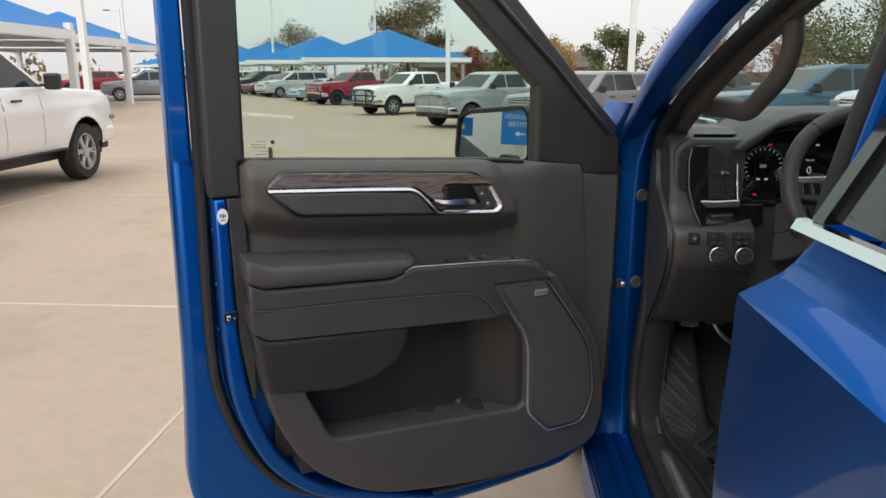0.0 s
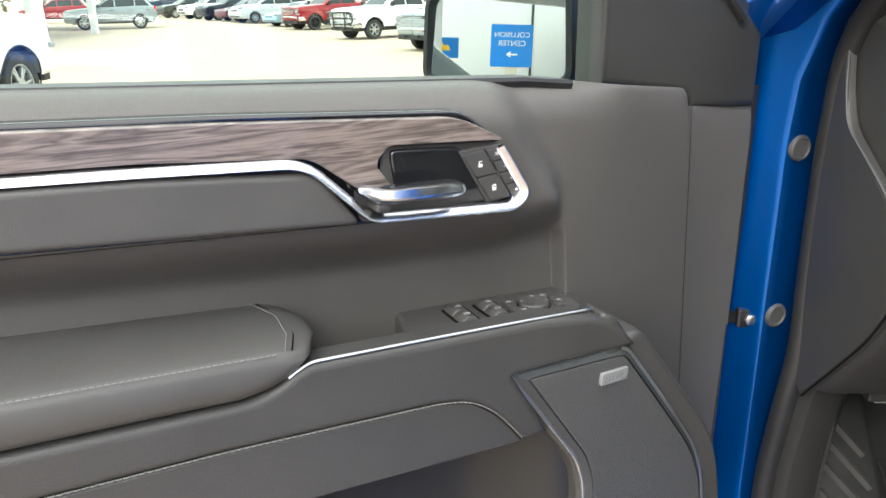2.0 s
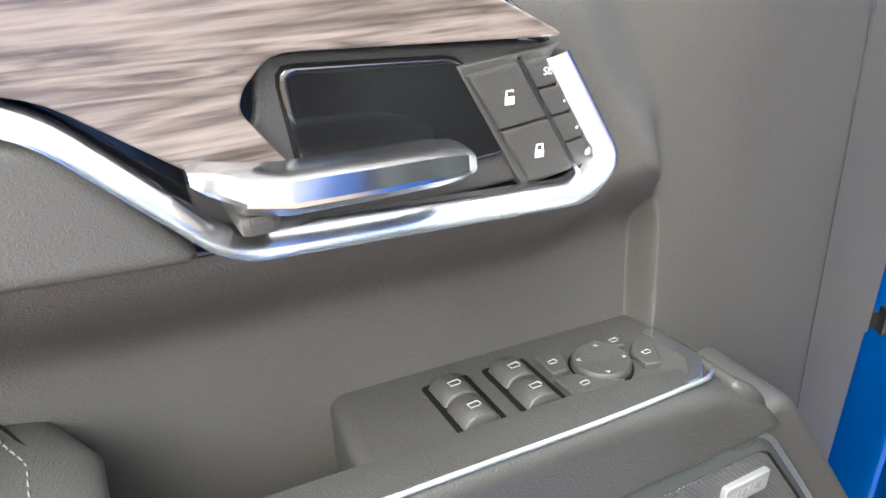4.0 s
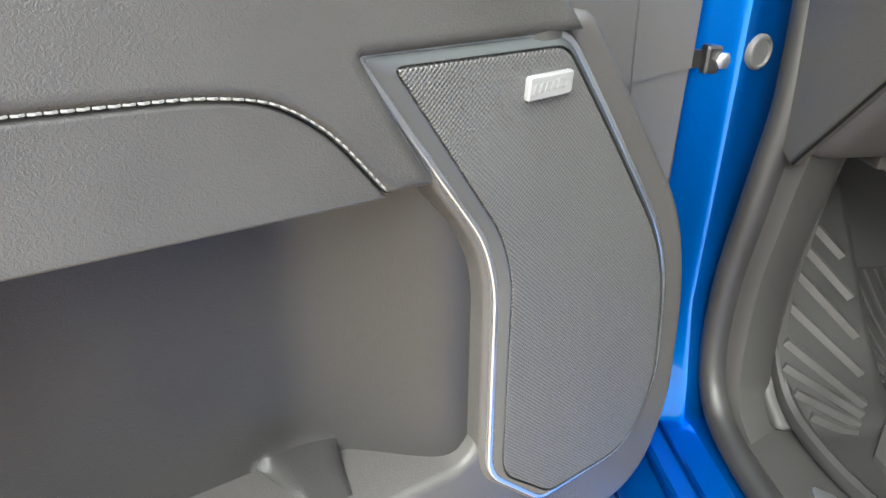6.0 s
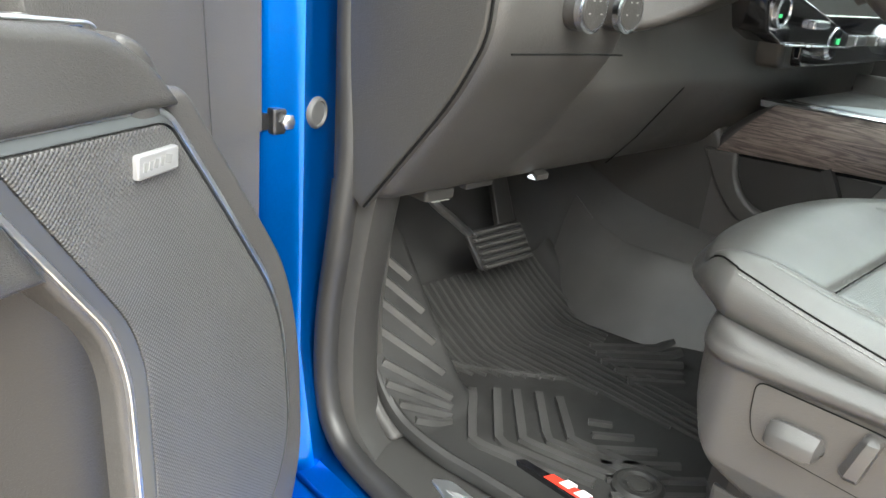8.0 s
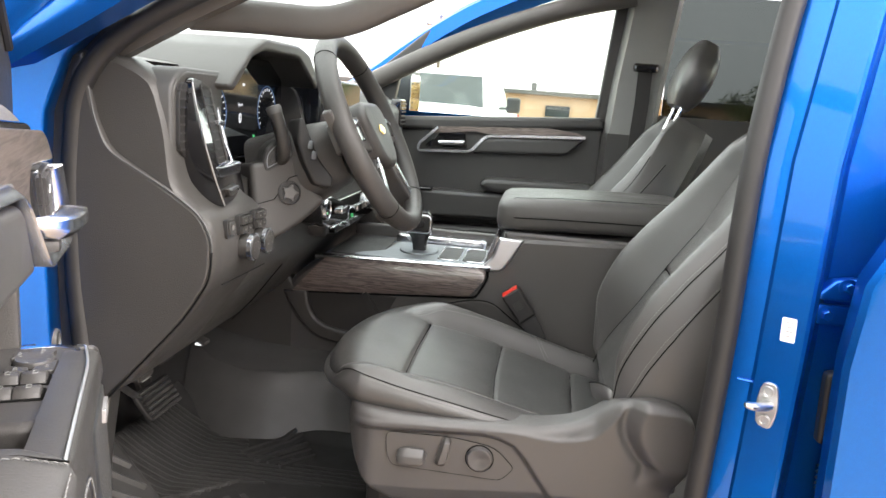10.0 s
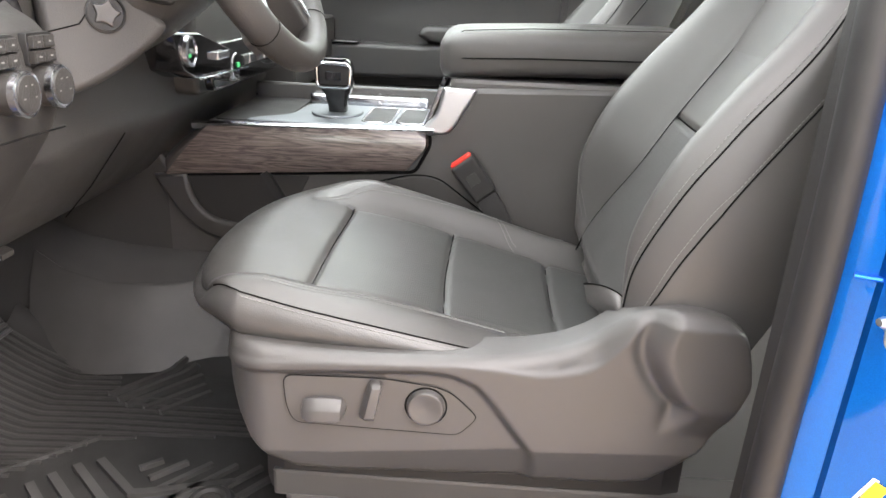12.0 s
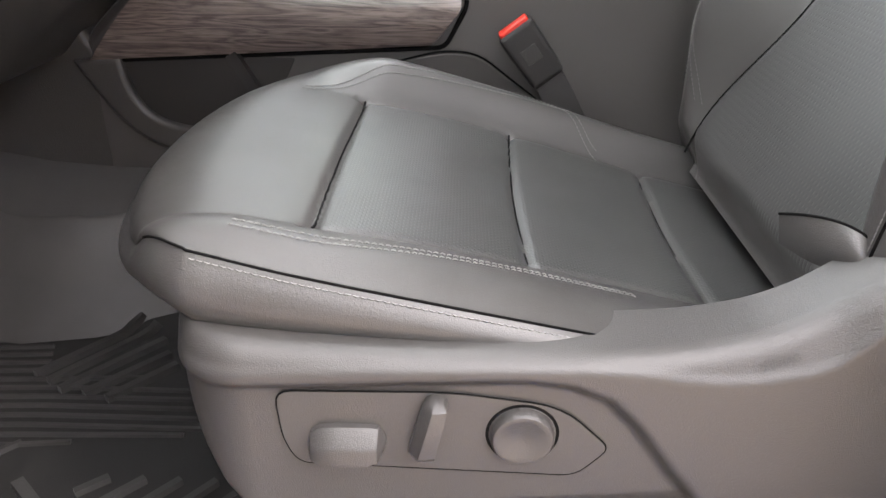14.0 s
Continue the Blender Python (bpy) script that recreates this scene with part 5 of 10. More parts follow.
def rear_door():
    """The closed door behind, its skin folded out at the shoulder."""
    d = thing("door_2", "closed blue rear truck door with chrome belt strip", "car door", kind="structure")
    zs = [(0.44, 0.045), (0.60, 0.036), (0.80, 0.030), (1.00, 0.020), (1.12, 0.009), (1.22, -0.004), (1.29, -0.0155), (1.310, -0.018), (1.318, -0.011), (1.345, 0.016), (1.365, 0.024), (1.40, 0.030)]
    front = [(0.44, 1.02), (0.913, 1.041), (1.074, 1.050), (1.195, 1.046), (1.265, 1.026), (1.296, 1.008), (1.32, 0.985), (1.40, 0.91)]
    lead = [(0.44, 0.030), (0.70, 0.008), (0.913, -0.006), (1.074, -0.010), (1.195, -0.002), (1.265, -0.010), (1.31, -0.018), (1.318, -0.011), (1.345, 0.016), (1.365, 0.024), (1.40, 0.030)]
    rings = []
    for z, dx in zs:
        yf, e = along(front, z), along(lead, z)
        rings.append([V(0.490 + e, yf - 0.016, z), V(0.44 + e, yf - 0.002, z), V(0.43 + e, yf, z), V(0.422 + e, yf - 0.006, z), V(0.42 + e, yf - 0.02, z)] + [V(0.42 + e + (dx - e) * smooth01(k / 3), yf - 0.02 - k * (yf + 0.23) / 8, z) for k in range(1, 9)])
    part("outer_skin", ring_bm(rings, closed=False), BLUE, d, "glossy blue door skin with a shoulder crease", angle=22)
    part("chrome_strip", sweep([V(0.433, 0.905, 1.416), V(0.433, 0.5, 1.424), V(0.433, -0.25, 1.43)], [(-0.006, -0.008), (0.004, -0.008), (0.010, -0.004), (0.004, 0.007), (-0.006, 0.008)], V(0, 0, 1)), CHROME, d, "satin chrome belt strip")
    gl = part("window", surface(lambda a, b: V(0.447 + 0.13 * b, 0.872 - 0.17 * b - a * 1.05, 1.43 + 0.42 * b), 2, 2), DARKGLASS, d, "dark tinted window glass")
    part("window_frame", ring_bm([[V(0.436 + 0.135 * b, y - 0.18 * b, 1.425 + 0.43 * b) for y in (0.885, 0.86)] + [V(0.455 + 0.135 * b, y - 0.18 * b, 1.425 + 0.43 * b) for y in (0.86, 0.885)] for b in (0, 0.5, 1)]), GLOSS, d, "black window edge")
    part("front_edge", box(0.490, 0.955, 0.80, 0.06, 0.05, 0.66, 0.01), BLUE, d)
    wing = fillet([(1.046, 1.176), (1.049, 1.184), (1.030, 1.203), (1.005, 1.207), (0.985, 1.205), (0.985, 1.176)], 0.004, 3)
    hinge = part("hinge", slab(wing, 0.0, 0.018, 0.004, lambda a, b, w: V(0.545 - w, a, b)), BLUE, d, "blue rear door hinge")
    part("hinge_pad", slab(fillet([(1.046, 1.140), (1.046, 1.168), (0.990, 1.168), (0.990, 1.140)], 0.010, 4), 0.0, 0.007, 0.003, lambda a, b, w: V(0.545 - w, a, b)), BLUE, hinge)
    for y, z, w in ((1.014, 1.195, 0.018), (1.031, 1.154, 0.007)):
        m = Matrix.Translation(V(0.545 - w, y, z)) @ Matrix.Rotation(radians(-90), 4, "Y")
        part("hinge_washer", turned([(0, 0), (0.012, 0), (0.012, 0.002), (0, 0.0025)], m, 20), BLUE, hinge)
        part("hinge_bolt", turned([(0, 0), (0.0075, 0), (0.0075, 0.008), (0.006, 0.0095), (0, 0.0095)], m, 6), BLUE, hinge)
    spine = [V(0.530, 0.992, 0.955), V(0.527, 0.997, 0.94), V(0.524, 0.997, 0.92), V(0.524, 0.992, 0.895), V(0.526, 0.985, 0.875)]
    coil = resample(spline(spine, 8), 0.0035)
    part("rubber_boot", sweep(coil, circle(0.013, 14), V(1, 0, 0), scale=[1.0 + 0.16 * (-1) ** i for i in range(len(coil))]), SEAL, d, "black ribbed cable boot")
    part("boot_plug", turned([(0.0, 0.006), (0.014, 0.006), (0.017, 0.0), (0.0, 0.0)], Matrix.Translation(V(0.545, 1.005, 0.860)) @ Matrix.Rotation(radians(-90), 4, "Y"), 24), SEAL, d, "round black plug")
    part("check_bracket", slab(fillet([(1.016, 0.975), (1.019, 1.075), (0.99, 1.080), (0.985, 0.972)], 0.006, 3), 0.0, 0.016, 0.005, lambda a, b, w: V(0.545 - w, a, b), seg=3), SEAL, d, "black check cover")
    return d


rear_door()


def wheel_thing(name, m, radius=0.42, width=0.28, label="black off-road tyre on an alloy wheel"):
    """Tyre with blocks, rim, spokes; its axle along x."""
    w = thing(name, label, "wheel", m=m)
    rot = Matrix.Rotation(radians(90), 4, "Y")
    h = width / 2
    part("tyre", turned([(radius * 0.62, -h * 0.8), (radius * 0.7, -h), (radius * 0.9, -h), (radius * 0.97, -h * 0.85), (radius * 0.985, 0), (radius * 0.97, h * 0.85), (radius * 0.9, h), (radius * 0.7, h), (radius * 0.62, h * 0.8)], rot, 40), RUBBER, w)
    tread = bmesh.new()
    for i in range(44):
        a = 2 * math.pi * i / 44
        for j, x in enumerate((-0.75, -0.25, 0.25, 0.75)):
            b = a + (0.07 if j % 2 else 0)
            r = radius * 0.985
            box(x * h, r * math.cos(b), r * math.sin(b), h * 0.36, radius * 0.09, radius * 0.05, bm=tread, rot=Matrix.Rotation(b, 4, "X") @ Matrix.Rotation(radians(90), 4, "X"))
    part("tread", tread, RUBBER, w, smooth=False)
    part("rim", turned([(radius * 0.63, -h * 0.8), (radius * 0.63, h * 0.8), (radius * 0.55, h * 0.5), (0.06, h * 0.3), (0.06, -h * 0.3), (radius * 0.55, -h * 0.5)], rot, 32), DARKMETAL, w)
    return w


wheel_thing("front_wheel", pose(0.565, 3.13, 0.42, 0, 0, 0), 0.42, 0.28, "black off-road tyre under the truck's fender")
wheel_thing("far_front_wheel", pose(2.295, 3.13, 0.42, 0, 0, 0), 0.42, 0.28, "black off-road tyre on the truck's far side")


# ---- the cab's inside ----
def YZ(x):
    """Lays a plate whose outline is (y, z) at depth x."""
    return lambda a, b, w: V(x - w, a, b)


def XZ(y):
    """Lays a plate whose outline is (x, z) and that faces the driver's seat."""
    return lambda a, b, w: V(a, y - w, b)


def VENTFACE(a, b, w):
    """The vent panel's face, turned a little towards the driver and leaning back."""
    return V(a, 1.931 + 0.21 * (a - 0.592) + 0.26 * (b - 1.332) - w, b)


def XY(z):
    return lambda a, b, w: V(a, b, z + w)


def dashboard():
    d = thing("dashboard", "black soft-touch truck dashboard with vents and switches", "dashboard")
    prof = [(2.60, 1.38), (2.35, 1.43), (2.14, 1.435), (2.04, 1.425), (1.985, 1.40), (1.965, 1.33), (1.955, 1.245), (1.93, 1.215), (1.908, 1.205), (1.893, 1.185), (1.890, 1.13), (1.90, 1.095), (1.93, 1.05), (2.0, 0.96), (2.04, 0.915), (2.06, 0.903), (2.20, 0.905), (2.45, 0.98), (2.60, 1.1)]
    pr = fillet([V(*p) for p in prof], 0.02, 2)
    rings = []
    for x, g in ((0.558, 0.965), (0.564, 0.985), (0.575, 0.996), (0.59, 1.0), (0.622, 1.0), (0.630, 1.0), (0.747, 1.0), (0.755, 0.995), (0.760, 1.0), (0.9, 1.0), (1.165, 1.0), (1.172, 1.0), (1.3, 1.0), (1.8, 1.0), (2.24, 1.0), (2.28, 0.99)):
        c = V(2.2, 1.17)
        back = 1.95 if x > 0.757 else 0.0  # set back beside the column
        deep = 2.06 if 0.625 < x < 1.17 else 0.0  # hollow for the dials
        rings.append([V(x, max(deep if 1.235 < p.y < 1.42 else back, c.x + (p.x - c.x) * g), c.y + (p.y - c.y) * g) for p in pr])
    part("dash_body", ring_bm(rings), DASH, d, "black soft dash body", angle=45)
    # end cap beside the door; a grey strip draws the highlight on its edge
    cap = fillet([(2.09, 1.425), (2.072, 1.335), (2.05, 1.29), (1.955, 1.235), (1.91, 1.205), (1.892, 1.17), (1.895, 1.11), (1.93, 1.05), (2.0, 0.97), (2.065, 0.897), (2.112, 0.92), (2.112, 1.20), (2.105, 1.40)], [0, 0.02, 0.02, 0.02, 0.02, 0.02, 0.02, 0.03, 0.02, 0, 0, 0, 0], 4)
    part("end_cap", slab(cap, 0.0, 0.012, 0.004, YZ(0.556)), DASH, d, "black dash end panel")
    ln = fillet([V(0.548, 2.09, 1.42), V(0.545, 2.072, 1.335), V(0.545, 2.055, 1.29), V(0.545, 1.955, 1.237), V(0.545, 1.908, 1.205), V(0.545, 1.889, 1.17), V(0.545, 1.892, 1.11), V(0.545, 1.93, 1.048), V(0.545, 2.0, 0.968), V(0.545, 2.06, 0.90)], [0, 0.02, 0.02, 0.02, 0.02, 0.02, 0.02, 0.03, 0.02, 0], 4, closed=False)
    n = len(ln)
    part("edge_highlight", sweep(ln[:int(n * 0.62)], circle(0.0020, 6), V(-1, 0, 0)), PLUG, d, "thin grey strip drawn as the edge's highlight")
    part("end_cap_gap", sweep(ln[int(n * 0.62) - 1:], circle(0.0016, 6), V(-1, 0, 0)), GAPSHADE, d)
    # brow over the dials
    brow = fillet([(0.70, 1.395), (0.74, 1.425), (0.80, 1.465), (0.86, 1.485), (1.05, 1.488), (1.12, 1.475), (1.18, 1.43), (1.18, 1.40), (1.05, 1.462), (0.86, 1.462), (0.80, 1.447), (0.745, 1.402), (0.72, 1.385)], 0.012, 3)
    part("dial_brow", slab(brow, -0.30, 0.03, 0.01, XZ(1.965)), DASH, d, "black hood over the dials")
    # driver's vent pod
    podring = fillet([(0.568, 1.388), (0.60, 1.412), (0.735, 1.412), (0.735, 1.222), (0.625, 1.222), (0.583, 1.262), (0.570, 1.30)], [0.03, 0.03, 0.004, 0.004, 0.03, 0.03, 0.03], 5)
    part("pod_rim", slab(inset([V(*p) for p in podring], -0.005), -0.03, 0.016, 0.005, XZ(1.980)), PLUG, d, "thin grey vent surround")
    pod = part("vent_pod", slab(podring, -0.02, 0.018, 0.004, XZ(1.980)), DASH, d, "black vent pod")
    vent = part("side_vent", slab(fillet([(0.576, 1.378), (0.586, 1.394), (0.602, 1.394), (0.602, 1.284), (0.590, 1.284), (0.576, 1.302)], 0.006, 3), 0.0, 0.0235, 0.001, XZ(1.980)), SEAL, pod, "narrow window vent")
    for i in range(8):
        part("slat", box(0.589, 1.9590, 1.295 + i * 0.0125, 0.024, 0.008, 0.0026, 0.0006), DASHHARD, vent)
    outline = [(0.603, 1.402), (0.728, 1.404), (0.728, 1.258), (0.79, 1.256), (0.79, 1.206), (0.624, 1.208), (0.606, 1.245), (0.592, 1.30), (0.592, 1.365)]
    gp = part("gloss_panel", slab(fillet(outline, [0.012, 0.002, 0.006, 0.002, 0.002, 0.006, 0.015, 0.02, 0.02], 4), -0.05, 0.0, 0.003, VENTFACE), GLOSS, d, "piano-black panel round the vent")
    # silver strip painted in for the reflection along the gloss panel's edge
    part("edge_reflection", sweep([VENTFACE(a, b, 0.0005) for a, b in ((0.600, 1.395), (0.5935, 1.365), (0.5935, 1.30), (0.6072, 1.246), (0.625, 1.210))], circle(0.0011, 6), V(0, -1, 0)), BADGE, gp, "thin silver strip drawn as the panel edge's reflection")
    big = part("main_vent", slab(fillet([(0.645, 1.396), (0.714, 1.397), (0.714, 1.272), (0.645, 1.272)], 0.004, 3), -0.01, 0.0012, 0.0008, VENTFACE), SEAL, gp, "air vent")
    for i in range(9):
        z = 1.281 + i * 0.0135
        part("slat", box(0.6795, VENTFACE(0.6795, z, -0.0022).y, z, 0.066, 0.010, 0.0024, 0.0006, rot=Matrix.Rotation(radians(11.9), 4, "Z")), DASHHARD, big)
    part("vent_divider", sweep([VENTFACE(0.690, 1.275, 0.003), VENTFACE(0.690, 1.393, 0.003)], circle(0.0016, 6), V(0, -1, 0)), DASHHARD, big)
    part("vent_knob", box(0.684, VENTFACE(0.684, 1.335, 0.008).y, 1.335, 0.020, 0.012, 0.009, 0.003), SATIN, big, "small silver vent knob")
    part("vent_column", sweep([VENTFACE(0.7205, 1.400, 0.0), VENTFACE(0.7205, 1.30, 0.002), VENTFACE(0.7205, 1.262, 0.008)], circle(0.0034, 8, 0.0024), V(0, -1, 0)), SATIN, gp, "bright upright beside the vent")
    part("silver_wing", slab(fillet([(0.614, 1.271), (0.660, 1.268), (0.722, 1.273), (0.722, 1.252), (0.634, 1.249)], [0.002, 0.02, 0.004, 0.004, 0.004], 4), -0.03, 0.004, 0.006, XZ(1.924), seg=4), SATIN, d, "silver ledge under the vent")
    bar = part("rocker_switch", slab(fillet([(0.648, 1.234), (0.708, 1.236), (0.706, 1.222), (0.656, 1.220)], 0.003, 3), -0.01, 0.008, 0.003, VENTFACE), DASHHARD, d, "row of small rocker switches")
    part("rocker_lip", box(0.679, VENTFACE(0.679, 1.232, 0.008).y, 1.232, 0.052, 0.008, 0.004, 0.001, rot=Matrix.Rotation(radians(11.9), 4, "Z")), DARKMETAL, bar)
    # dials
    part("display_frame", slab(fillet([(0.735, 1.408), (0.775, 1.428), (0.84, 1.455), (1.10, 1.455), (1.15, 1.42), (1.15, 1.235), (0.735, 1.235)], 0.02, 4), -0.03, 0.012, 0.004, XZ(2.02)), GLOSS, d, "black dial surround")
    scr = part("dial_display", slab(fillet([(0.748, 1.402), (0.80, 1.43), (0.86, 1.442), (1.08, 1.442), (1.12, 1.41), (1.12, 1.275), (0.86, 1.262), (0.79, 1.285), (0.748, 1.288)], 0.012, 4), 0.0, 0.014, 0.002, XZ(2.02)), SCREEN, d, "dark digital dial display")
    for cx, cz, r in ((0.80, 1.345, 0.044), (1.055, 1.35, 0.044)):
        for i in range(17):
            a = radians(215 - i * 250 / 16)
            part("dial_tick", box(cx + r * math.cos(a), 2.0055, cz + r * math.sin(a), 0.0055, 0.0008, 0.0016, rot=Matrix.Rotation(-a, 4, "Y")), LIT_WHITE, scr)
        part("dial_ring", sweep([V(cx + (r + 0.007) * math.cos(radians(a)), 2.0056, cz + (r + 0.007) * math.sin(radians(a))) for a in range(225, -46, -10)], circle(0.0007, 4), V(0, -1, 0)), LIT_BLUE, scr, "blue dial ring")
    up = Matrix.Rotation(radians(90), 4, "X")
    words("SW", 0.012, LIT_WHITE, scr, Matrix.Translation(V(0.80, 2.0054, 1.345)) @ up, "heading_letters")
    words("0", 0.026, LIT_WHITE, scr, Matrix.Translation(V(0.915, 2.0054, 1.335)) @ up, "speed_digit")
    words("Speed", 0.009, LIT_WHITE, scr, Matrix.Translation(V(0.915, 2.0054, 1.362)) @ up, "speed_word")
    for x, z, m in ((0.812, 1.40, LIT_RED), (0.785, 1.272, LIT_RED), (0.79, 1.312, LIT_WHITE), (0.81, 1.312, LIT_WHITE), (0.93, 1.40, LIT_WHITE), (0.985, 1.30, LIT_GREEN)):
        part("warning_lamp", box(x, 2.0054, z, 0.009, 0.0008, 0.005), m, scr)
    part("shelf_line", sweep([V(0.735, 1.995, 1.252), V(0.84, 1.998, 1.252), V(0.862, 1.998, 1.262), V(1.0, 1.998, 1.262)], circle(0.002, 6), V(0, -1, 0)), SATIN, d, "thin silver line")
    # lower switches
    pb = part("brake_switch", slab(fillet([(0.594, 1.163), (0.594, 1.192), (0.620, 1.192), (0.620, 1.163)], 0.003, 2), -0.005, 0.003, 0.001, XZ(1.890)), SEAL, d, "parking brake switch")
    part("switch_key", slab(fillet([(0.598, 1.168), (0.598, 1.189), (0.616, 1.189), (0.616, 1.168)], 0.003, 2), 0, 0.006, 0.002, XZ(1.890)), DASHHARD, pb)
    part("key_sign", turned([(0.004, 0), (0.004, 0.0006), (0, 0.0006)], Matrix.Translation(V(0.607, 1.8838, 1.180)) @ Matrix.Rotation(radians(90), 4, "X"), 14), PALE, pb)
    for cx in (0.660, 0.722):
        grp = part("switch_block", slab(fillet([(cx - 0.021, 1.162), (cx - 0.021, 1.194), (cx + 0.021, 1.194), (cx + 0.021, 1.162)], 0.003, 2), -0.005, 0.003, 0.001, XZ(1.890)), SEAL, d, "block of four black switches")
        for ix in (-1, 1):
            for iz in (-1, 1):
                key = part("switch_key", box(cx + ix * 0.0098, 1.885, 1.178 + iz * 0.0072, 0.0178, 0.008, 0.0125, 0.0015), DASHHARD, grp)
                part("key_sign", box(cx + ix * 0.0098, 1.8807, 1.178 + iz * 0.0072, 0.0040, 0.0006, 0.0016), PALE, key)
        kn = part("rotary_knob", turned([(0.0, 0), (0.021, 0), (0.0215, 0.004), (0.020, 0.022), (0.018, 0.026), (0.014, 0.0268), (0.0, 0.0262)], Matrix.Translation(V(cx + 0.004, 1.894, 1.1405)) @ Matrix.Rotation(radians(90), 4, "X"), 36), DASHHARD, d, "rotary knob with a silver ring")
        part("knob_ring", turned([(0.0205, 0.0), (0.0225, 0.001), (0.0225, 0.008), (0.0205, 0.009)], Matrix.Translation(V(cx + 0.004, 1.878, 1.1405)) @ Matrix.Rotation(radians(90), 4, "X"), 36), SATIN, kn, "silver knurled ring")
        for a in (60, 120, 200, 340):
            part("knob_mark", box(cx + 0.004 + 0.010 * math.cos(radians(a)), 1.8675, 1.1405 + 0.010 * math.sin(radians(a)), 0.0032, 0.0006, 0.0014), PALE, kn)
    part("bolster_seam", sweep([V(0.57, 1.884, 1.098), V(0.70, 1.884, 1.096), V(0.748, 1.886, 1.094)], circle(0.0010, 6), V(0, -1, 0)), GAPSHADE, d)
    # knee panel pieces
    part("foot_lamp", slab(fillet([(0.80, 2.02), (0.83, 2.06), (0.85, 2.06), (0.826, 2.02)], 0.003, 2), -0.004, 0.003, 0.001, lambda a, b, w: V(a, b, 0.911 - w)), DASHHARD, d, "footwell lamp housing")
    part("lamp_lens", box(0.816, 2.036, 0.907, 0.014, 0.014, 0.004, 0.001), LIT_WHITE, d, "lit footwell lamp")
    part("obd_flap", box(0.735, 2.075, 0.902, 0.05, 0.03, 0.012, 0.003), DASHHARD, d)
    rl = part("hood_release", box(0.665, 2.085, 0.897, 0.05, 0.05, 0.016, 0.004), DASHHARD, d, "black bonnet release")
    part("release_text", box(0.665, 2.060, 0.8887, 0.03, 0.003, 0.0006), PALE, rl)
    part("knee_seam", sweep([V(0.98, 1.935, 1.04), V(0.99, 2.0, 0.955), V(1.0, 2.05, 0.902)], circle(0.0010, 6), V(0, -1, 0)), GAPSHADE, d)
    sp = part("start_panel", slab(fillet([(1.02, 1.178), (1.12, 1.172), (1.34, 1.118), (1.34, 1.098), (1.10, 1.104), (1.05, 1.12)], 0.006, 3), -0.05, 0.0, 0.004, XZ(1.872)), GLOSS, d, "piano-black start button panel")
    sb = part("start_button", turned([(0.0, 0.004), (0.017, 0.004), (0.018, 0.007), (0.0225, 0.006), (0.0235, 0.0), (0.0, 0.0)], Matrix.Translation(V(1.072, 1.872, 1.148)) @ Matrix.Rotation(radians(90), 4, "X"), 32), SATIN, sp, "round start button with a silver ring")
    part("button_face", turned([(0.0, 0.0048), (0.0165, 0.0048), (0.0165, 0.0)], Matrix.Translation(V(1.072, 1.872, 1.148)) @ Matrix.Rotation(radians(90), 4, "X"), 28), GLOSS, sb)
    part("button_lamp", box(1.065, 1.8668, 1.142, 0.009, 0.0008, 0.005, 0.0002), LIT_GREEN, sb, "green start lamp")
    part("panel_key", box(1.20, 1.868, 1.132, 0.055, 0.012, 0.012, 0.003), SATIN, sp, "silver toggle")
    part("panel_line", sweep([V(1.10, 1.868, 1.104), V(1.34, 1.868, 1.098)], circle(0.0016, 6), V(0, -1, 0)), SATIN, sp)
    # centre stack
    st = part("centre_panel", slab(fillet([(1.20, 1.06), (1.20, 1.20), (1.26, 1.24), (1.66, 1.24), (1.70, 1.06)], 0.02, 3), -0.1, 0.03, 0.01, XZ(1.94)), DASH, d, "black centre stack")
    scrn = part("climate_panel", slab(fillet([(1.235, 1.065), (1.225, 1.145), (1.655, 1.145), (1.645, 1.065)], 0.015, 3), 0, 0.045, 0.004, XZ(1.94)), GLOSS, st, "piano-black climate panel")
    for x in (1.285, 1.60):
        k = part("climate_knob", turned([(0, 0), (0.026, 0), (0.026, 0.02), (0.022, 0.025), (0, 0.025)], Matrix.Translation(V(x, 1.895, 1.105)) @ Matrix.Rotation(radians(90), 4, "X"), 32), SATIN, scrn)
        part("knob_face", turned([(0, 0), (0.02, 0), (0, 0.001)], Matrix.Translation(V(x, 1.869, 1.105)) @ Matrix.Rotation(radians(90), 4, "X"), 28), SCREEN, k)
        part("knob_dot", box(x, 1.867, 1.108, 0.008, 0.001, 0.008, 0.002), LIT_GREEN, k)
    for i in range(5):
        part("climate_key", box(1.345 + i * 0.05, 1.892, 1.105, 0.042, 0.008, 0.018, 0.003), SATIN if i % 2 == 0 else HARD, scrn)
    part("centre_screen", slab(fillet([(1.19, 1.245), (1.19, 1.43), (1.56, 1.43), (1.56, 1.245)], 0.012, 3), -0.05, 0.02, 0.005, XZ(1.95)), SCREEN, d, "dark centre touch screen")
    part("glovebox", slab(fillet([(1.74, 1.0), (1.74, 1.16), (2.24, 1.16), (2.24, 1.0)], 0.02, 3), -0.08, 0.02, 0.008, XZ(1.90)), DASH, d, "black glove box")
    part("far_dash_pad", slab(fillet([(1.60, 1.25), (1.60, 1.38), (2.24, 1.38), (2.26, 1.25)], 0.03, 4), -0.05, 0.05, 0.03, XZ(1.98), seg=5), DASH, d, "padded far dash")
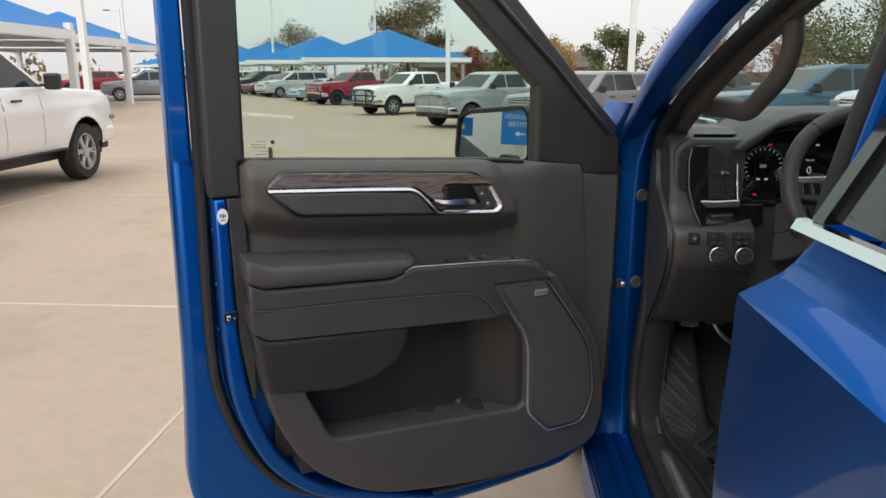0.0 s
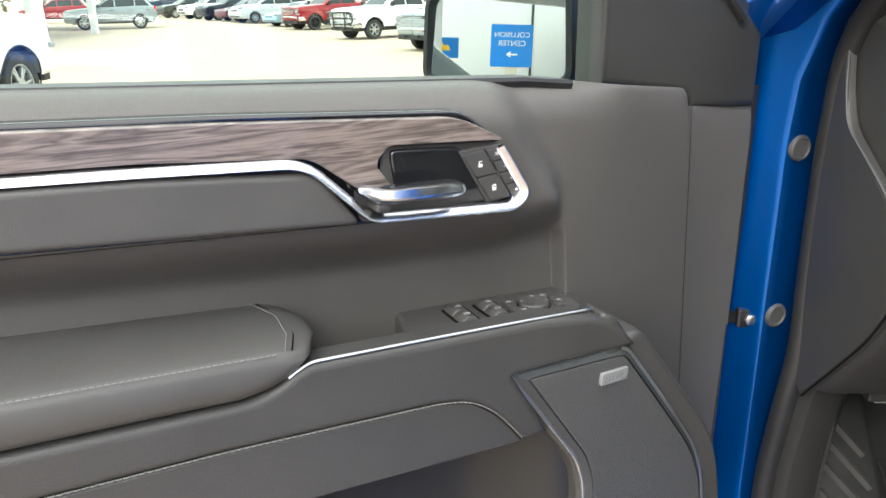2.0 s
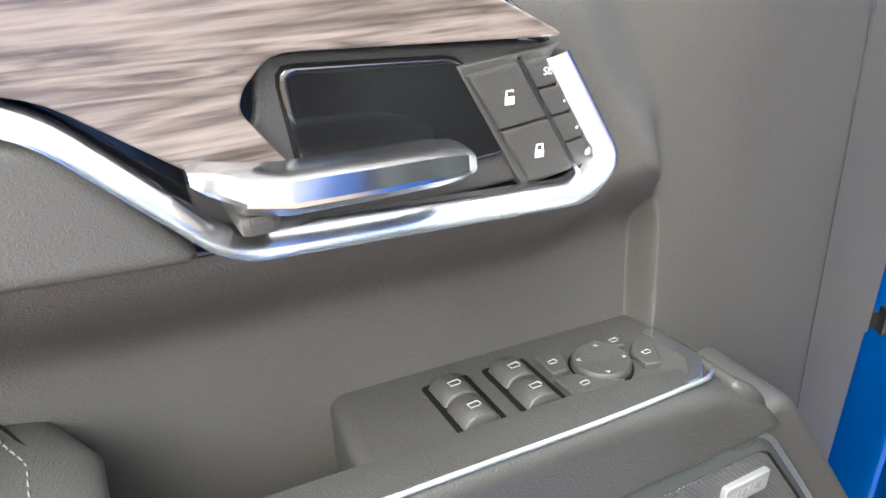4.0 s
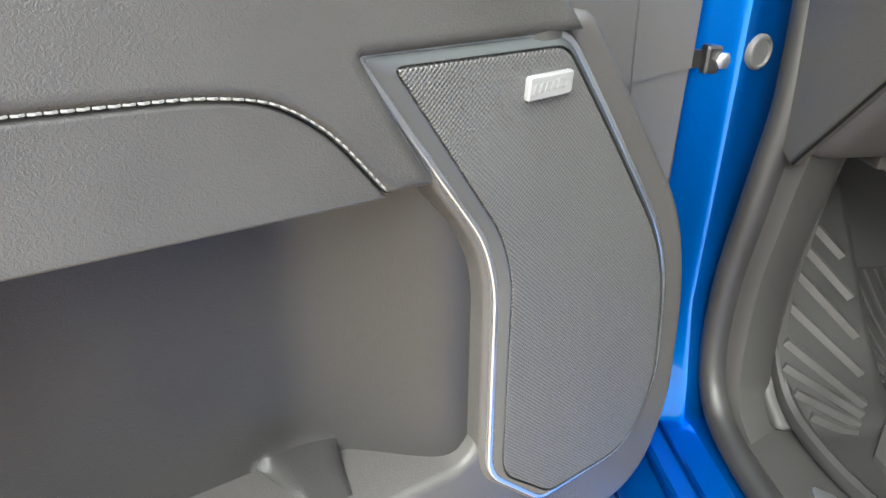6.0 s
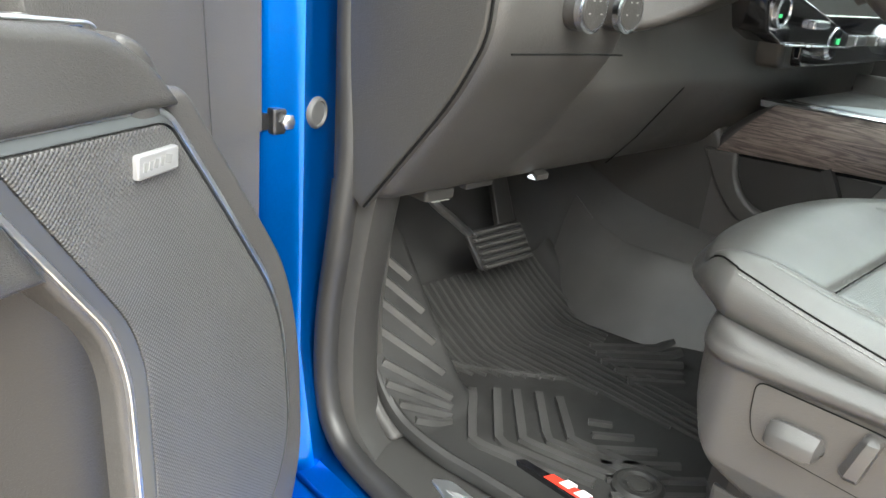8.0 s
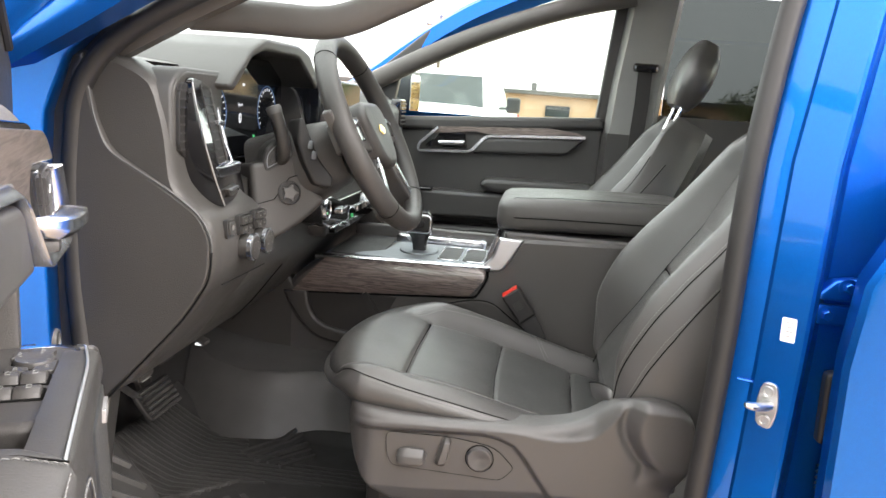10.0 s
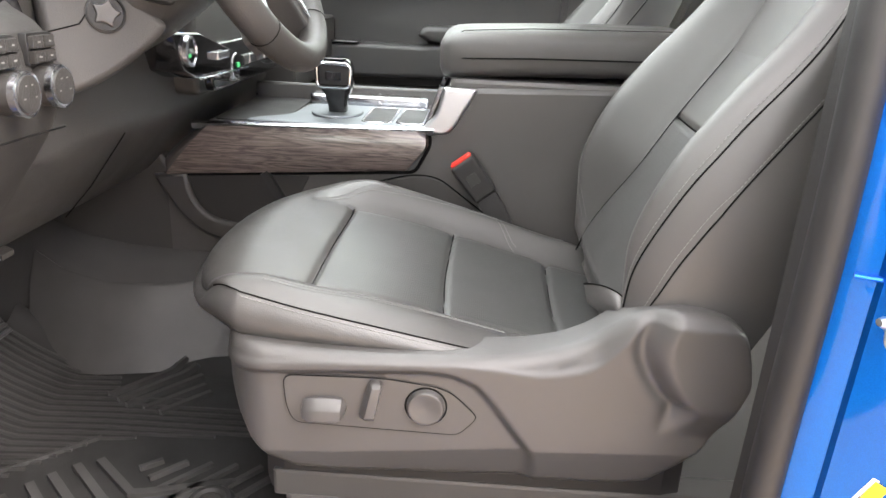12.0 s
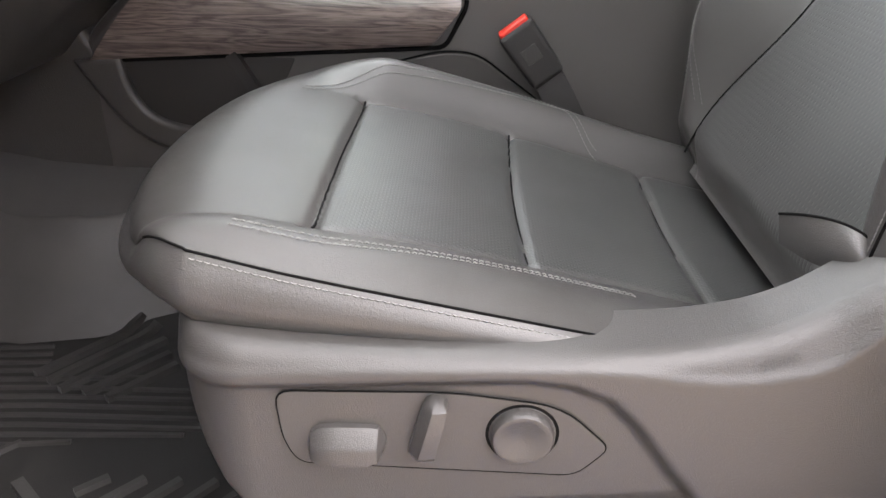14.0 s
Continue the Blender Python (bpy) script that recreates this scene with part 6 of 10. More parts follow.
    fv = part("far_vent", slab(fillet([(2.14, 1.30), (2.14, 1.40), (2.24, 1.40), (2.24, 1.30)], 0.012, 3), 0, 0.035, 0.004, XZ(1.96)), GLOSS, d, "far air vent")
    for i in range(6):
        part("slat", box(2.19, 1.925, 1.312 + i * 0.0145, 0.085, 0.008, 0.004, 0.001), DASHHARD, fv)
    return d


dashboard()


def steering():
    w = thing("steering_wheel", "black leather steering wheel with silver spoke trim", "steering wheel")
    tilt = radians(27)
    c = V(0.955, 1.752, 1.325)
    ex, ez = V(1, 0, 0), V(0, math.sin(tilt), math.cos(tilt))
    n = V(0, -math.cos(tilt), math.sin(tilt))
    L = lambda a, b, h=0.0: c + ex * a + ez * b + n * h
    R = 0.188
    ring = [L(R * math.sin(2 * math.pi * i / 72), R * math.cos(2 * math.pi * i / 72) * 0.985) for i in range(72)]
    part("rim", sweep(ring, circle(0.0185, 16, 0.0205), [n] * 72, closed=True), DASH, w, "black leather rim")
    for a in (40, 140, 220, 320):
        q = radians(a)
        ctr = L(R * math.sin(q), R * math.cos(q) * 0.985)
        t = (L(R * math.sin(q + 0.05), R * math.cos(q + 0.05) * 0.985) - ctr).normalized()
        part("rim_seam", sweep([ctr + (n * math.cos(k) + t.cross(n) * math.sin(k)) * 0.0204 for k in [j * math.pi / 8 for j in range(17)]], circle(0.0009, 4), t), GAPSHADE, w)
    hub = fillet([(-0.085, 0.035), (-0.06, 0.06), (0.06, 0.06), (0.085, 0.035), (0.06, -0.05), (0.03, -0.075), (-0.03, -0.075), (-0.06, -0.05)], 0.02, 4)
    part("airbag_cover", slab(hub, -0.05, 0.02, 0.014, lambda a, b, h: L(a, b, h), seg=5), DASH, w, "black airbag cover")
    part("hub_emblem", slab([(-0.022, -0.005), (-0.010, -0.005), (-0.008, -0.010), (0.010, -0.010), (0.010, -0.005), (0.022, -0.005), (0.020, 0.005), (0.009, 0.005), (0.008, 0.010), (-0.010, 0.010), (-0.010, 0.005), (-0.020, 0.005)], 0.015, 0.0225, 0.001, lambda a, b, h: L(a, b, h)), material("pale_gold", (0.75, 0.55, 0.2), 0.25, metal=1.0, var=0.05), w, "plain gold emblem")
    for s in (-1, 1):
        sp = part("spoke", slab(fillet([(s * 0.07, 0.035), (s * 0.185, 0.030), (s * 0.185, -0.022), (s * 0.065, -0.035)], 0.006, 3), -0.03, 0.004, 0.004, lambda a, b, h: L(a, b, h)), DASH, w, "black spoke with buttons")
        part("spoke_trim", slab(fillet([(s * 0.095, 0.030), (s * 0.182, 0.026), (s * 0.180, -0.016), (s * 0.172, -0.018), (s * 0.170, 0.014), (s * 0.098, 0.020)], 0.004, 3), 0.0, 0.007, 0.002, lambda a, b, h: L(a, b, h)), SATIN, sp, "satin spoke trim")
        for i in range(3):
            part("button", slab(fillet([(s * (0.10 + i * 0.022), 0.016), (s * (0.119 + i * 0.022), 0.015), (s * (0.118 + i * 0.022), -0.012), (s * (0.10 + i * 0.022), -0.014)], 0.003, 2), 0.0, 0.0075, 0.002, lambda a, b, h: L(a, b, h)), GLOSS, sp)
        part("lower_spoke", slab(fillet([(s * 0.026, -0.06), (s * 0.060, -0.045), (s * 0.118, -0.145), (s * 0.090, -0.165)], 0.008, 3), -0.03, 0.002, 0.005, lambda a, b, h: L(a, b, h)), DASH, w, "black lower spoke")
        part("lower_spoke_trim", slab(fillet([(s * 0.050, -0.052), (s * 0.060, -0.046), (s * 0.117, -0.145), (s * 0.105, -0.153)], 0.003, 3), 0.0, 0.007, 0.002, lambda a, b, h: L(a, b, h)), SATIN, w, "satin lower spoke trim")
        part("spoke_pad", slab(fillet([(s * 0.19, 0.0), (s * 0.21, 0.05), (s * 0.172, 0.06), (s * 0.168, -0.04)], 0.005, 3), -0.02, -0.004, 0.004, lambda a, b, h: L(a, b, h)), DASH, w)
    # column
    col = thing("steering_column", "black steering column shroud with wiper stalk", "steering column")
    rings = []
    for f, sx, up_, dn in ((0.0, 0.10, 0.055, 0.115), (0.25, 0.098, 0.055, 0.11), (0.5, 0.092, 0.055, 0.10), (0.75, 0.082, 0.052, 0.085), (0.95, 0.07, 0.048, 0.07), (1.0, 0.06, 0.04, 0.06)):
        ctr = V(0.955, 1.965, 1.245).lerp(V(0.955, 1.80, 1.30), f)
        rings.append([ctr + V(sx * math.copysign(abs(math.cos(a)) ** 0.6, math.cos(a)), 0.02 * math.sin(a), (up_ if math.sin(a) > 0 else dn) * math.copysign(abs(math.sin(a)) ** 0.7, math.sin(a))) for a in [2 * math.pi * i / 32 for i in range(32)]])
    part("shroud", ring_bm(rings), DASHHARD, col, "black column shroud", angle=50)
    # left flank of the column, turned towards the door
    c0 = V(0.854, 1.881, 1.208)
    eu, ev, ew = V(0.643, -0.766, 0.0), V(0.091, 0.077, 0.993), V(-0.761, -0.638, 0.119)
    K = lambda a, b, w=0.0: c0 + eu * a + ev * b + ew * w
    edge = fillet([(-0.074, 0.052), (-0.050, 0.058), (-0.046, 0.080), (-0.032, 0.095), (0.004, 0.115), (0.013, 0.067), (0.029, 0.038), (0.048, 0.008), (0.075, -0.013), (0.055, -0.033), (0.018, -0.062), (-0.027, -0.086), (-0.064, -0.095)], [0.008, 0.004, 0.012, 0.014, 0.012, 0.02, 0.02, 0.02, 0.015, 0.02, 0.03, 0.03, 0.008], 4)
    face = part("column_panel", slab(edge, -0.07, 0.0, 0.010, K, seg=5), DASH, col, "black flank of the column shroud", angle=50)
    part("shroud_joint", sweep([K(-0.069, -0.022, 0.0006), K(-0.03, -0.012, 0.0006), K(0.0, 0.028, 0.0006), K(0.026, 0.036, 0.0006)], circle(0.0009, 5), ew), GAPSHADE, face)
    m = Matrix.Translation(c0) @ Matrix((eu, ev, ew)).transposed().to_4x4()
    cp = part("round_blank", turned([(0.0, 0.0), (0.0225, 0.0), (0.0225, 0.003), (0.020, 0.004), (0.0195, 0.0015), (0.0, 0.0015)], m, 36), SEAL, face, "round black blank with a star")
    star = [V(0.0185 * math.cos(math.pi * i / 5) * (1 if i % 2 == 0 else 0.55), 0.0185 * math.sin(math.pi * i / 5) * (1 if i % 2 == 0 else 0.55)) for i in range(10)]
    part("star", slab(fillet(star, 0.004, 2), 0.0, 0.0045, 0.002, lambda a, b, h: m @ V(a, b, h + 0.001)), HARD, cp)
    rim_line = fillet([(-0.044, 0.040), (-0.048, 0.056), (-0.044, 0.074), (-0.030, 0.088), (0.000, 0.106), (0.008, 0.068)], 0.007, 4)
    boot = part("stalk_boot", slab(rim_line, -0.01, 0.0025, 0.0015, K), DASHHARD, col, "square stalk boot", angle=50)
    part("boot_line", sweep([K(p.x, p.y, 0.001) for p in rim_line], circle(0.0016, 6), ew, closed=True), SEAL, boot, "dark boot edge")
    part("boot_rim", sweep([K(p.x, p.y, 0.0025) for p in inset([V(*q) for q in rim_line], 0.004)], circle(0.0011, 6), ew, closed=True), DARKMETAL, boot, "pale boot rim")
    part("boot_inner", slab(inset([V(*q) for q in rim_line], 0.010), 0.0, 0.0032, 0.0006, K), SEAL, boot, "dark stalk opening")
    pts = [K(-0.015, 0.062, -0.005), K(-0.015, 0.070, 0.012), K(-0.020, 0.096, 0.022), K(-0.027, 0.122, 0.024), K(-0.034, 0.143, 0.024)]
    sk = part("wiper_stalk", sweep(spline(pts, 4), circle(0.0125, 14), ew), DASHHARD, col, "black stalk")
    tip = (pts[-1] - pts[-2]).normalized()
    part("stalk_tip", turned([(0.0, 0.0), (0.0135, 0), (0.0140, 0.010), (0.0115, 0.014), (0.0, 0.015)], Matrix.Translation(pts[-1]) @ tip.to_track_quat("Z", "Y").to_matrix().to_4x4(), 24), PLUG, sk, "grey stalk cap")
    part("column_paddle", slab(fillet([(0.008, 0.095), (0.012, 0.135), (0.020, 0.140), (0.048, 0.068), (0.080, 0.030), (0.076, 0.008), (0.040, 0.015), (0.018, 0.058)], 0.008, 3), -0.03, 0.025, 0.006, K, seg=3), SEAL, col, "black paddle behind the wheel")
    for j in range(2):
        part("paddle_key", slab(fillet([(0.026 + j * 0.006, 0.082 - j * 0.019), (0.030 + j * 0.006, 0.098 - j * 0.019), (0.038 + j * 0.006, 0.096 - j * 0.019), (0.036 + j * 0.007, 0.081 - j * 0.019)], 0.003, 2), 0.02, 0.028, 0.002, K), DARKMETAL, col, "pale column key")
    return w


steering()


def pedals():
    p = thing("brake_pedal", "black ribbed rubber brake pedal on a bent steel arm", "pedal")
    o = V(0.938, 2.185, 0.729)
    m = Matrix.Translation(o) @ Matrix.Rotation(radians(-24), 4, "X")
    skew = lambda a, b: (a - 0.27 * b, b)
    pad = fillet([(-0.064, -0.035), (-0.067, 0.035), (0.066, 0.035), (0.064, -0.035)], 0.012, 3)
    pad = [skew(p[0], p[1]) for p in pad]
    lay = lambda a, b, w: m @ V(a, -w, b)
    part("pedal_plate", slab(pad, -0.008, 0.0, 0.003, lay), SEAL, p, "dark pedal plate")
    for i in range(6):
        z = -0.029 + i * 0.0118
        part("rib", slab(fillet([skew(-0.058, z - 0.0035), skew(-0.058, z + 0.0035), skew(0.057, z + 0.0035), skew(0.057, z - 0.0035)], 0.003, 2), 0.0, 0.008, 0.002, lay), TREAD, p)
    arm = spline([m @ V(-0.05, 0.008, 0.02), V(0.836, 2.205, 0.787), V(0.79, 2.215, 0.83), V(0.755, 2.25, 0.92)], 6)
    part("pedal_arm", sweep(arm, circle(0.0075, 8), V(1, 0, 0)), STEEL, p, "bent steel arm")
    g = thing("accelerator_pedal", "narrow black accelerator pedal in the footwell shade", "pedal")
    mm = Matrix.Translation(V(1.075, 2.31, 0.74)) @ Matrix.Rotation(radians(-22), 4, "X")
    part("pedal_face", slab(fillet([(-0.025, -0.08), (-0.022, 0.06), (0.022, 0.06), (0.026, -0.08)], 0.01, 3), -0.012, 0.0, 0.004, lambda a, b, w: mm @ V(a, -w, b)), DASHHARD, g)
    part("pedal_stem", sweep([mm @ V(0, 0.01, 0.05), V(1.075, 2.40, 0.95)], circle(0.009, 8), V(1, 0, 0)), DASHHARD, g)


pedals()


def footwell():
    f = thing("footwell", "dark carpeted driver's footwell with kick panel and tunnel", "footwell", kind="structure")
    prof = [(1.05, 0.50), (1.9, 0.495), (2.12, 0.50), (2.26, 0.56), (2.40, 0.70), (2.50, 0.92)]
    part("toe_board", surface(lambda a, b: V(0.58 + a * 0.62, *(V(*prof[min(4, int(b * 5))]).lerp(V(*prof[min(4, int(b * 5)) + 1]), b * 5 - min(4, int(b * 5))) if b < 1 else V(*prof[-1]))), 4, 40), CARPET, f)
    kick = fillet([(2.09, 0.905), (2.095, 0.80), (2.105, 0.72), (2.085, 0.61), (2.02, 0.575), (2.05, 0.56), (2.5, 0.56), (2.5, 0.92)], [0, 0.05, 0.05, 0.04, 0.03, 0, 0, 0], 4)
    part("kick_panel", slab(kick, -0.03, 0.0, 0.008, YZ(0.588)), DASHHARD, f, "black kick panel")
    # tunnel
    rings = []
    for y, zt, xl in ((2.55, 0.88, 1.17), (2.31, 0.83, 1.16), (2.24, 0.80, 1.14), (2.18, 0.775, 1.12), (2.09, 0.76, 1.105), (2.0, 0.755, 1.125), (1.94, 0.755, 1.15), (1.7, 0.755, 1.20), (1.2, 0.755, 1.22)):
        rings.append([V(xl - 0.03, y, 0.47), V(xl - 0.008, y, 0.56), V(xl + 0.012, y, 0.60), V(xl + 0.045, y, zt - 0.09), V(xl + 0.075, y, zt - 0.03), V(xl + 0.11, y, zt), V(1.72, y, zt + 0.01), V(1.75, y, 0.47)])
    flank = [[V(p[1].x - 0.004, p[0].y, 0.575), p[2] + V(-0.008, 0, 0.002), p[3] + V(-0.008, 0, 0.003), p[4] + V(-0.015, 0, -0.012), p[4] + V(-0.009, 0, -0.008), p[4] + V(0.0, 0, -0.014)] for p in rings[2:]]
    part("mat_flank", ring_bm(flank, closed=False), MATFLANK, f, "smooth raised flank of the rubber mat", angle=60)
    part("tunnel", ring_bm(rings, closed=False), CARPET, f, "grey carpet on the tunnel", angle=60)
    part("scuff_panel", ring_bm([[V(0.538, y, 0.552), V(0.548, y, 0.566), V(0.58, y, 0.569), V(0.655, y, 0.566), V(0.668, y, 0.556), V(0.672, y, 0.50), V(0.538, y, 0.50)] for y in (2.06, 1.8, 1.5, 1.15)]), SILLPLASTIC, f, "black sill scuff panel", angle=30)
    rise = [V(0.540, 2.035, 0.56), V(0.540, 2.075, 0.585), V(0.541, 2.092, 0.64), V(0.543, 2.098, 0.74), V(0.55, 2.088, 0.86), V(0.555, 2.082, 0.91)]
    part("jamb_trim", ring_bm([[p + V(0.0, -0.004, -0.004), p + V(0.012, -0.02, 0.006), p + V(0.055, -0.012, 0.004), p + V(0.085, 0.02, 0.0), p + V(0.09, 0.06, 0.0), p + V(0.0, 0.06, 0.0)] for p in spline(rise, 5)]), SILLPLASTIC, f, "black jamb trim", angle=50)
    part("trim_gap", sweep([V(0.542, 2.045, 0.572), V(0.60, 2.055, 0.574), V(0.66, 2.065, 0.572)], circle(0.0015, 5), V(0, 0, 1)), GAPSHADE, f)
    # sill plate, two inlays
    pl = part("sill_plate", slab(fillet([(0.583, 1.945), (0.602, 1.925), (0.604, 1.60), (0.570, 1.60), (0.572, 1.90)], 0.008, 3), -0.004, 0.003, 0.001, XY(0.569)), ALU, f, "brushed silver sill plate")
    part("sill_inlay", slab([(0.584, 1.915), (0.594, 1.90), (0.596, 1.62), (0.578, 1.62)], 0, 0.004, 0.0005, XY(0.569)), BADGE, pl, "grey sill plate centre")
    rb = part("red_plate", slab(fillet([(0.690, 1.90), (0.702, 1.893), (0.722, 1.70), (0.700, 1.70)], 0.003, 2), -0.01, 0.005, 0.001, XY(0.575)), GLOSS, f, "black and red trim plate")
    part("red_field", slab([(0.694, 1.855), (0.708, 1.85), (0.714, 1.785), (0.699, 1.785)], 0, 0.0062, 0.0004, XY(0.575)), RED, rb, "red field")
    for y in (1.835, 1.812):
        part("plate_bar", slab([(0.700, y), (0.714, y - 0.004), (0.715, y - 0.018), (0.701, y - 0.014)], 0, 0.0070, 0.0003, XY(0.575)), WHITE, rb, "plain white bar")
    return f


footwell()


def floor_mat():
    m = thing("floor_mat", "black ribbed rubber floor mat with chevron treads", "floor mat")

    def level(x, y):
        z = 0.572 + 0.85 * max(0, y - 2.12) ** 1.2
        rest = 0.572 + 1.25 * max(0, y - 2.02)
        z += max(0, min(0.82, rest) - z) * smooth01((0.765 - x) / 0.045)
        z += 0.02 * smooth01((x - 1.12) / 0.04)
        return z

    left = [(1.2, 0.648), (1.75, 0.64), (1.88, 0.628), (1.96, 0.613), (2.06, 0.604), (2.2, 0.600)]

    def sheet(a, b):
        y = 1.20 + b * 1.06
        x = along(left, y) + a * (1.165 - along(left, y))
        return V(x, y, level(x, y))

    part("sheet", surface(sheet, 60, 100), RUBBER, m, "black rubber sheet", angle=60)

    def bar(pts, r=0.004, h=1.0, mat=TREAD):
        line = [V(x, y, level(x, y) + 0.0005) for x, y in resample_xy(pts, 0.02)]
        part("tread_rib", sweep(line, [(-r, -0.003), (-r * 0.8, 0.0035 * h), (r * 0.8, 0.0035 * h), (r, -0.003)], V(0, 0, 1)), mat, m)

    def resample_xy(pts, step):
        return [(p.x, p.y) for p in resample([V(x, y, 0) for x, y in pts], step)] + [pts[-1]]

    # ribs along the floor and up the toe board
    for i in range(22):
        x = 0.775 + i * 0.0165
        back_y = along([(0.775, 2.10), (0.86, 2.03), (0.905, 1.99), (0.91, 1.86), (0.93, 1.80), (0.94, 1.30), (1.01, 1.30), (1.02, 1.86), (1.03, 2.02), (1.13, 2.06)], x)
        pts = [(x - 0.012, 2.255), (x - 0.012, 2.20), (x - 0.004, 2.12), (x + 0.004, max(back_y, 2.0))]
        if back_y < 1.95:
            pts.append((x + 0.012, back_y))
        if pts[-1][0] < 1.15:
            bar(pts, 0.0026, 1.1, MATRIB)
    bar([(0.772, 2.145), (0.85, 2.055), (0.915, 1.99)], 0.003, 1.6)
    # broad chevrons by the sill
    for (tx, ty), (bx, by) in zip(((0.764, 2.055), (0.795, 2.033), (0.818, 2.014), (0.842, 1.99), (0.858, 1.963)), ((0.676, 1.965), (0.703, 1.941), (0.734, 1.925), (0.762, 1.905), (0.79, 1.885))):
        bar([(tx, ty), (bx, by), (bx + 0.04, by - 0.13)], 0.0075, 1.8)
    for i in range(6):
        bar([(0.846 - i * 0.021, 1.899 - i * 0.023), (0.868, 1.873 - i * 0.037)], 0.005, 1.8)
    # chevron field beside the tunnel
    for (ax, ay), (bx, by) in (((1.03, 2.035), (1.15, 1.945)), ((1.018, 2.013), (1.14, 1.922)), ((1.003, 1.992), (1.113, 1.904)), ((0.997, 1.960), (1.082, 1.887)), ((0.99, 1.93), (1.06, 1.87))):
        bar([(ax, ay), (bx, by)], 0.0060, 2.2)
    # foot rest
    for pts in (((0.612, 2.088), (0.700, 2.037)), ((0.606, 2.070), (0.695, 2.030)), ((0.614, 2.050), (0.689, 2.023)), ((0.630, 2.032), (0.684, 2.015)), ((0.620, 2.118), (0.703, 2.060)), ((0.628, 2.150), (0.705, 2.088)), ((0.637, 2.176), (0.706, 2.118)), ((0.645, 2.20), (0.704, 2.15))):
        bar(pts, 0.0048, 1.8)
    # raised lip
    lip = [V(0.598, 2.17, 0.83), V(0.602, 2.135, 0.79), V(0.611, 2.125, 0.73), V(0.614, 2.108, 0.665), V(0.608, 2.075, 0.62), V(0.608, 2.03, 0.592), V(0.614, 1.96, 0.582), V(0.628, 1.88, 0.580), V(0.642, 1.75, 0.579), V(0.648, 1.5, 0.578), V(0.648, 1.2, 0.578)]
    part("raised_lip", sweep(spline(lip, 6), circle(0.009, 8, 0.012), V(0, 0, 1)), RUBBER, m, "rolled mat edge")
    gm = part("mat_fixing", turned([(0.034, 0), (0.034, 0.006), (0.028, 0.011), (0.022, 0.011), (0.018, 0.006), (0.0, 0.006)], Matrix.Translation(V(0.784, 1.773, 0.572)), 32), RUBBER, m, "round mat fixing")
    part("fixing_button", turned([(0.014, 0.004), (0.014, 0.009), (0.0, 0.010)], Matrix.Translation(V(0.784, 1.773, 0.572)), 20), DASHHARD, gm)
    return m


floor_mat()


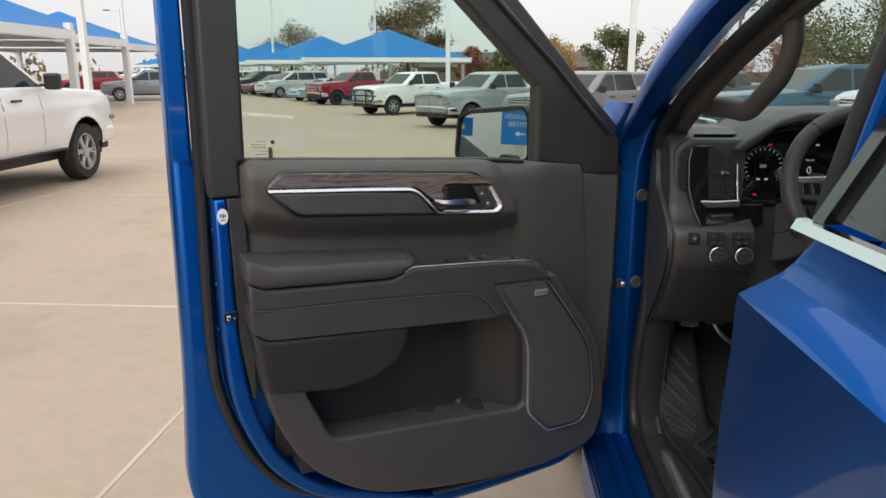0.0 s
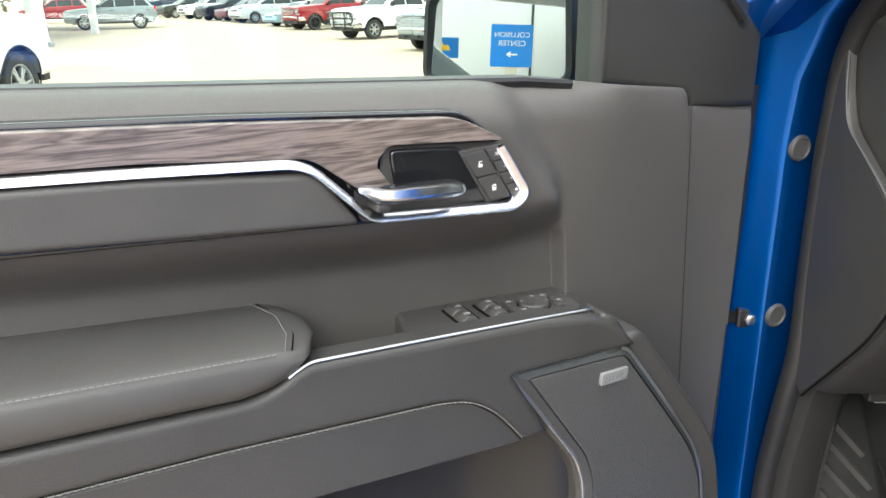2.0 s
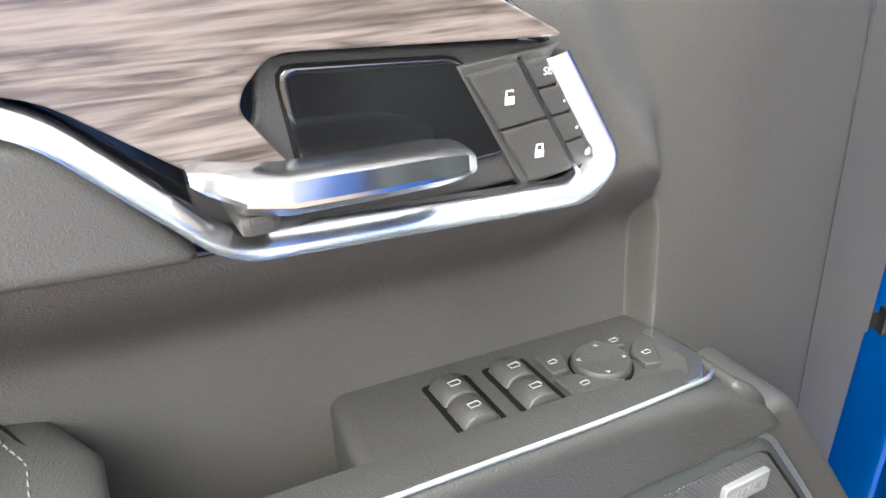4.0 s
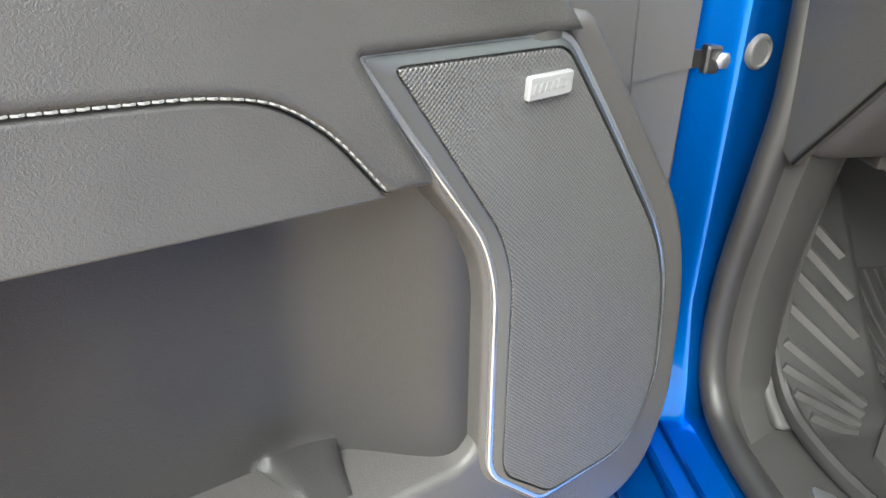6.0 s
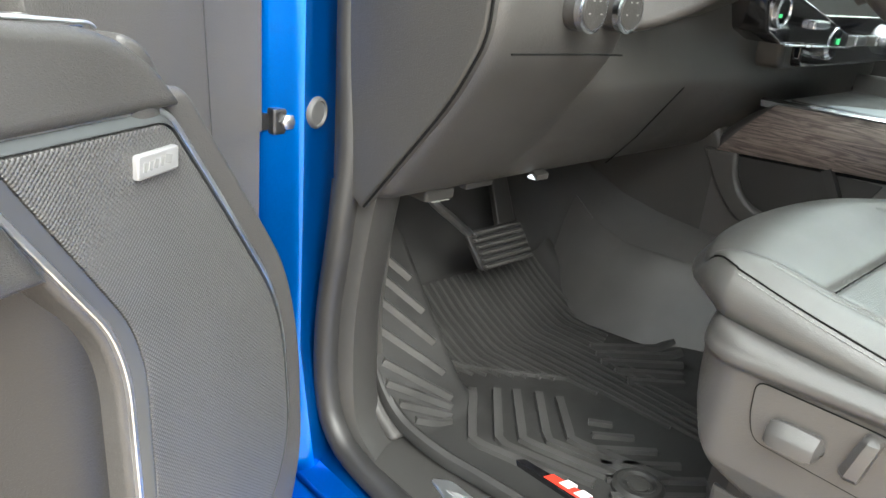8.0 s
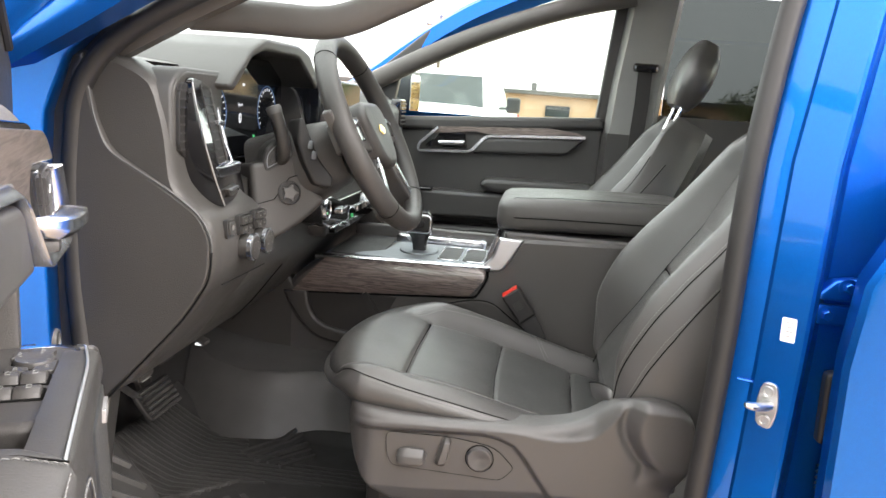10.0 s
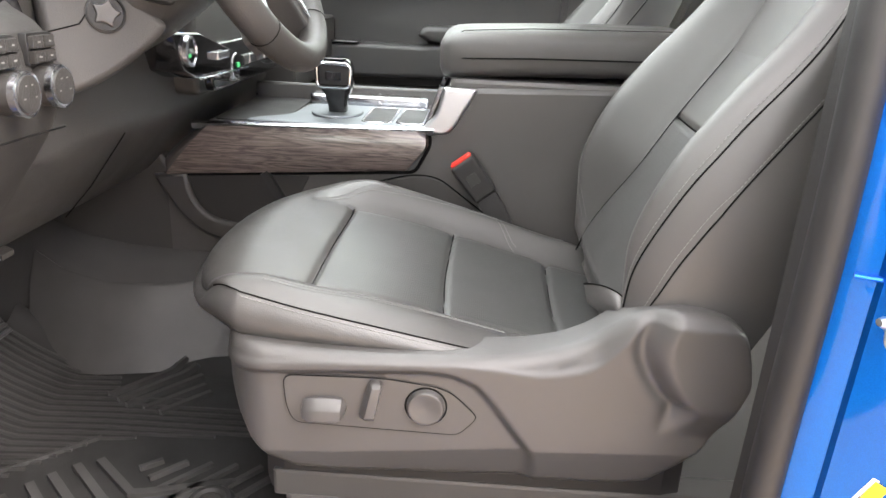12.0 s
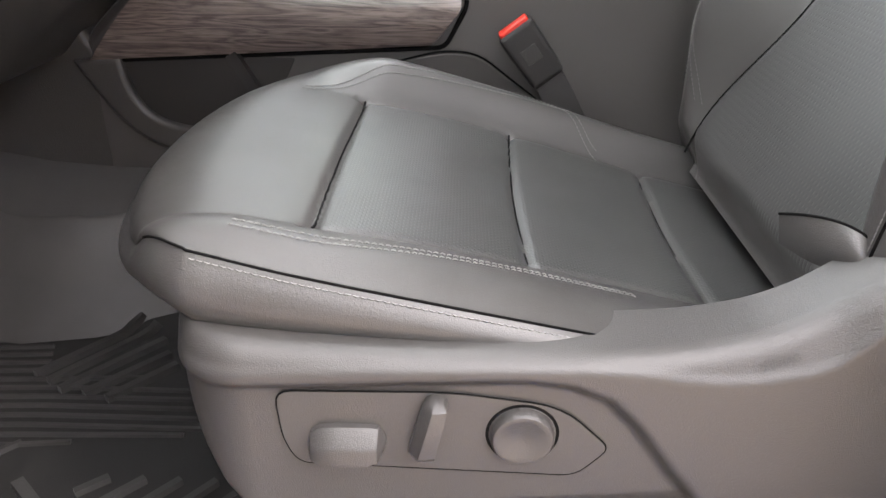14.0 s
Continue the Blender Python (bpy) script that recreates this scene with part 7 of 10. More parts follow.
# ---- console ----
def console():
    c = thing("centre_console", "black centre console with wood side and padded armrest", "console")
    side = fillet([(2.02, 0.47), (2.02, 0.93), (1.95, 0.995), (1.53, 1.0), (1.50, 1.09), (1.10, 1.105), (1.02, 0.9), (1.02, 0.47)], [0, 0.03, 0.03, 0.02, 0.03, 0.03, 0.03, 0], 4)
    bm = bmesh.new()
    ring_bm([[V(x, p.x, p.y) for p in inset([V(*q) for q in side], d)] for x, d in ((1.272, 0.012), (1.275, 0.004), (1.283, 0.0), (1.60, 0.0), (1.608, 0.004), (1.611, 0.012))], bm=bm)
    part("console_body", bm, HARD, c, "black grained console body", angle=50)
    z_top, z_low = [(1.52, 1.006), (1.544, 1.0115), (1.923, 1.001), (2.01, 0.998)], [(1.52, 0.938), (1.559, 0.938), (2.01, 0.907)]
    end_y = [(0.0, 1.559), (0.35, 1.538), (0.62, 1.5245), (0.8, 1.5225), (0.92, 1.527), (1.0, 1.544)]

    def panel(a, b):
        f = min(max((b - 0.03) / 0.94, 0), 1)
        y0 = curve(end_y, f)
        y = y0 + a * (2.006 - 0.083 * f - y0)
        z = along(z_low, y) + f * (along(z_top, y) - along(z_low, y))
        g = 0.006 + 0.019 * math.sin(math.pi * (0.08 + 0.80 * f)) ** 0.8
        rim_ = min(1, (y - y0) / 0.006)
        return V(1.30 if b in (0.0, 1.0) else 1.274 - g * math.sqrt(max(0.0, 1 - (1 - rim_) ** 2)), y, z)

    part("wood_panel", surface(panel, 90, 40), WOOD, c, "grey-brown wood side panel", angle=50)
    part("wood_gap", sweep(fillet([V(1.270, 1.522, 1.008), V(1.270, 1.520, 0.985), V(1.270, 1.546, 0.934), V(1.270, 2.01, 0.904)], [0, 0.01, 0.012, 0], 4, closed=False), circle(0.003, 6), V(-1, 0, 0)), GAPSHADE, c)
    part("chrome_edge", sweep(fillet([V(1.268, 1.95, 1.003), V(1.268, 1.62, 1.010), V(1.268, 1.515, 1.013)], [0, 0, 0], 4, closed=False), [(-0.006, -0.006), (-0.006, 0.003), (0.0, 0.006), (0.008, 0.005), (0.008, -0.006)], V(-0.4, 0, 1)), SATIN, c, "satin edge above the wood")
    part("silver_corner", slab(fillet([(1.272, 0.0), (1.272, 1.0), (1.606, 1.0), (1.606, 0.0)], 0.004, 2), 0.0, 0.008, 0.003, lambda a, b, w: V(a, 1.530 - b * 0.030 + w * 0.94, 1.004 + b * 0.086 + w * 0.32), seg=3), SATIN, c, "bright slope before the armrest")
    part("corner_foot", slab(fillet([(1.540, 1.014), (1.526, 1.005), (1.488, 1.004), (1.468, 1.035), (1.441, 1.088), (1.500, 1.090), (1.512, 1.04)], [0.004, 0.008, 0.02, 0.03, 0.004, 0.004, 0.02], 4), 0.0, 0.010, 0.007, YZ(1.274), seg=4), ALU, c, "bright curved foot of the slope")
    # tray, shifter plate, cups
    tray = part("tray", slab(fillet([(1.285, 1.51), (1.285, 1.93), (1.598, 1.93), (1.598, 1.51)], 0.012, 3), 0.0, 0.006, 0.002, XY(1.0)), HARD, c, "black console top")
    # tray is not recessed; a dark plate colours in its depth
    part("tray_front", slab(fillet([(1.30, 1.80), (1.30, 1.925), (1.585, 1.925), (1.585, 1.80)], 0.02, 3), 0.0, 0.008, 0.002, XY(1.0)), DARKSHADE, tray, "flat dark plate standing in for the shaded phone tray")
    part("far_chrome", sweep([V(1.596, 1.93, 1.012), V(1.596, 1.51, 1.020)], circle(0.006, 8), V(0, 0, 1)), SATIN, c, "far satin edge")
    part("far_wall", slab(fillet([(1.59, 1.93), (1.59, 1.51), (1.61, 1.51), (1.61, 1.93)], 0.004, 2), -0.05, 0.04, 0.006, XY(1.0)), HARD, c, "far console rim")
    part("shift_plate", slab(fillet([(1.288, 1.525), (1.288, 1.865), (1.325, 1.845), (1.365, 1.795), (1.505, 1.785), (1.505, 1.525)], [0.004, 0.03, 0.03, 0.03, 0.02, 0.02], 4), 0.0, 0.010, 0.003, XY(1.002)), DARKMETAL, tray, "satin silver plate round the gear lever")
    gate = [V(1.40 + 0.062 * math.cos(a), 1.712 + 0.050 * math.sin(a)) for a in [2 * math.pi * i / 32 for i in range(32)]]
    part("shift_gate", slab(gate, 0.0, 0.0145, 0.003, XY(1.002)), DARKMETAL, tray, "oval collar round the lever")
    for y0, y1 in ((1.598, 1.652), (1.538, 1.588)):
        well = fillet([(1.315, y0), (1.315, y1), (1.485, y1), (1.485, y0)], 0.016, 4)
        # wells are flat plates, their inner shade given by dark colour
        part("well_shade", slab(well, 0.0, 0.0112, 0.001, XY(1.002)), DARKSHADE, tray, "flat dark plate standing in for a well's shade")
        part("well_rim", sweep([V(p.x, p.y, 1.0125) for p in well], circle(0.0022, 6), V(0, 0, 1), closed=True), SATIN, tray, "bright rim of the well")
    rail = part("far_rail", slab(fillet([(1.525, 1.545), (1.525, 1.80), (1.575, 1.80), (1.575, 1.545)], 0.022, 5), 0.0, 0.024, 0.006, XY(1.004), seg=4), SATIN, tray, "bright raised rail")
    # slot is a black plate on the rail, coloured as shade
    part("slot_shade", slab(fillet([(1.538, 1.56), (1.538, 1.74), (1.562, 1.74), (1.562, 1.56)], 0.010, 4), 0.0, 0.0248, 0.0006, XY(1.004)), GLOSS, rail, "flat black plate standing in for the rail slot's shade")
    sh = thing("gear_shifter", "black gear lever with a chrome-faced grip", "gear lever")
    stem = [[V(1.40 + sx * math.copysign(abs(math.cos(a)) ** 0.6, math.cos(a)), y + sy * math.copysign(abs(math.sin(a)) ** 0.6, math.sin(a)), z) for a in [2 * math.pi * i / 28 for i in range(28)]] for z, y, sx, sy in ((1.010, 1.710, 0.019, 0.017), (1.03, 1.711, 0.021, 0.019), (1.048, 1.712, 0.024, 0.023), (1.060, 1.713, 0.028, 0.030), (1.072, 1.714, 0.031, 0.0335), (1.098, 1.715, 0.031, 0.034), (1.110, 1.716, 0.028, 0.032), (1.116, 1.716, 0.020, 0.024), (1.117, 1.716, 0.008, 0.01))]
    part("grip", ring_bm(stem), GLOSS, sh, "black leather grip", angle=60)
    side = lambda a, b, w: V(1.3695 - w, 1.7145 + a, 1.088 + b)
    ring = fillet([(-0.0305, -0.022), (-0.032, 0.020), (0.032, 0.022), (0.0305, -0.022)], 0.010, 5)
    part("chrome_frame", sweep([side(p.x, p.y, 0.001) for p in ring], circle(0.0032, 8, 0.0028), V(-1, 0, 0), closed=True), CHROME, sh, "chrome frame round the grip")
    part("grip_window", slab(inset([V(*p) for p in ring], 0.004), -0.01, 0.001, 0.001, side), SEAL, sh, "dark grip window")
    part("grip_button", slab(fillet([(-0.015, -0.010), (-0.015, 0.006), (0.015, 0.007), (0.015, -0.009)], 0.003, 3), 0.0, 0.0035, 0.001, side), SCREEN, sh, "dark park button")
    part("chrome_top", slab(fillet([(1.374, -0.024), (1.374, 0.024), (1.424, 0.022), (1.424, -0.022)], 0.012, 4), 0.0, 0.003, 0.002, lambda a, b, w: V(a, 1.716 + b, 1.1155 + w)), GLOSS, sh, "glossy top of the grip")
    # armrest
    arm = thing("armrest", "padded black leather console armrest", "armrest")
    rings = []
    for y, g, up in ((1.512, 0.55, 0.0), (1.505, 0.85, 0.0), (1.49, 0.97, 0.002), (1.46, 1.0, 0.004), (1.35, 1.0, 0.010), (1.2, 1.0, 0.015), (1.08, 1.0, 0.016), (1.05, 0.9, 0.016)):
        cz, hz, cx, hx = 1.139 + up, 0.043, 1.435, 0.157
        ring = []
        for i in range(40):
            a = 2 * math.pi * i / 40
            sx = math.copysign(abs(math.cos(a)) ** 0.32, math.cos(a))
            sz = math.copysign(abs(math.sin(a)) ** 0.45, math.sin(a))
            ring.append(V(cx + hx * sx * (1 if g > 0.9 else 0.5 + 0.5 * g), y, cz + hz * sz * g))
        rings.append(ring)
    part("pad", ring_bm(rings), ARMHIDE, arm, "padded leather lid", angle=60)
    part("seam", sweep(fillet([V(1.274, 1.06, 1.150), V(1.274, 1.35, 1.144), V(1.276, 1.47, 1.139), V(1.30, 1.511, 1.138), V(1.57, 1.511, 1.138)], [0, 0, 0.04, 0.03, 0], 5, closed=False), circle(0.0013, 6), V(-1, 0, 0)), GAPSHADE, arm)
    part("top_seam", sweep([V(1.305, 1.08, 1.1985), V(1.305, 1.35, 1.192), V(1.306, 1.47, 1.184), V(1.31, 1.50, 1.165)], circle(0.0008, 6), V(0, 0, 1)), GAPSHADE, arm)
    part("armrest_neck", box(1.436, 1.265, 1.090, 0.318, 0.45, 0.03, 0.008), HARD, arm)
    # panel running forward under the dash
    fp = fillet([(2.0, 0.915), (2.0, 0.70), (2.10, 0.672), (2.22, 0.672), (2.34, 0.73), (2.42, 0.83), (2.42, 1.0), (2.05, 1.0)], [0, 0, 0.05, 0.05, 0.05, 0.03, 0, 0], 5)
    part("front_panel", slab(fp, -0.03, 0.0, 0.01, YZ(1.272), seg=4), DASH, c, "black panel before the console", angle=50)
    # side pocket and belt buckle
    pk = fillet([(1.968, 0.915), (1.961, 0.871), (1.945, 0.842), (1.918, 0.825), (1.865, 0.815), (1.79, 0.815), (1.74, 0.915)], [0.004, 0.02, 0.02, 0.02, 0.02, 0.02, 0.004], 4)
    # flat plate whose dark colour stands for shade inside the pocket
    part("pocket_shade", slab(pk, -0.005, 0.002, 0.001, YZ(1.272)), DARKSHADE, c, "flat dark plate standing in for the knee pocket's shade")
    part("pocket_strut", sweep([V(1.262, 1.822, 0.92), V(1.262, 1.79, 0.866), V(1.262, 1.765, 0.81)], [(-0.009, -0.006), (-0.007, 0.004), (0.007, 0.004), (0.009, -0.006)], V(-1, 0, 0)), SEAL, c, "dark strut across the pocket")
    rim_out = [(2.03, 0.905), (1.99, 0.835), (1.94, 0.79), (1.87, 0.778), (1.72, 0.778)]
    rim_in = [(1.72, 0.813), (1.865, 0.815), (1.918, 0.825), (1.945, 0.842), (1.961, 0.871), (1.968, 0.912)]
    part("pocket_rim", slab(fillet(rim_out + rim_in, [0, 0.04, 0.04, 0.03, 0, 0, 0.02, 0.02, 0.02, 0.02, 0], 4), -0.006, 0.010, 0.008, YZ(1.270), seg=4), DASH, c, "rounded pocket rim", angle=50)
    fl = [(1.62, 0.80), (1.61, 0.914), (1.552, 0.930), (1.504, 0.928), (1.411, 0.86), (1.36, 0.80)]
    part("side_flap", slab(fillet(fl, [0, 0.02, 0.03, 0.03, 0.03, 0], 4), -0.01, 0.005, 0.004, YZ(1.272)), DASH, c)
    part("flap_gap", sweep([V(1.2665, p.x, p.y + 0.001) for p in fillet(fl[1:5], [0, 0.03, 0.03, 0], 4, closed=False)], circle(0.0014, 5), V(-1, 0, 0)), GAPSHADE, c)
    b = thing("belt_buckle", "black seat belt buckle with a red release button", "seat belt")
    m = Matrix.Translation(V(1.232, 1.441, 0.941)) @ Matrix.Rotation(radians(-38), 4, "X")
    lay = lambda a, bb, w: m @ V(-w, a, bb)
    part("buckle_body", slab(fillet([(-0.022, -0.042), (-0.024, 0.035), (0.024, 0.035), (0.022, -0.042)], 0.006, 3), -0.014, 0.014, 0.006, lay), DARKSHADE, b, "black buckle body")
    part("red_button", slab(fillet([(-0.020, 0.030), (-0.020, 0.040), (0.020, 0.040), (0.020, 0.030)], 0.003, 3), -0.009, 0.010, 0.003, lay), RED, b, "red release button")
    part("buckle_mark", slab([(-0.010, -0.012), (-0.010, 0.008), (0.010, 0.008), (0.010, -0.012)], 0.0, 0.0148, 0.0005, lay), DASHHARD, b)
    part("buckle_strap", sweep([m @ V(0, 0, -0.04), V(1.228, 1.40, 0.885), V(1.225, 1.375, 0.84)], [(-0.019, -0.004), (0.019, -0.004), (0.019, 0.004), (-0.019, 0.004)], V(-1, 0, 0)), SEAL, b, "black belt stalk")
    part("anchor", box(1.215, 1.33, 0.815, 0.03, 0.12, 0.05, 0.012), HARD, b)
    return c


console()


# ---- seats ----
XL, XR = 0.722, 1.2
BASE = [(1.10, 0.775), (1.22, 0.797), (1.308, 0.819), (1.39, 0.843), (1.467, 0.866), (1.55, 0.890), (1.63, 0.909), (1.68, 0.921), (1.73, 0.928), (1.82, 0.930)]
PIPE = [(1.10, 0.80), (1.30, 0.846), (1.386, 0.862), (1.532, 0.889), (1.63, 0.908), (1.70, 0.925), (1.72, 0.929), (1.82, 0.930)]
SKIRT = [(1.10, 0.80), (1.25, 0.835), (1.388, 0.858), (1.53, 0.856), (1.666, 0.858), (1.716, 0.866), (1.76, 0.87), (1.82, 0.872)]
LSEAM = [(1.20, 0.853), (1.306, 0.845), (1.466, 0.820), (1.621, 0.790), (1.70, 0.775)]
RSEAM = [(1.20, 1.155), (1.31, 1.151), (1.47, 1.138), (1.635, 1.111), (1.70, 1.095)]
CROSS = (1.63, 1.467, 1.308)


def groove(d, width, depth):
    return -depth * math.exp(-((d / width) ** 2))


def cushion_top(x, y):
    """Height of the seat cushion, driver's seat."""
    b, p = curve(BASE, y), curve(PIPE, y)
    ls, rs = curve(LSEAM, y), curve(RSEAM, y)
    if x < ls:
        f = (ls - x) / (ls - XL)
        z = b + (p - b) * smooth01(f) + 0.009 * math.sin(math.pi * f)
    elif x > rs:
        f = (x - rs) / (XR - rs)
        z = b + 0.037 * (1 - smooth01((y - 1.60) / 0.12)) * smooth01(f * 1.6) - 0.045 * max(0, f - 0.7) / 0.3 * max(0, f - 0.7) / 0.3
    else:
        f = (x - ls) / (rs - ls)
        z = b - 0.004 * math.sin(math.pi * f)
        for yc in CROSS:
            dip = y - (yc + 0.004 * math.sin(math.pi * f))
            z += groove(dip, 0.0035, 0.006) - 0.0025 * math.exp(-((dip / 0.016) ** 2))
    if y < 1.64:
        z += groove(x - ls, 0.004, 0.003) + groove(x - rs, 0.004, 0.0035)
    return z


def make_seat(dx, dy, driver):
    seat = thing("driver_seat" if driver else "passenger_seat", "black leather truck seat with grey stitching and power switches" if driver else "black leather passenger seat with a headrest", "car seat", m=Matrix.Translation(V(dx, dy, 0)))

    def front_at(x):
        g = min(1.0, abs((x - (XL + XR) / 2) / ((XR - XL) / 2)))
        return 1.695 + 0.108 * (1 - g ** 2.2) ** 0.75

    def cushion_z(x, y):
        z = cushion_top(x, y)
        d = front_at(x) - y
        if d < 0.075:
            k = 1 - max(0, d) / 0.075
            g = abs((x - (XL + XR) / 2) / ((XR - XL) / 2))
            z -= 0.045 * (1 - min(1, g) ** 5) * (1 - math.sqrt(max(0, 1 - k * k)))
        return z

    def cushion(a, b):
        x = XL + a * (XR - XL)
        y = 1.18 + (front_at(x) - 1.18) * (1 - (1 - b) ** 1.7)
        return V(x, y, cushion_z(x, y))

    top = surface(cushion, 130, 190)
    for f in top.faces:
        c = f.calc_center_median()
        if c.y < 1.628 and curve(LSEAM, c.y) + 0.004 < c.x < curve(RSEAM, c.y) - 0.004:
            f.material_index = 1
    cu = part("cushion", top, LEATHER, seat, "black leather seat cushion with perforated panels", angle=70)
    cu.data.materials.append(PERF)
    for yc in CROSS:
        ln = [V(x, yc + 0.004 * math.sin(math.pi * i / 16), 0) for i, x in enumerate([curve(LSEAM, yc) + (curve(RSEAM, yc) - curve(LSEAM, yc)) * i / 16 for i in range(17)])]
        part("cross_seam", sweep([V(p.x, p.y, cushion_z(p.x, p.y) + 0.0006) for p in ln], circle(0.0012, 5), V(0, 0, 1)), GAPSHADE, seat)
    for tab in (LSEAM, RSEAM):
        part("long_seam", sweep([V(along(tab, y), y, cushion_z(along(tab, y), y) - 0.0002) for y in [1.25 + i * 0.375 / 40 for i in range(41)]], circle(0.0011, 5), V(0, 0, 1)), GAPSHADE, seat)
    edge = [V(XL, 1.18 + 0.515 * i / 40) for i in range(41)]
    edge += [V(XL + (XR - XL) * (1 - math.cos(math.pi * i / 48)) / 2, 0) for i in range(1, 48)]
    for p in edge[41:]:
        p.y = front_at(p.x)
    edge += [V(XR, 1.695 - 0.515 * i / 40) for i in range(41)]
    rings = []
    for j in range(9):
        f = j / 8
        ring = []
        for i, p in enumerate(edge):
            t = (edge[min(i + 1, len(edge) - 1)] - edge[max(i - 1, 0)]).normalized()
            out = V(-t.y, t.x) * (0.013 * math.sin(math.pi * min(1, f * 1.1)) - 0.014 * f * f)
            zt, zb = cushion_z(p.x, p.y) - 0.001, curve(SKIRT, p.y) - 0.012
            ring.append(V(p.x + out.x, p.y + out.y, zt + (zb - zt) * f))
        rings.append(ring)
    part("cushion_side", ring_bm(rings, closed=False), LEATHER, seat, "black leather cushion side", angle=70)
    pipe = [V(XL - 0.0005, y, cushion_z(XL, y) - 0.001) for y in [1.385 + i * 0.31 / 40 for i in range(41)]]
    pipe += [V(p.x, p.y, cushion_z(p.x, p.y)) for p in edge[41:49]]
    part("piping", sweep(pipe, circle(0.0010, 6), V(-1, 0, 0)), GAPSHADE, seat, "dark piped seam")
    part("side_stitching", stitches([p + V(-0.0035, 0, -0.0032) for p in pipe[:42]], V(-1, 0, 0.1), 0.0050, 0.0034, 0.00052), THREAD, seat, "grey stitching")
    if driver:
        left_row = [(1.38, 0.797), (1.472, 0.790), (1.552, 0.773), (1.617, 0.757), (1.70, 0.752)]
        for off in (-0.004, 0.004):
            row = [V(along(left_row, y) + off, y, cushion_z(along(left_row, y) + off, y) + 0.0003) for y in [1.39 + i * 0.29 / 40 for i in range(41)]]
            part("stitching", stitches(row, V(0, 0, 1), 0.0050, 0.0034, 0.00052), THREAD, seat, "grey stitching")
            xs = lambda y: curve(RSEAM, y) + 0.004 + off + 0.034 * smooth01((y - 1.355) / 0.05) * (1 - smooth01((y - 1.60) / 0.10))
            row = [V(xs(y), y, cushion_z(xs(y), y) + 0.0003) for y in [1.36 + i * 0.34 / 60 for i in range(61)]]
            part("stitching", stitches(row, V(0, 0, 1), 0.0050, 0.0034, 0.00052), THREAD, seat, "grey stitching")

    # backrest, in its own leaning plane
    lean = radians(25)
    o = V(0, 1.275, 0.835)
    ez, en = V(0, -math.sin(lean), math.cos(lean)), V(0, math.cos(lean), math.sin(lean))
    BW = [(0.0, 0.475), (0.1, 0.495), (0.25, 0.50), (0.4, 0.47), (0.52, 0.41), (0.60, 0.33), (0.64, 0.26)]
    BOL = [(0.0, -0.015), (0.05, 0.01), (0.10, 0.035), (0.16, 0.062), (0.25, 0.068), (0.33, 0.055), (0.43, 0.03), (0.55, 0.01), (0.64, 0.0)]
    SUNK = [(0.0, 0.0), (0.1, 0.0), (0.2, 0.006), (0.285, 0.014), (0.38, 0.027), (0.47, 0.038), (0.64, 0.042)]
    HS = (0.285, 0.452)

    def seam_at(h):
        return 0.55 + 0.19 * smooth01((0.22 - h) / 0.18)

    def face(f, h):
        """Forward bulge of the backrest; f across from -1 to 1, h up."""
        k = abs(f)
        bol = curve(BOL, h)
        sk = seam_at(h)
        w = bol * smooth01((k - sk + 0.03) / (0.88 - sk)) - bol * 0.9 * max(0, (k - 0.86) / 0.14) ** 2
        w += groove((k - sk) * 0.24, 0.005, 0.005) - curve(SUNK, h) * (1 - smooth01((k - sk + 0.06) / 0.28))
        if k < sk:
            for hc in HS:
                w += groove(h - hc + 0.003 * (1 - (f / sk) ** 2), 0.0045, 0.0060)
        return w - 0.02 * smooth01((h - 0.56) / 0.09)

    def back(a, b):
        h = b * 0.64
        half = curve(BW, h) / 2
        cx = 0.957
        if a < 0.12 or a > 0.88:
            s = -1 if a < 0.5 else 1
            f = (a if a < 0.5 else 1 - a) / 0.12
            w = -0.11 + (face(s, h) + 0.11) * f
            x = cx + s * (half + 0.006 * math.sin(math.pi * f))
        else:
            f = (a - 0.12) / 0.76 * 2 - 1
            w = face(f, h)
            x = cx + f * half
        lip = 0.03 * smooth01((0.05 - h) / 0.05)
        return V(x, 0, 0) + o + ez * h + en * (w - lip)

    skin = surface(back, 190, 140)
    for f in skin.faces:
        c = f.calc_center_median()
        h = (c - o).dot(ez)
        if 0.03 < h < 0.29 and abs(c.x - 0.957) < (seam_at(h) - 0.02) * curve(BW, h) / 2 and abs((c - o).dot(en)) < 0.05:
            f.material_index = 1
    rest = part("backrest", skin, LEATHER, seat, "black leather backrest with sewn panels", angle=70)
    rest.data.materials.append(PERF)

    def off(a, h, lift):
        """A point of the backrest's skin, lifted a little from it."""
        p = back(a, h / 0.64)
        n = (back(a + 0.004, h / 0.64) - back(a - 0.004, h / 0.64)).cross(back(a, h / 0.64 + 0.004) - back(a, h / 0.64 - 0.004)).normalized()
        if n.dot(en) < -0.3 or (abs(n.dot(en)) <= 0.3 and n.x * (a - 0.5) < 0):
            n = -n
        return p + n * lift

    for hc in HS:
        part("cross_seam", sweep([V(0.957 + f * 0.55 * curve(BW, hc) / 2, 0, 0) + o + ez * (hc - 0.003 * (1 - f * f)) + en * (face(f * 0.55, hc - 0.003 * (1 - f * f)) + 0.0006) for f in [i / 8 - 1 for i in range(17)]], circle(0.0016, 5), en), GAPSHADE, seat)
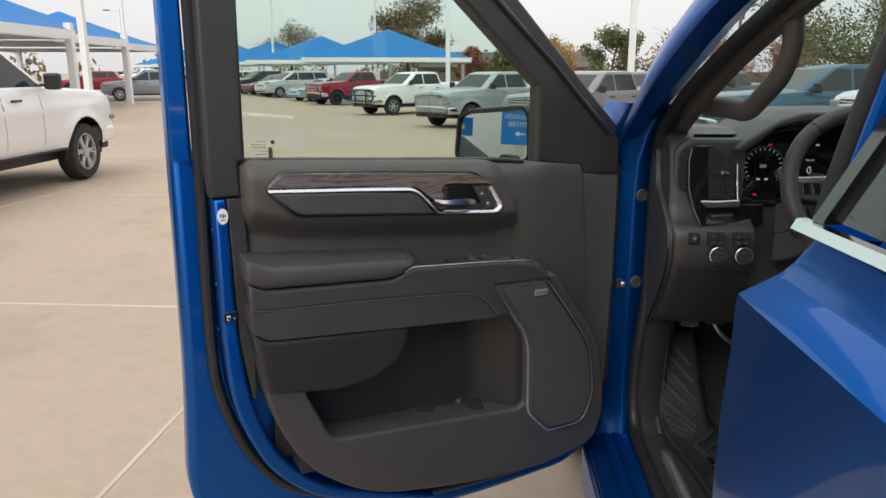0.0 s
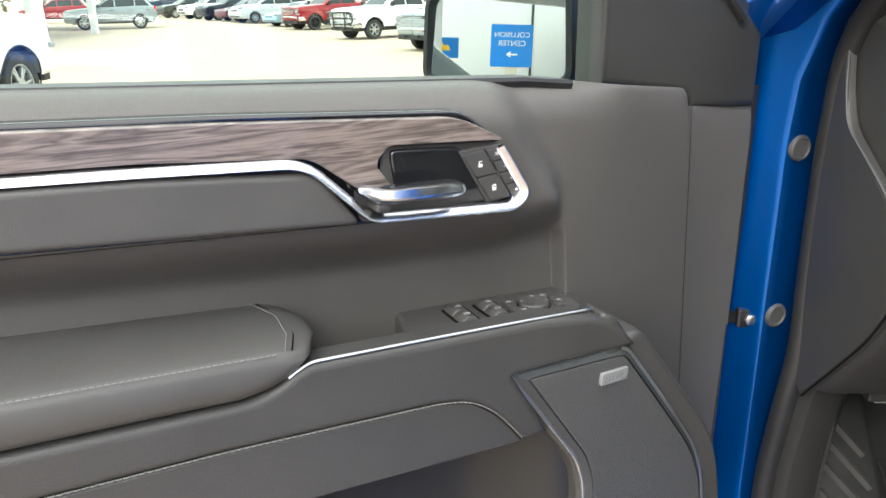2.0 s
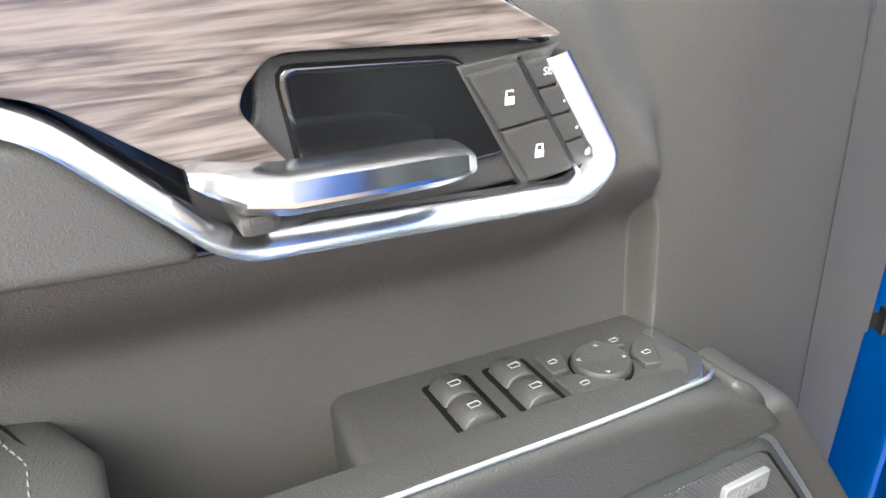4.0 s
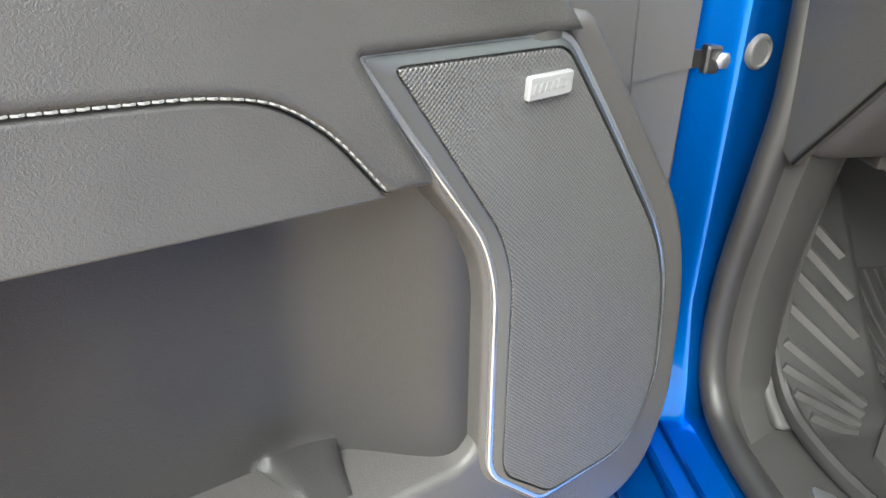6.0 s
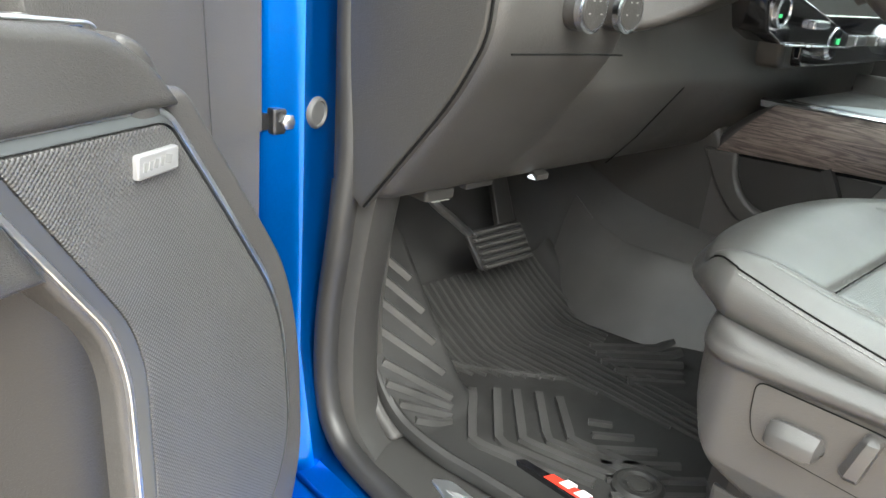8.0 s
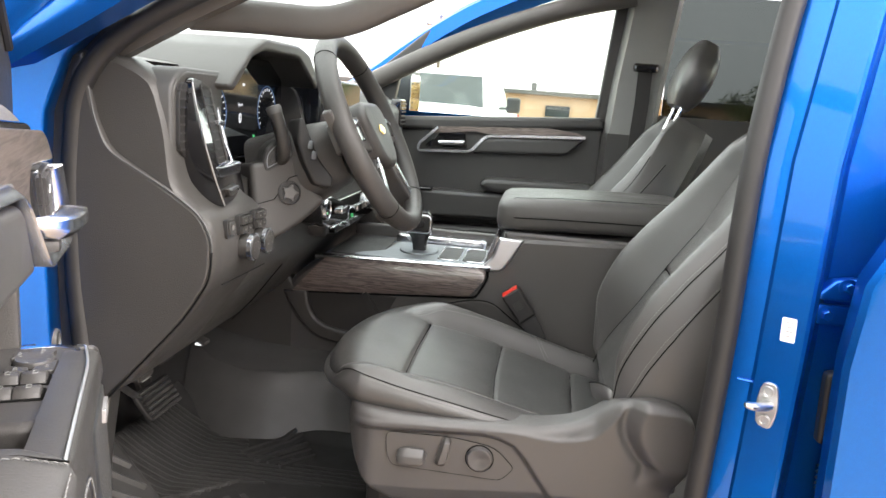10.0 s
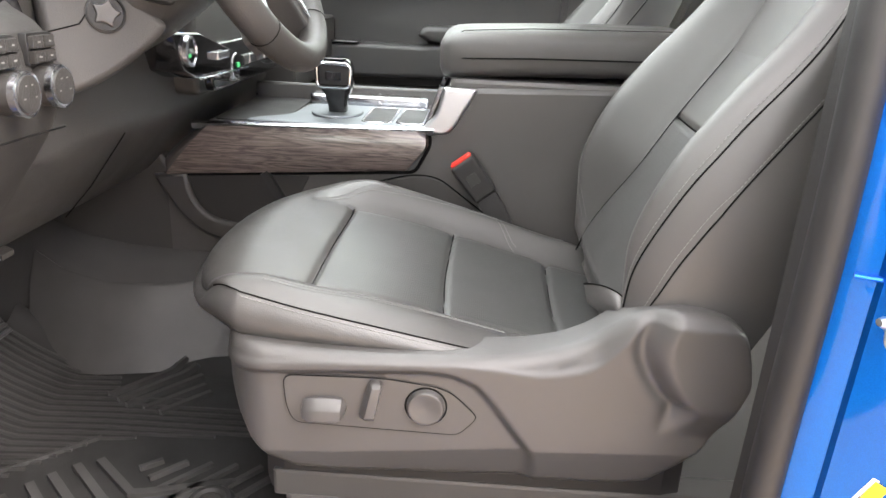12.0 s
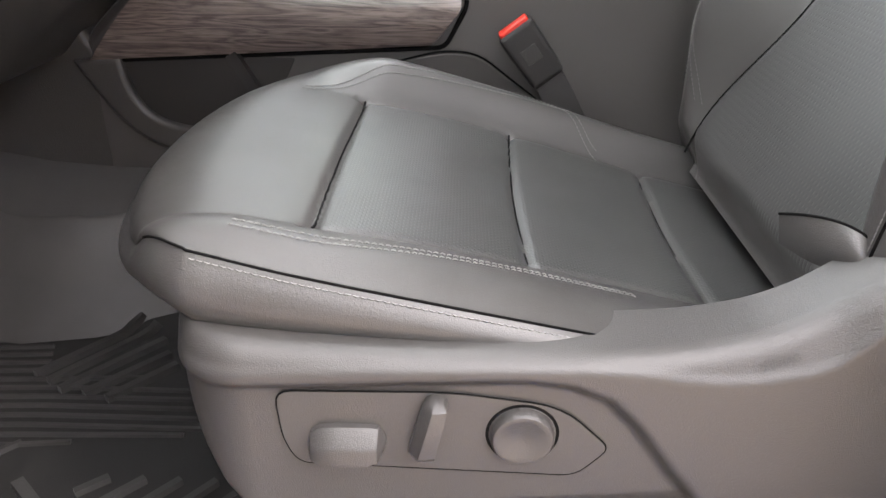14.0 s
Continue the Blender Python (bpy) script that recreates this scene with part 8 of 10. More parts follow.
    for s in (-1, 1):
        part("long_seam", sweep([V(0.957 + s * seam_at(h) * curve(BW, h) / 2, 0, 0) + o + ez * h + en * (face(s * seam_at(h), h) + 0.0004) for h in [0.02 + i * 0.56 / 40 for i in range(41)]], circle(0.0013, 5), en), GAPSHADE, seat)
    part("back_cap", ring_bm([[V(0.957 + s * curve(BW, h) / 2 * g, 0, 0) + o + ez * h + en * w for s, g, w in ((-1, 1, -0.11), (-0.8, 1, -0.14), (0.8, 1, -0.14), (1, 1, -0.11), (0.8, 1, -0.03), (-0.8, 1, -0.03))] for h in (0.0, 0.2, 0.4, 0.55, 0.635)]), HARD, seat, "black seat back shell")
    front_seam = [(0.085, 0.160), (0.11, 0.157), (0.15, 0.148), (0.19, 0.144), (0.24, 0.141), (0.28, 0.138), (0.32, 0.136), (0.37, 0.131), (0.42, 0.126), (0.50, 0.122)]
    side_seam = [(0.105, 0.127), (0.13, 0.1245), (0.18, 0.1225), (0.25, 0.118), (0.34, 0.103), (0.45, 0.08), (0.5, 0.07)]
    for tab, gap in ((front_seam, 0.0045), (side_seam, 0.0035)):
        hs = [tab[0][0] + i * (0.50 - tab[0][0]) / 60 for i in range(61)]
        for flip in (False, True):
            A = lambda h, d=0.0: (1 - curve(tab, h) + d) if flip else (curve(tab, h) - d)
            part("piping", sweep([off(A(h), h, 0.0003) for h in hs], circle(0.0011, 6), [V(-1, 0, 0)] * 61), GAPSHADE, seat)
            part("stitching", stitches([off(A(h, -gap), h, 0.0004) for h in hs], V(-0.5, 0.6, 0.4), 0.0052, 0.0036, 0.00045), THREAD, seat, "grey stitching")
    far_row = [(0.075, 0.785), (0.10, 0.80), (0.14, 0.822), (0.20, 0.838), (0.30, 0.85), (0.42, 0.856)]
    for d in (0.0, 0.012):
        hs = [0.075 + i * 0.34 / 50 for i in range(51)]
        part("stitching", stitches([off(curve(far_row, h) + d, h, 0.0004) for h in hs], en, 0.0054, 0.0037, 0.00045), THREAD, seat, "grey stitching")
    # gathered leather flap at the foot of the near bolster
    if driver:
        def flap(a, b):
            u = a * 2 - 1
            y = 1.272 + 0.022 * u + 0.006 * b
            z = 0.905 + 0.036 * b - 0.012 * u * u * b
            return V(0.742 + 0.05 * a * a - 0.012 * math.sin(math.pi * a) * math.sin(math.pi * min(1, b * 0.9 + 0.1)) + 0.0015 * math.sin(14 * a) * (1 - b), y, z)
        part("bolster_flap", surface(flap, 24, 18), LEATHER, seat, "gathered leather flap at the bolster's foot", angle=70)
        part("flap_piping", sweep([flap(i / 16, 1.0) for i in range(17)], circle(0.0010, 6), V(-1, 0, 0)), GAPSHADE, seat)

    # headrest
    hr = o + ez * 0.64
    rings = []
    for i in range(9):
        f = i / 8
        sc = math.sin(math.pi * (0.06 + 0.88 * f)) ** 0.35
        rings.append([V(0.957, 0, 0) + hr + ez * (0.03 + 0.2 * f) + V(0.135 * sc * math.copysign(abs(math.cos(a)) ** 0.5, math.cos(a)), 0, 0) + en * (-0.02 + 0.05 * sc * math.copysign(abs(math.sin(a)) ** 0.6, math.sin(a)) + 0.02 * f) for a in [2 * math.pi * j / 28 for j in range(28)]])
    hp = part("headrest", ring_bm(rings), LEATHER, seat, "black leather headrest", angle=60)
    for s in (-1, 1):
        part("headrest_post", sweep([V(0.957 + s * 0.06, 0, 0) + hr - ez * 0.04 - en * 0.03, V(0.957 + s * 0.06, 0, 0) + hr + ez * 0.06 - en * 0.02], circle(0.007, 10), V(1, 0, 0)), CHROME, seat, "chrome headrest post")
    # plastic shield, sculpted: a rolled upper rim, a ridge that turns down, a bulge over the recliner
    low_edge = [(1.13, 0.862), (1.138, 0.838), (1.164, 0.772), (1.19, 0.742), (1.216, 0.716), (1.25, 0.709), (1.582, 0.700), (1.63, 0.701), (1.665, 0.718), (1.684, 0.738), (1.70, 0.77), (1.708, 0.793), (1.714, 0.82), (1.717, 0.850)]
    top_edge = [(1.13, 0.868), (1.134, 0.895), (1.142, 0.922), (1.149, 0.931), (1.163, 0.940), (1.188, 0.946), (1.219, 0.946), (1.249, 0.936), (1.273, 0.919), (1.302, 0.898), (1.337, 0.883), (1.393, 0.873), (1.528, 0.867), (1.625, 0.867), (1.70, 0.870), (1.717, 0.866)]
    shoulder = [(1.24, 0.928), (1.253, 0.915), (1.268, 0.894), (1.291, 0.868), (1.32, 0.857), (1.359, 0.852), (1.43, 0.858), (1.478, 0.857), (1.575, 0.851), (1.703, 0.843), (1.72, 0.840)]
    ridge = [V(1.74, 0.839), V(1.575, 0.850), V(1.478, 0.856), V(1.448, 0.853), (V(1.42, 0.842)), V(1.399, 0.820), V(1.376, 0.788), V(1.350, 0.755), V(1.33, 0.70)]
    low_fold = [(1.2, 0.768), (1.226, 0.766), (1.355, 0.759), (1.583, 0.735), (1.72, 0.728)]
    hump_edge = [(0.70, 1.245), (0.75, 1.235), (0.781, 1.226), (0.806, 1.214), (0.833, 1.209), (0.846, 1.222), (0.884, 1.244), (0.91, 1.247), (0.935, 1.24)]

    def to_ridge(y, z):
        """Distance from the ridge, positive above and behind it."""
        p, best = V(y, z), 9.0
        for a, b in zip(ridge, ridge[1:]):
            e = b - a
            t = min(max((p - a).dot(e) / e.dot(e), 0), 1)
            q = p - (a + e * t)
            if q.length < abs(best):
                best = math.copysign(q.length, e.x * q.y - e.y * q.x)
        return -best

    def bulk(y, z):
        zt, zl = curve(top_edge, y), along(low_edge, y)
        h = 0.022
        sh_ = curve(shoulder, y)
        if z > sh_:
            h -= 0.42 * (z - sh_) * smooth01((z - sh_) / 0.010)
        d = to_ridge(y, z)
        h -= 0.0075 * smooth01(-d / 0.011) * smooth01((y - 1.345) / 0.02)
        h -= 0.30 * max(0.0, along(low_fold, y) - z)
        hy = curve(hump_edge, z)
        k = smooth01((z - 0.79) / 0.05)
        h += k * (0.017 * smooth01((hy - y) / 0.03) - 0.004 * math.exp(-(((y - hy) / 0.008) ** 2)))
        e = max(0.0, min(z - zl, zt - z) / 0.012)
        if e < 1:
            h -= 0.010 * (1 - math.sqrt(max(0, 1 - (1 - e) ** 2)))
        if y > 1.66:
            h -= 0.057 - math.sqrt(max(0, 0.057 ** 2 - (y - 1.66) ** 2))
        return h

    def shell(a, b):
        y = 1.13 + 0.587 * (0.5 - 0.5 * math.cos(math.pi * a)) * 0.25 + 0.587 * a * 0.75
        zl, zt = along(low_edge, y), curve(top_edge, y)
        f = min(max((b - 0.02) / 0.96, 0), 1)
        z = zl + f * (zt - zl)
        return V(0.75 if b in (0.0, 1.0) else 0.712 - bulk(y, z), y, z)

    shield = part("seat_shield", surface(shell, 200, 90), HARD, seat, "black moulded seat side", angle=60)
    plan = fillet([(0.717, 1.60), (0.717, 1.7145), (1.222, 1.7145), (1.222, 1.60)], [0, 0.055, 0.055, 0], 8, closed=False)
    part("front_cover", ring_bm([[V(x, y + dy * smooth01((y - 1.60) / 0.06), z) for x, y in [(p[0], p[1]) for p in plan]] for z, dy in ((0.70, -0.085), (0.718, -0.053), (0.738, -0.034), (0.77, -0.018), (0.793, -0.010), (0.82, -0.004), (0.85, -0.001), (0.862, -0.002), (0.867, -0.012), (0.867, -0.03))], closed=False), HARD, seat, "black moulded seat front", angle=50)
    if driver:
        SX = 0.6965
        sp = fillet([(1.641, 0.835), (1.638, 0.795), (1.629, 0.774), (1.439, 0.771), (1.418, 0.796), (1.453, 0.830), (1.526, 0.8385)], [0.012, 0.012, 0.01, 0.010, 0.008, 0.02, 0.02], 4)
        sw = part("switch_plate", slab(sp, -0.008, 0.0010, 0.0006, YZ(SX)), HARD, seat, "black power seat switch plate")
        part("plate_gap", sweep([V(SX - 0.0004, p.x, p.y) for p in sp], circle(0.0008, 5), V(-1, 0, 0), closed=True), GAPSHADE, sw)
        rings = []
        for y, zt, zb, w in ((1.620, 0.797, 0.788, 0.006), (1.618, 0.805, 0.784, 0.012), (1.612, 0.809, 0.783, 0.016), (1.600, 0.8105, 0.783, 0.017), (1.580, 0.811, 0.784, 0.017), (1.573, 0.810, 0.787, 0.016), (1.570, 0.805, 0.791, 0.012), (1.568, 0.800, 0.795, 0.006)):
            zm = zb + (zt - zb) * 0.62
            rings.append([V(SX, y, zb), V(SX - w * 0.85, y, zb + 0.001), V(SX - w, y, zb + 0.003), V(SX - w, y, zm - 0.002), V(SX - w * 0.92, y, zm + 0.001), V(SX - w * 0.35, y, zt), V(SX, y, zt)])
        part("cushion_switch", ring_bm(rings), HARD, sw, "long power seat switch", angle=30)
        rings = []
        for z, y0, y1, w in ((0.787, 1.548, 1.539, 0.006), (0.789, 1.552, 1.535, 0.012), (0.794, 1.553, 1.534, 0.016), (0.810, 1.549, 1.531, 0.017), (0.826, 1.545, 1.528, 0.017), (0.832, 1.543, 1.527, 0.015), (0.835, 1.541, 1.529, 0.010), (0.8365, 1.538, 1.532, 0.004)):
            ym = y0 + (y1 - y0) * 0.42
            rings.append([V(SX, y0, z), V(SX - w * 0.5, y0, z), V(SX - w, ym + 0.001, z), V(SX - w, ym - 0.002, z), V(SX - w * 0.9, y1 + 0.001, z), V(SX, y1, z)])
        part("back_switch", ring_bm(rings), HARD, sw, "upright backrest switch", angle=30)
        mm = Matrix.Translation(V(SX, 1.4775, 0.8065)) @ Matrix.Rotation(radians(-90), 4, "Y")
        part("round_switch", turned([(0.0232, 0.0), (0.0232, 0.001), (0.0218, 0.0015), (0.0212, 0.0065), (0.0195, 0.0088), (0.0175, 0.0092), (0.0145, 0.0080), (0.0, 0.0066)], mm, 44), HARD, sw, "round lumbar switch")
        part("switch_gap", turned([(0.0245, 0.0), (0.0245, 0.0013), (0.0212, 0.0013), (0.0212, 0.0)], mm, 44), GAPSHADE, sw)
        t = words("AIRBAG", 0.007, PLUG, seat, Matrix.Translation(V(0.6935, 1.322, 0.872)) @ Matrix.Rotation(radians(-90), 4, "Z") @ Matrix.Rotation(radians(68), 4, "X") @ Matrix.Rotation(radians(22), 4, "Z"), "moulded_word")
    for x in (0.76, 1.15):
        part("seat_rail", box(x, 1.36, 0.655, 0.045, 0.62, 0.04, 0.005), HARD, seat, "dark seat rail")
        part("rail_foot", box(x, 1.62, 0.575, 0.05, 0.07, 0.13, 0.008), HARD, seat)
        part("rail_foot", box(x, 1.14, 0.575, 0.05, 0.07, 0.13, 0.008), HARD, seat)
    part("under_box", box(0.96, 1.42, 0.70, 0.44, 0.53, 0.14, 0.03), SEAL, seat)
    return seat


make_seat(0, 0, True)
make_seat(0.945, 0.045, False)


# ---- passenger door, closed ----
def passenger_door():
    d = thing("door_3", "closed far door with black trim and wood inlay", "car door", kind="structure")
    X = 2.27
    Y = lambda x: (lambda a, b, w: V(x - w, a, b))
    part("door_panel", slab(fillet([(2.10, 0.55), (2.08, 1.325), (1.99, 1.336), (1.20, 1.385), (1.17, 0.55)], 0.02, 3), -0.08, 0.0, 0.02, Y(X), seg=4), FARTRIM, d, "black door panel")
    part("belt_roll", slab(fillet([(2.05, 1.29), (2.04, 1.333), (1.99, 1.338), (1.21, 1.387), (1.20, 1.345), (1.80, 1.30)], 0.012, 3), -0.02, 0.02, 0.015, Y(X), seg=4), FARTRIM, d)
    part("wood_inlay", slab(fillet([(1.83, 1.285), (1.80, 1.313), (1.40, 1.336), (1.29, 1.325), (1.262, 1.31), (1.30, 1.318), (1.62, 1.298), (1.66, 1.305), (1.79, 1.29)], 0.006, 3), 0.0, 0.024, 0.004, Y(X)), WOOD, d, "grey-brown wood inlay")
    st = fillet([V(X - 0.026, 1.264, 1.312), V(X - 0.026, 1.62, 1.292), V(X - 0.03, 1.675, 1.231), V(X - 0.03, 1.868, 1.220), V(X - 0.03, 1.868, 1.245), V(X - 0.026, 1.80, 1.31)], [0, 0.02, 0.015, 0.012, 0.012, 0], 5, closed=False)
    part("satin_strip", sweep(st, [(-0.005, -0.01), (-0.005, 0.004), (0.005, 0.004), (0.005, -0.01)], V(-1, 0, 0)), SATIN, d, "satin silver strip")
    part("inlay_pad", slab(fillet([(1.265, 1.305), (1.325, 1.243), (1.67, 1.227), (1.625, 1.285)], 0.012, 4), 0.0, 0.03, 0.012, Y(X), seg=4), FARTRIM, d, "padded insert")
    part("handle_bowl", slab(fillet([(1.70, 1.295), (1.80, 1.29), (1.85, 1.235), (1.69, 1.238)], 0.008, 3), 0.0, 0.012, 0.002, Y(X)), GLOSS, d)
    part("inner_handle", slab(fillet([(1.695, 1.270), (1.80, 1.263), (1.795, 1.245), (1.70, 1.250)], 0.006, 3), 0.02, 0.045, 0.008, Y(X), seg=4), SATIN, d, "satin door release")
    for i in range(2):
        part("button", slab([(1.845 - i * 0.02, 1.262 + i * 0.025), (1.828 - i * 0.02, 1.285 + i * 0.018), (1.808 - i * 0.01, 1.285), (1.825 - i * 0.01, 1.262)], 0.0, 0.02, 0.002, Y(X)), FARTRIM, d)
    part("arm_pad", slab(fillet([(1.61, 1.142), (1.63, 1.115), (1.585, 1.095), (1.22, 1.098), (1.22, 1.150)], 0.02, 4), 0.0, 0.10, 0.016, Y(X), seg=4), FARTRIM, d, "padded armrest")
    part("armrest_band", slab(fillet([(2.05, 1.085), (1.62, 1.085), (1.585, 1.090), (1.20, 1.09), (1.20, 1.0), (2.05, 0.98)], 0.02, 3), 0.0, 0.085, 0.015, Y(X), seg=4), FARTRIM, d, "leather armrest band")
    part("switch_cap", slab(fillet([(1.80, -0.09), (1.80, -0.02), (1.95, -0.02), (1.95, -0.09)], 0.01, 3), 0.0, 0.006, 0.003, lambda a, b, w: V(X + b, a, 1.085 + w)), GLOSS, d)
    part("lower_panel", slab(fillet([(2.05, 0.60), (2.05, 0.95), (1.20, 0.97), (1.20, 0.60)], 0.05, 4), 0.0, 0.06, 0.02, Y(X), seg=4), FARTRIM, d)
    part("outer_skin", ring_bm([[V(x, 2.28, z), V(x, 1.05, z)] for x, z in ((2.40, 0.44), (2.43, 0.8), (2.44, 1.1), (2.43, 1.28), (2.40, 1.36))], closed=False), BLUE, d, "blue outer skin")
    part("window_frame", slab([(1.235, 1.36), (1.20, 1.80), (1.50, 1.80), (1.80, 1.63), (2.13, 1.37), (2.20, 1.37), (1.84, 1.68), (1.52, 1.86), (1.13, 1.86), (1.17, 1.36)], -0.06, -0.01, 0.01, Y(X)), FARTRIM, d, "black window frame")
    part("mirror_corner", slab([(2.10, 1.33), (2.10, 1.40), (1.96, 1.50), (1.99, 1.33)], -0.05, -0.015, 0.01, Y(X)), FARTRIM, d)
    pane = part("window_pane", slab([(1.20, 1.36), (1.18, 1.82), (1.50, 1.82), (1.81, 1.65), (2.12, 1.38), (2.10, 1.33)], -0.048, -0.044, 0.0005, Y(X)), PANE, d, "clear side window glass", smooth=False)
    pane.visible_shadow = False
    m = thing("far_side_mirror", "black passenger side mirror on its arm", "mirror")
    face = fillet([(2.50, 1.36), (2.50, 1.49), (2.53, 1.515), (2.72, 1.515), (2.74, 1.49), (2.74, 1.36), (2.72, 1.335), (2.53, 1.335)], 0.02, 3)
    body = [[V(p.x, 1.96 + y, 1.425 + (p.y - 1.425) * g) for p in face] for y, g in ((0.0, 1.0), (0.02, 1.05), (0.08, 1.0), (0.13, 0.7))]
    part("housing", ring_bm(body), FARTRIM, m, "black mirror housing")
    part("mirror_glass", slab(inset([V(*p) for p in face], 0.012), -0.004, 0.002, 0.001, lambda a, b, w: V(a, 1.96 - w, b)), MIRROR, m, "mirror glass", smooth=False)
    part("arm", box(2.45, 2.03, 1.38, 0.14, 0.06, 0.06, 0.02), FARTRIM, m)
    return d


passenger_door()


# ---- the lot outside ----
def concrete():
    m = material("pale_concrete", (0.40, 0.308, 0.222), 0.82, var=0.16, var_scale=0.35, bump=0.25, bump_scale=120, rough_var=0.12, tint=(0.47, 0.375, 0.285), detail=10)
    n, l = m.node_tree.nodes, m.node_tree.links
    b = n["Principled BSDF"]
    base = b.inputs["Base Color"].links[0].from_socket
    co, fine, dirt = n.new("ShaderNodeTexCoord"), n.new("ShaderNodeTexNoise"), n.new("ShaderNodeTexNoise")
    fine.inputs["Scale"].default_value, fine.inputs["Detail"].default_value, fine.inputs["Roughness"].default_value = 9.0, 12.0, 0.75
    dirt.inputs["Scale"].default_value, dirt.inputs["Detail"].default_value, dirt.inputs["Distortion"].default_value = 1.3, 6.0, 0.8
    shade = None
    for tex, lo, hi, a, c in ((fine, 0.3, 0.7, 0.90, 1.06), (dirt, 0.28, 0.46, 0.88, 1.0)):
        l.new(co.outputs["Object"], tex.inputs["Vector"])
        mr, mx = n.new("ShaderNodeMapRange"), n.new("ShaderNodeMixRGB")
        mr.inputs[1].default_value, mr.inputs[2].default_value, mr.inputs[3].default_value, mr.inputs[4].default_value = lo, hi, a, c
        mx.blend_type, mx.inputs[0].default_value = "MULTIPLY", 1.0
        l.new(tex.outputs[0], mr.inputs[0])
        l.new(shade or base, mx.inputs[1])
        l.new(mr.outputs[0], mx.inputs[2])
        shade = mx.outputs[0]
    l.new(shade, b.inputs["Base Color"])
    return m


CONCRETE = concrete()
JOINT = material("joint_filler", (0.46, 0.385, 0.305), 0.85, var=0.2, var_scale=3)


def lot_height(x, y):
    return -0.36 * smooth01((y - 10.5) / 13) * smooth01((x + 17) / 9)


def ground():
    g = bmesh.new()
    xs = [-400, -150, -60] + [-30 + i * 2.5 for i in range(25)] + [60, 150, 400]
    ys = [-300, -80, -30] + [-20 + i * 2.5 for i in range(45)] + [150, 300, 700]
    vs = [[g.verts.new((x, y, lot_height(x, y))) for x in xs] for y in ys]
    for a, b in zip(vs, vs[1:]):
        for i in range(len(xs) - 1):
            g.faces.new((a[i], a[i + 1], b[i + 1], b[i]))
    gr = solid("ground", g, CONCRETE, "pale tan concrete car lot, worn and stained", "ground", "structure", angle=80)
    for i in range(4):
        y = 4.9 + 4.6 * i
        part("concrete_joint", sweep([V(-30, y + 0.35 + 0.03 * i, lot_height(-30, y) + 0.002), V(-10, y, 0.002), V(-2, y - 0.1, 0.002), V(20, y - 0.4, lot_height(20, y) + 0.002)], [(-0.012, -0.002), (-0.01, 0.002), (0.01, 0.002), (0.012, -0.002)], V(0, 0, 1)), JOINT, gr)
    for i in range(3):
        x = -1.37 - 4.6 * i
        part("concrete_joint", sweep([V(x - 0.06, -10, 0.002), V(x, 2.4, 0.002), V(x + 0.02, 3.2, 0.002), V(x + 0.35, 10, 0.002)], [(-0.012, -0.002), (-0.01, 0.002), (0.01, 0.002), (0.012, -0.002)], V(0, 0, 1)), JOINT, gr)
    return gr


ground()

TYRE = material("car_tyre", (0.02, 0.02, 0.021), 0.8, var=0.2, var_scale=8)
ALLOY = material("alloy_rim", (0.55, 0.56, 0.58), 0.3, metal=0.9, var=0.1)
DARKRIM = material("dark_rim", (0.02, 0.02, 0.022), 0.4, metal=0.5, var=0.1)
LAMP = material("headlight_glass", (0.20, 0.21, 0.225), 0.1, coat=0.8, var=0.2, var_scale=12)
TAIL = material("tail_light", (0.45, 0.01, 0.012), 0.12, coat=0.6, var=0.1)
CARGLASS = material("car_window", (0.02, 0.026, 0.028), 0.06, coat=0.0, spec=0.35, var=0.2, var_scale=2)
BLACKTRIM = material("black_car_trim", (0.015, 0.015, 0.016), 0.45, var=0.15)

SHAPES = {
    # side outline from the front, belt, window base and roof; front axle at 0, nose to plus
    "pickup": dict(w=1.0, wheel=0.42, axle=-3.75, low=[(0.95, 0.50), (1.02, 0.62), (1.03, 0.98), (0.97, 1.22), (0.80, 1.29), (-0.55, 1.37), (-0.75, 1.39), (-3.02, 1.41), (-3.06, 1.43), (-4.95, 1.45), (-5.0, 0.72), (-4.6, 0.62)], base=(-0.62, -3.0), roof=(-1.45, -2.85), top=1.96, posts=(-1.85,)),
    "suv": dict(w=0.93, wheel=0.36, axle=-2.75, low=[(0.82, 0.36), (0.92, 0.5), (0.90, 0.82), (0.80, 0.98), (-0.35, 1.10), (-0.6, 1.12), (-3.45, 1.18), (-3.62, 1.05), (-3.65, 0.55), (-3.5, 0.42)], base=(-0.45, -3.5), roof=(-1.35, -3.1), top=1.68, posts=(-1.6, -2.6)),
    "van": dict(w=0.97, wheel=0.34, axle=-3.05, low=[(0.85, 0.3), (0.95, 0.5), (0.90, 0.85), (0.70, 1.02), (-0.15, 1.12), (-0.4, 1.12), (-4.0, 1.14), (-4.12, 0.95), (-4.12, 0.45), (-3.9, 0.35)], base=(-0.2, -4.05), roof=(-1.2, -3.75), top=1.74, posts=(-1.5, -2.75)),
    "car": dict(w=0.9, wheel=0.33, axle=-2.7, low=[(0.8, 0.28), (0.9, 0.42), (0.86, 0.66), (0.7, 0.78), (-0.3, 0.92), (-0.5, 0.94), (-2.9, 0.98), (-3.5, 0.92), (-3.55, 0.5), (-3.4, 0.32)], base=(-0.35, -3.1), roof=(-1.2, -2.3), top=1.44, posts=(-1.55,)),
}


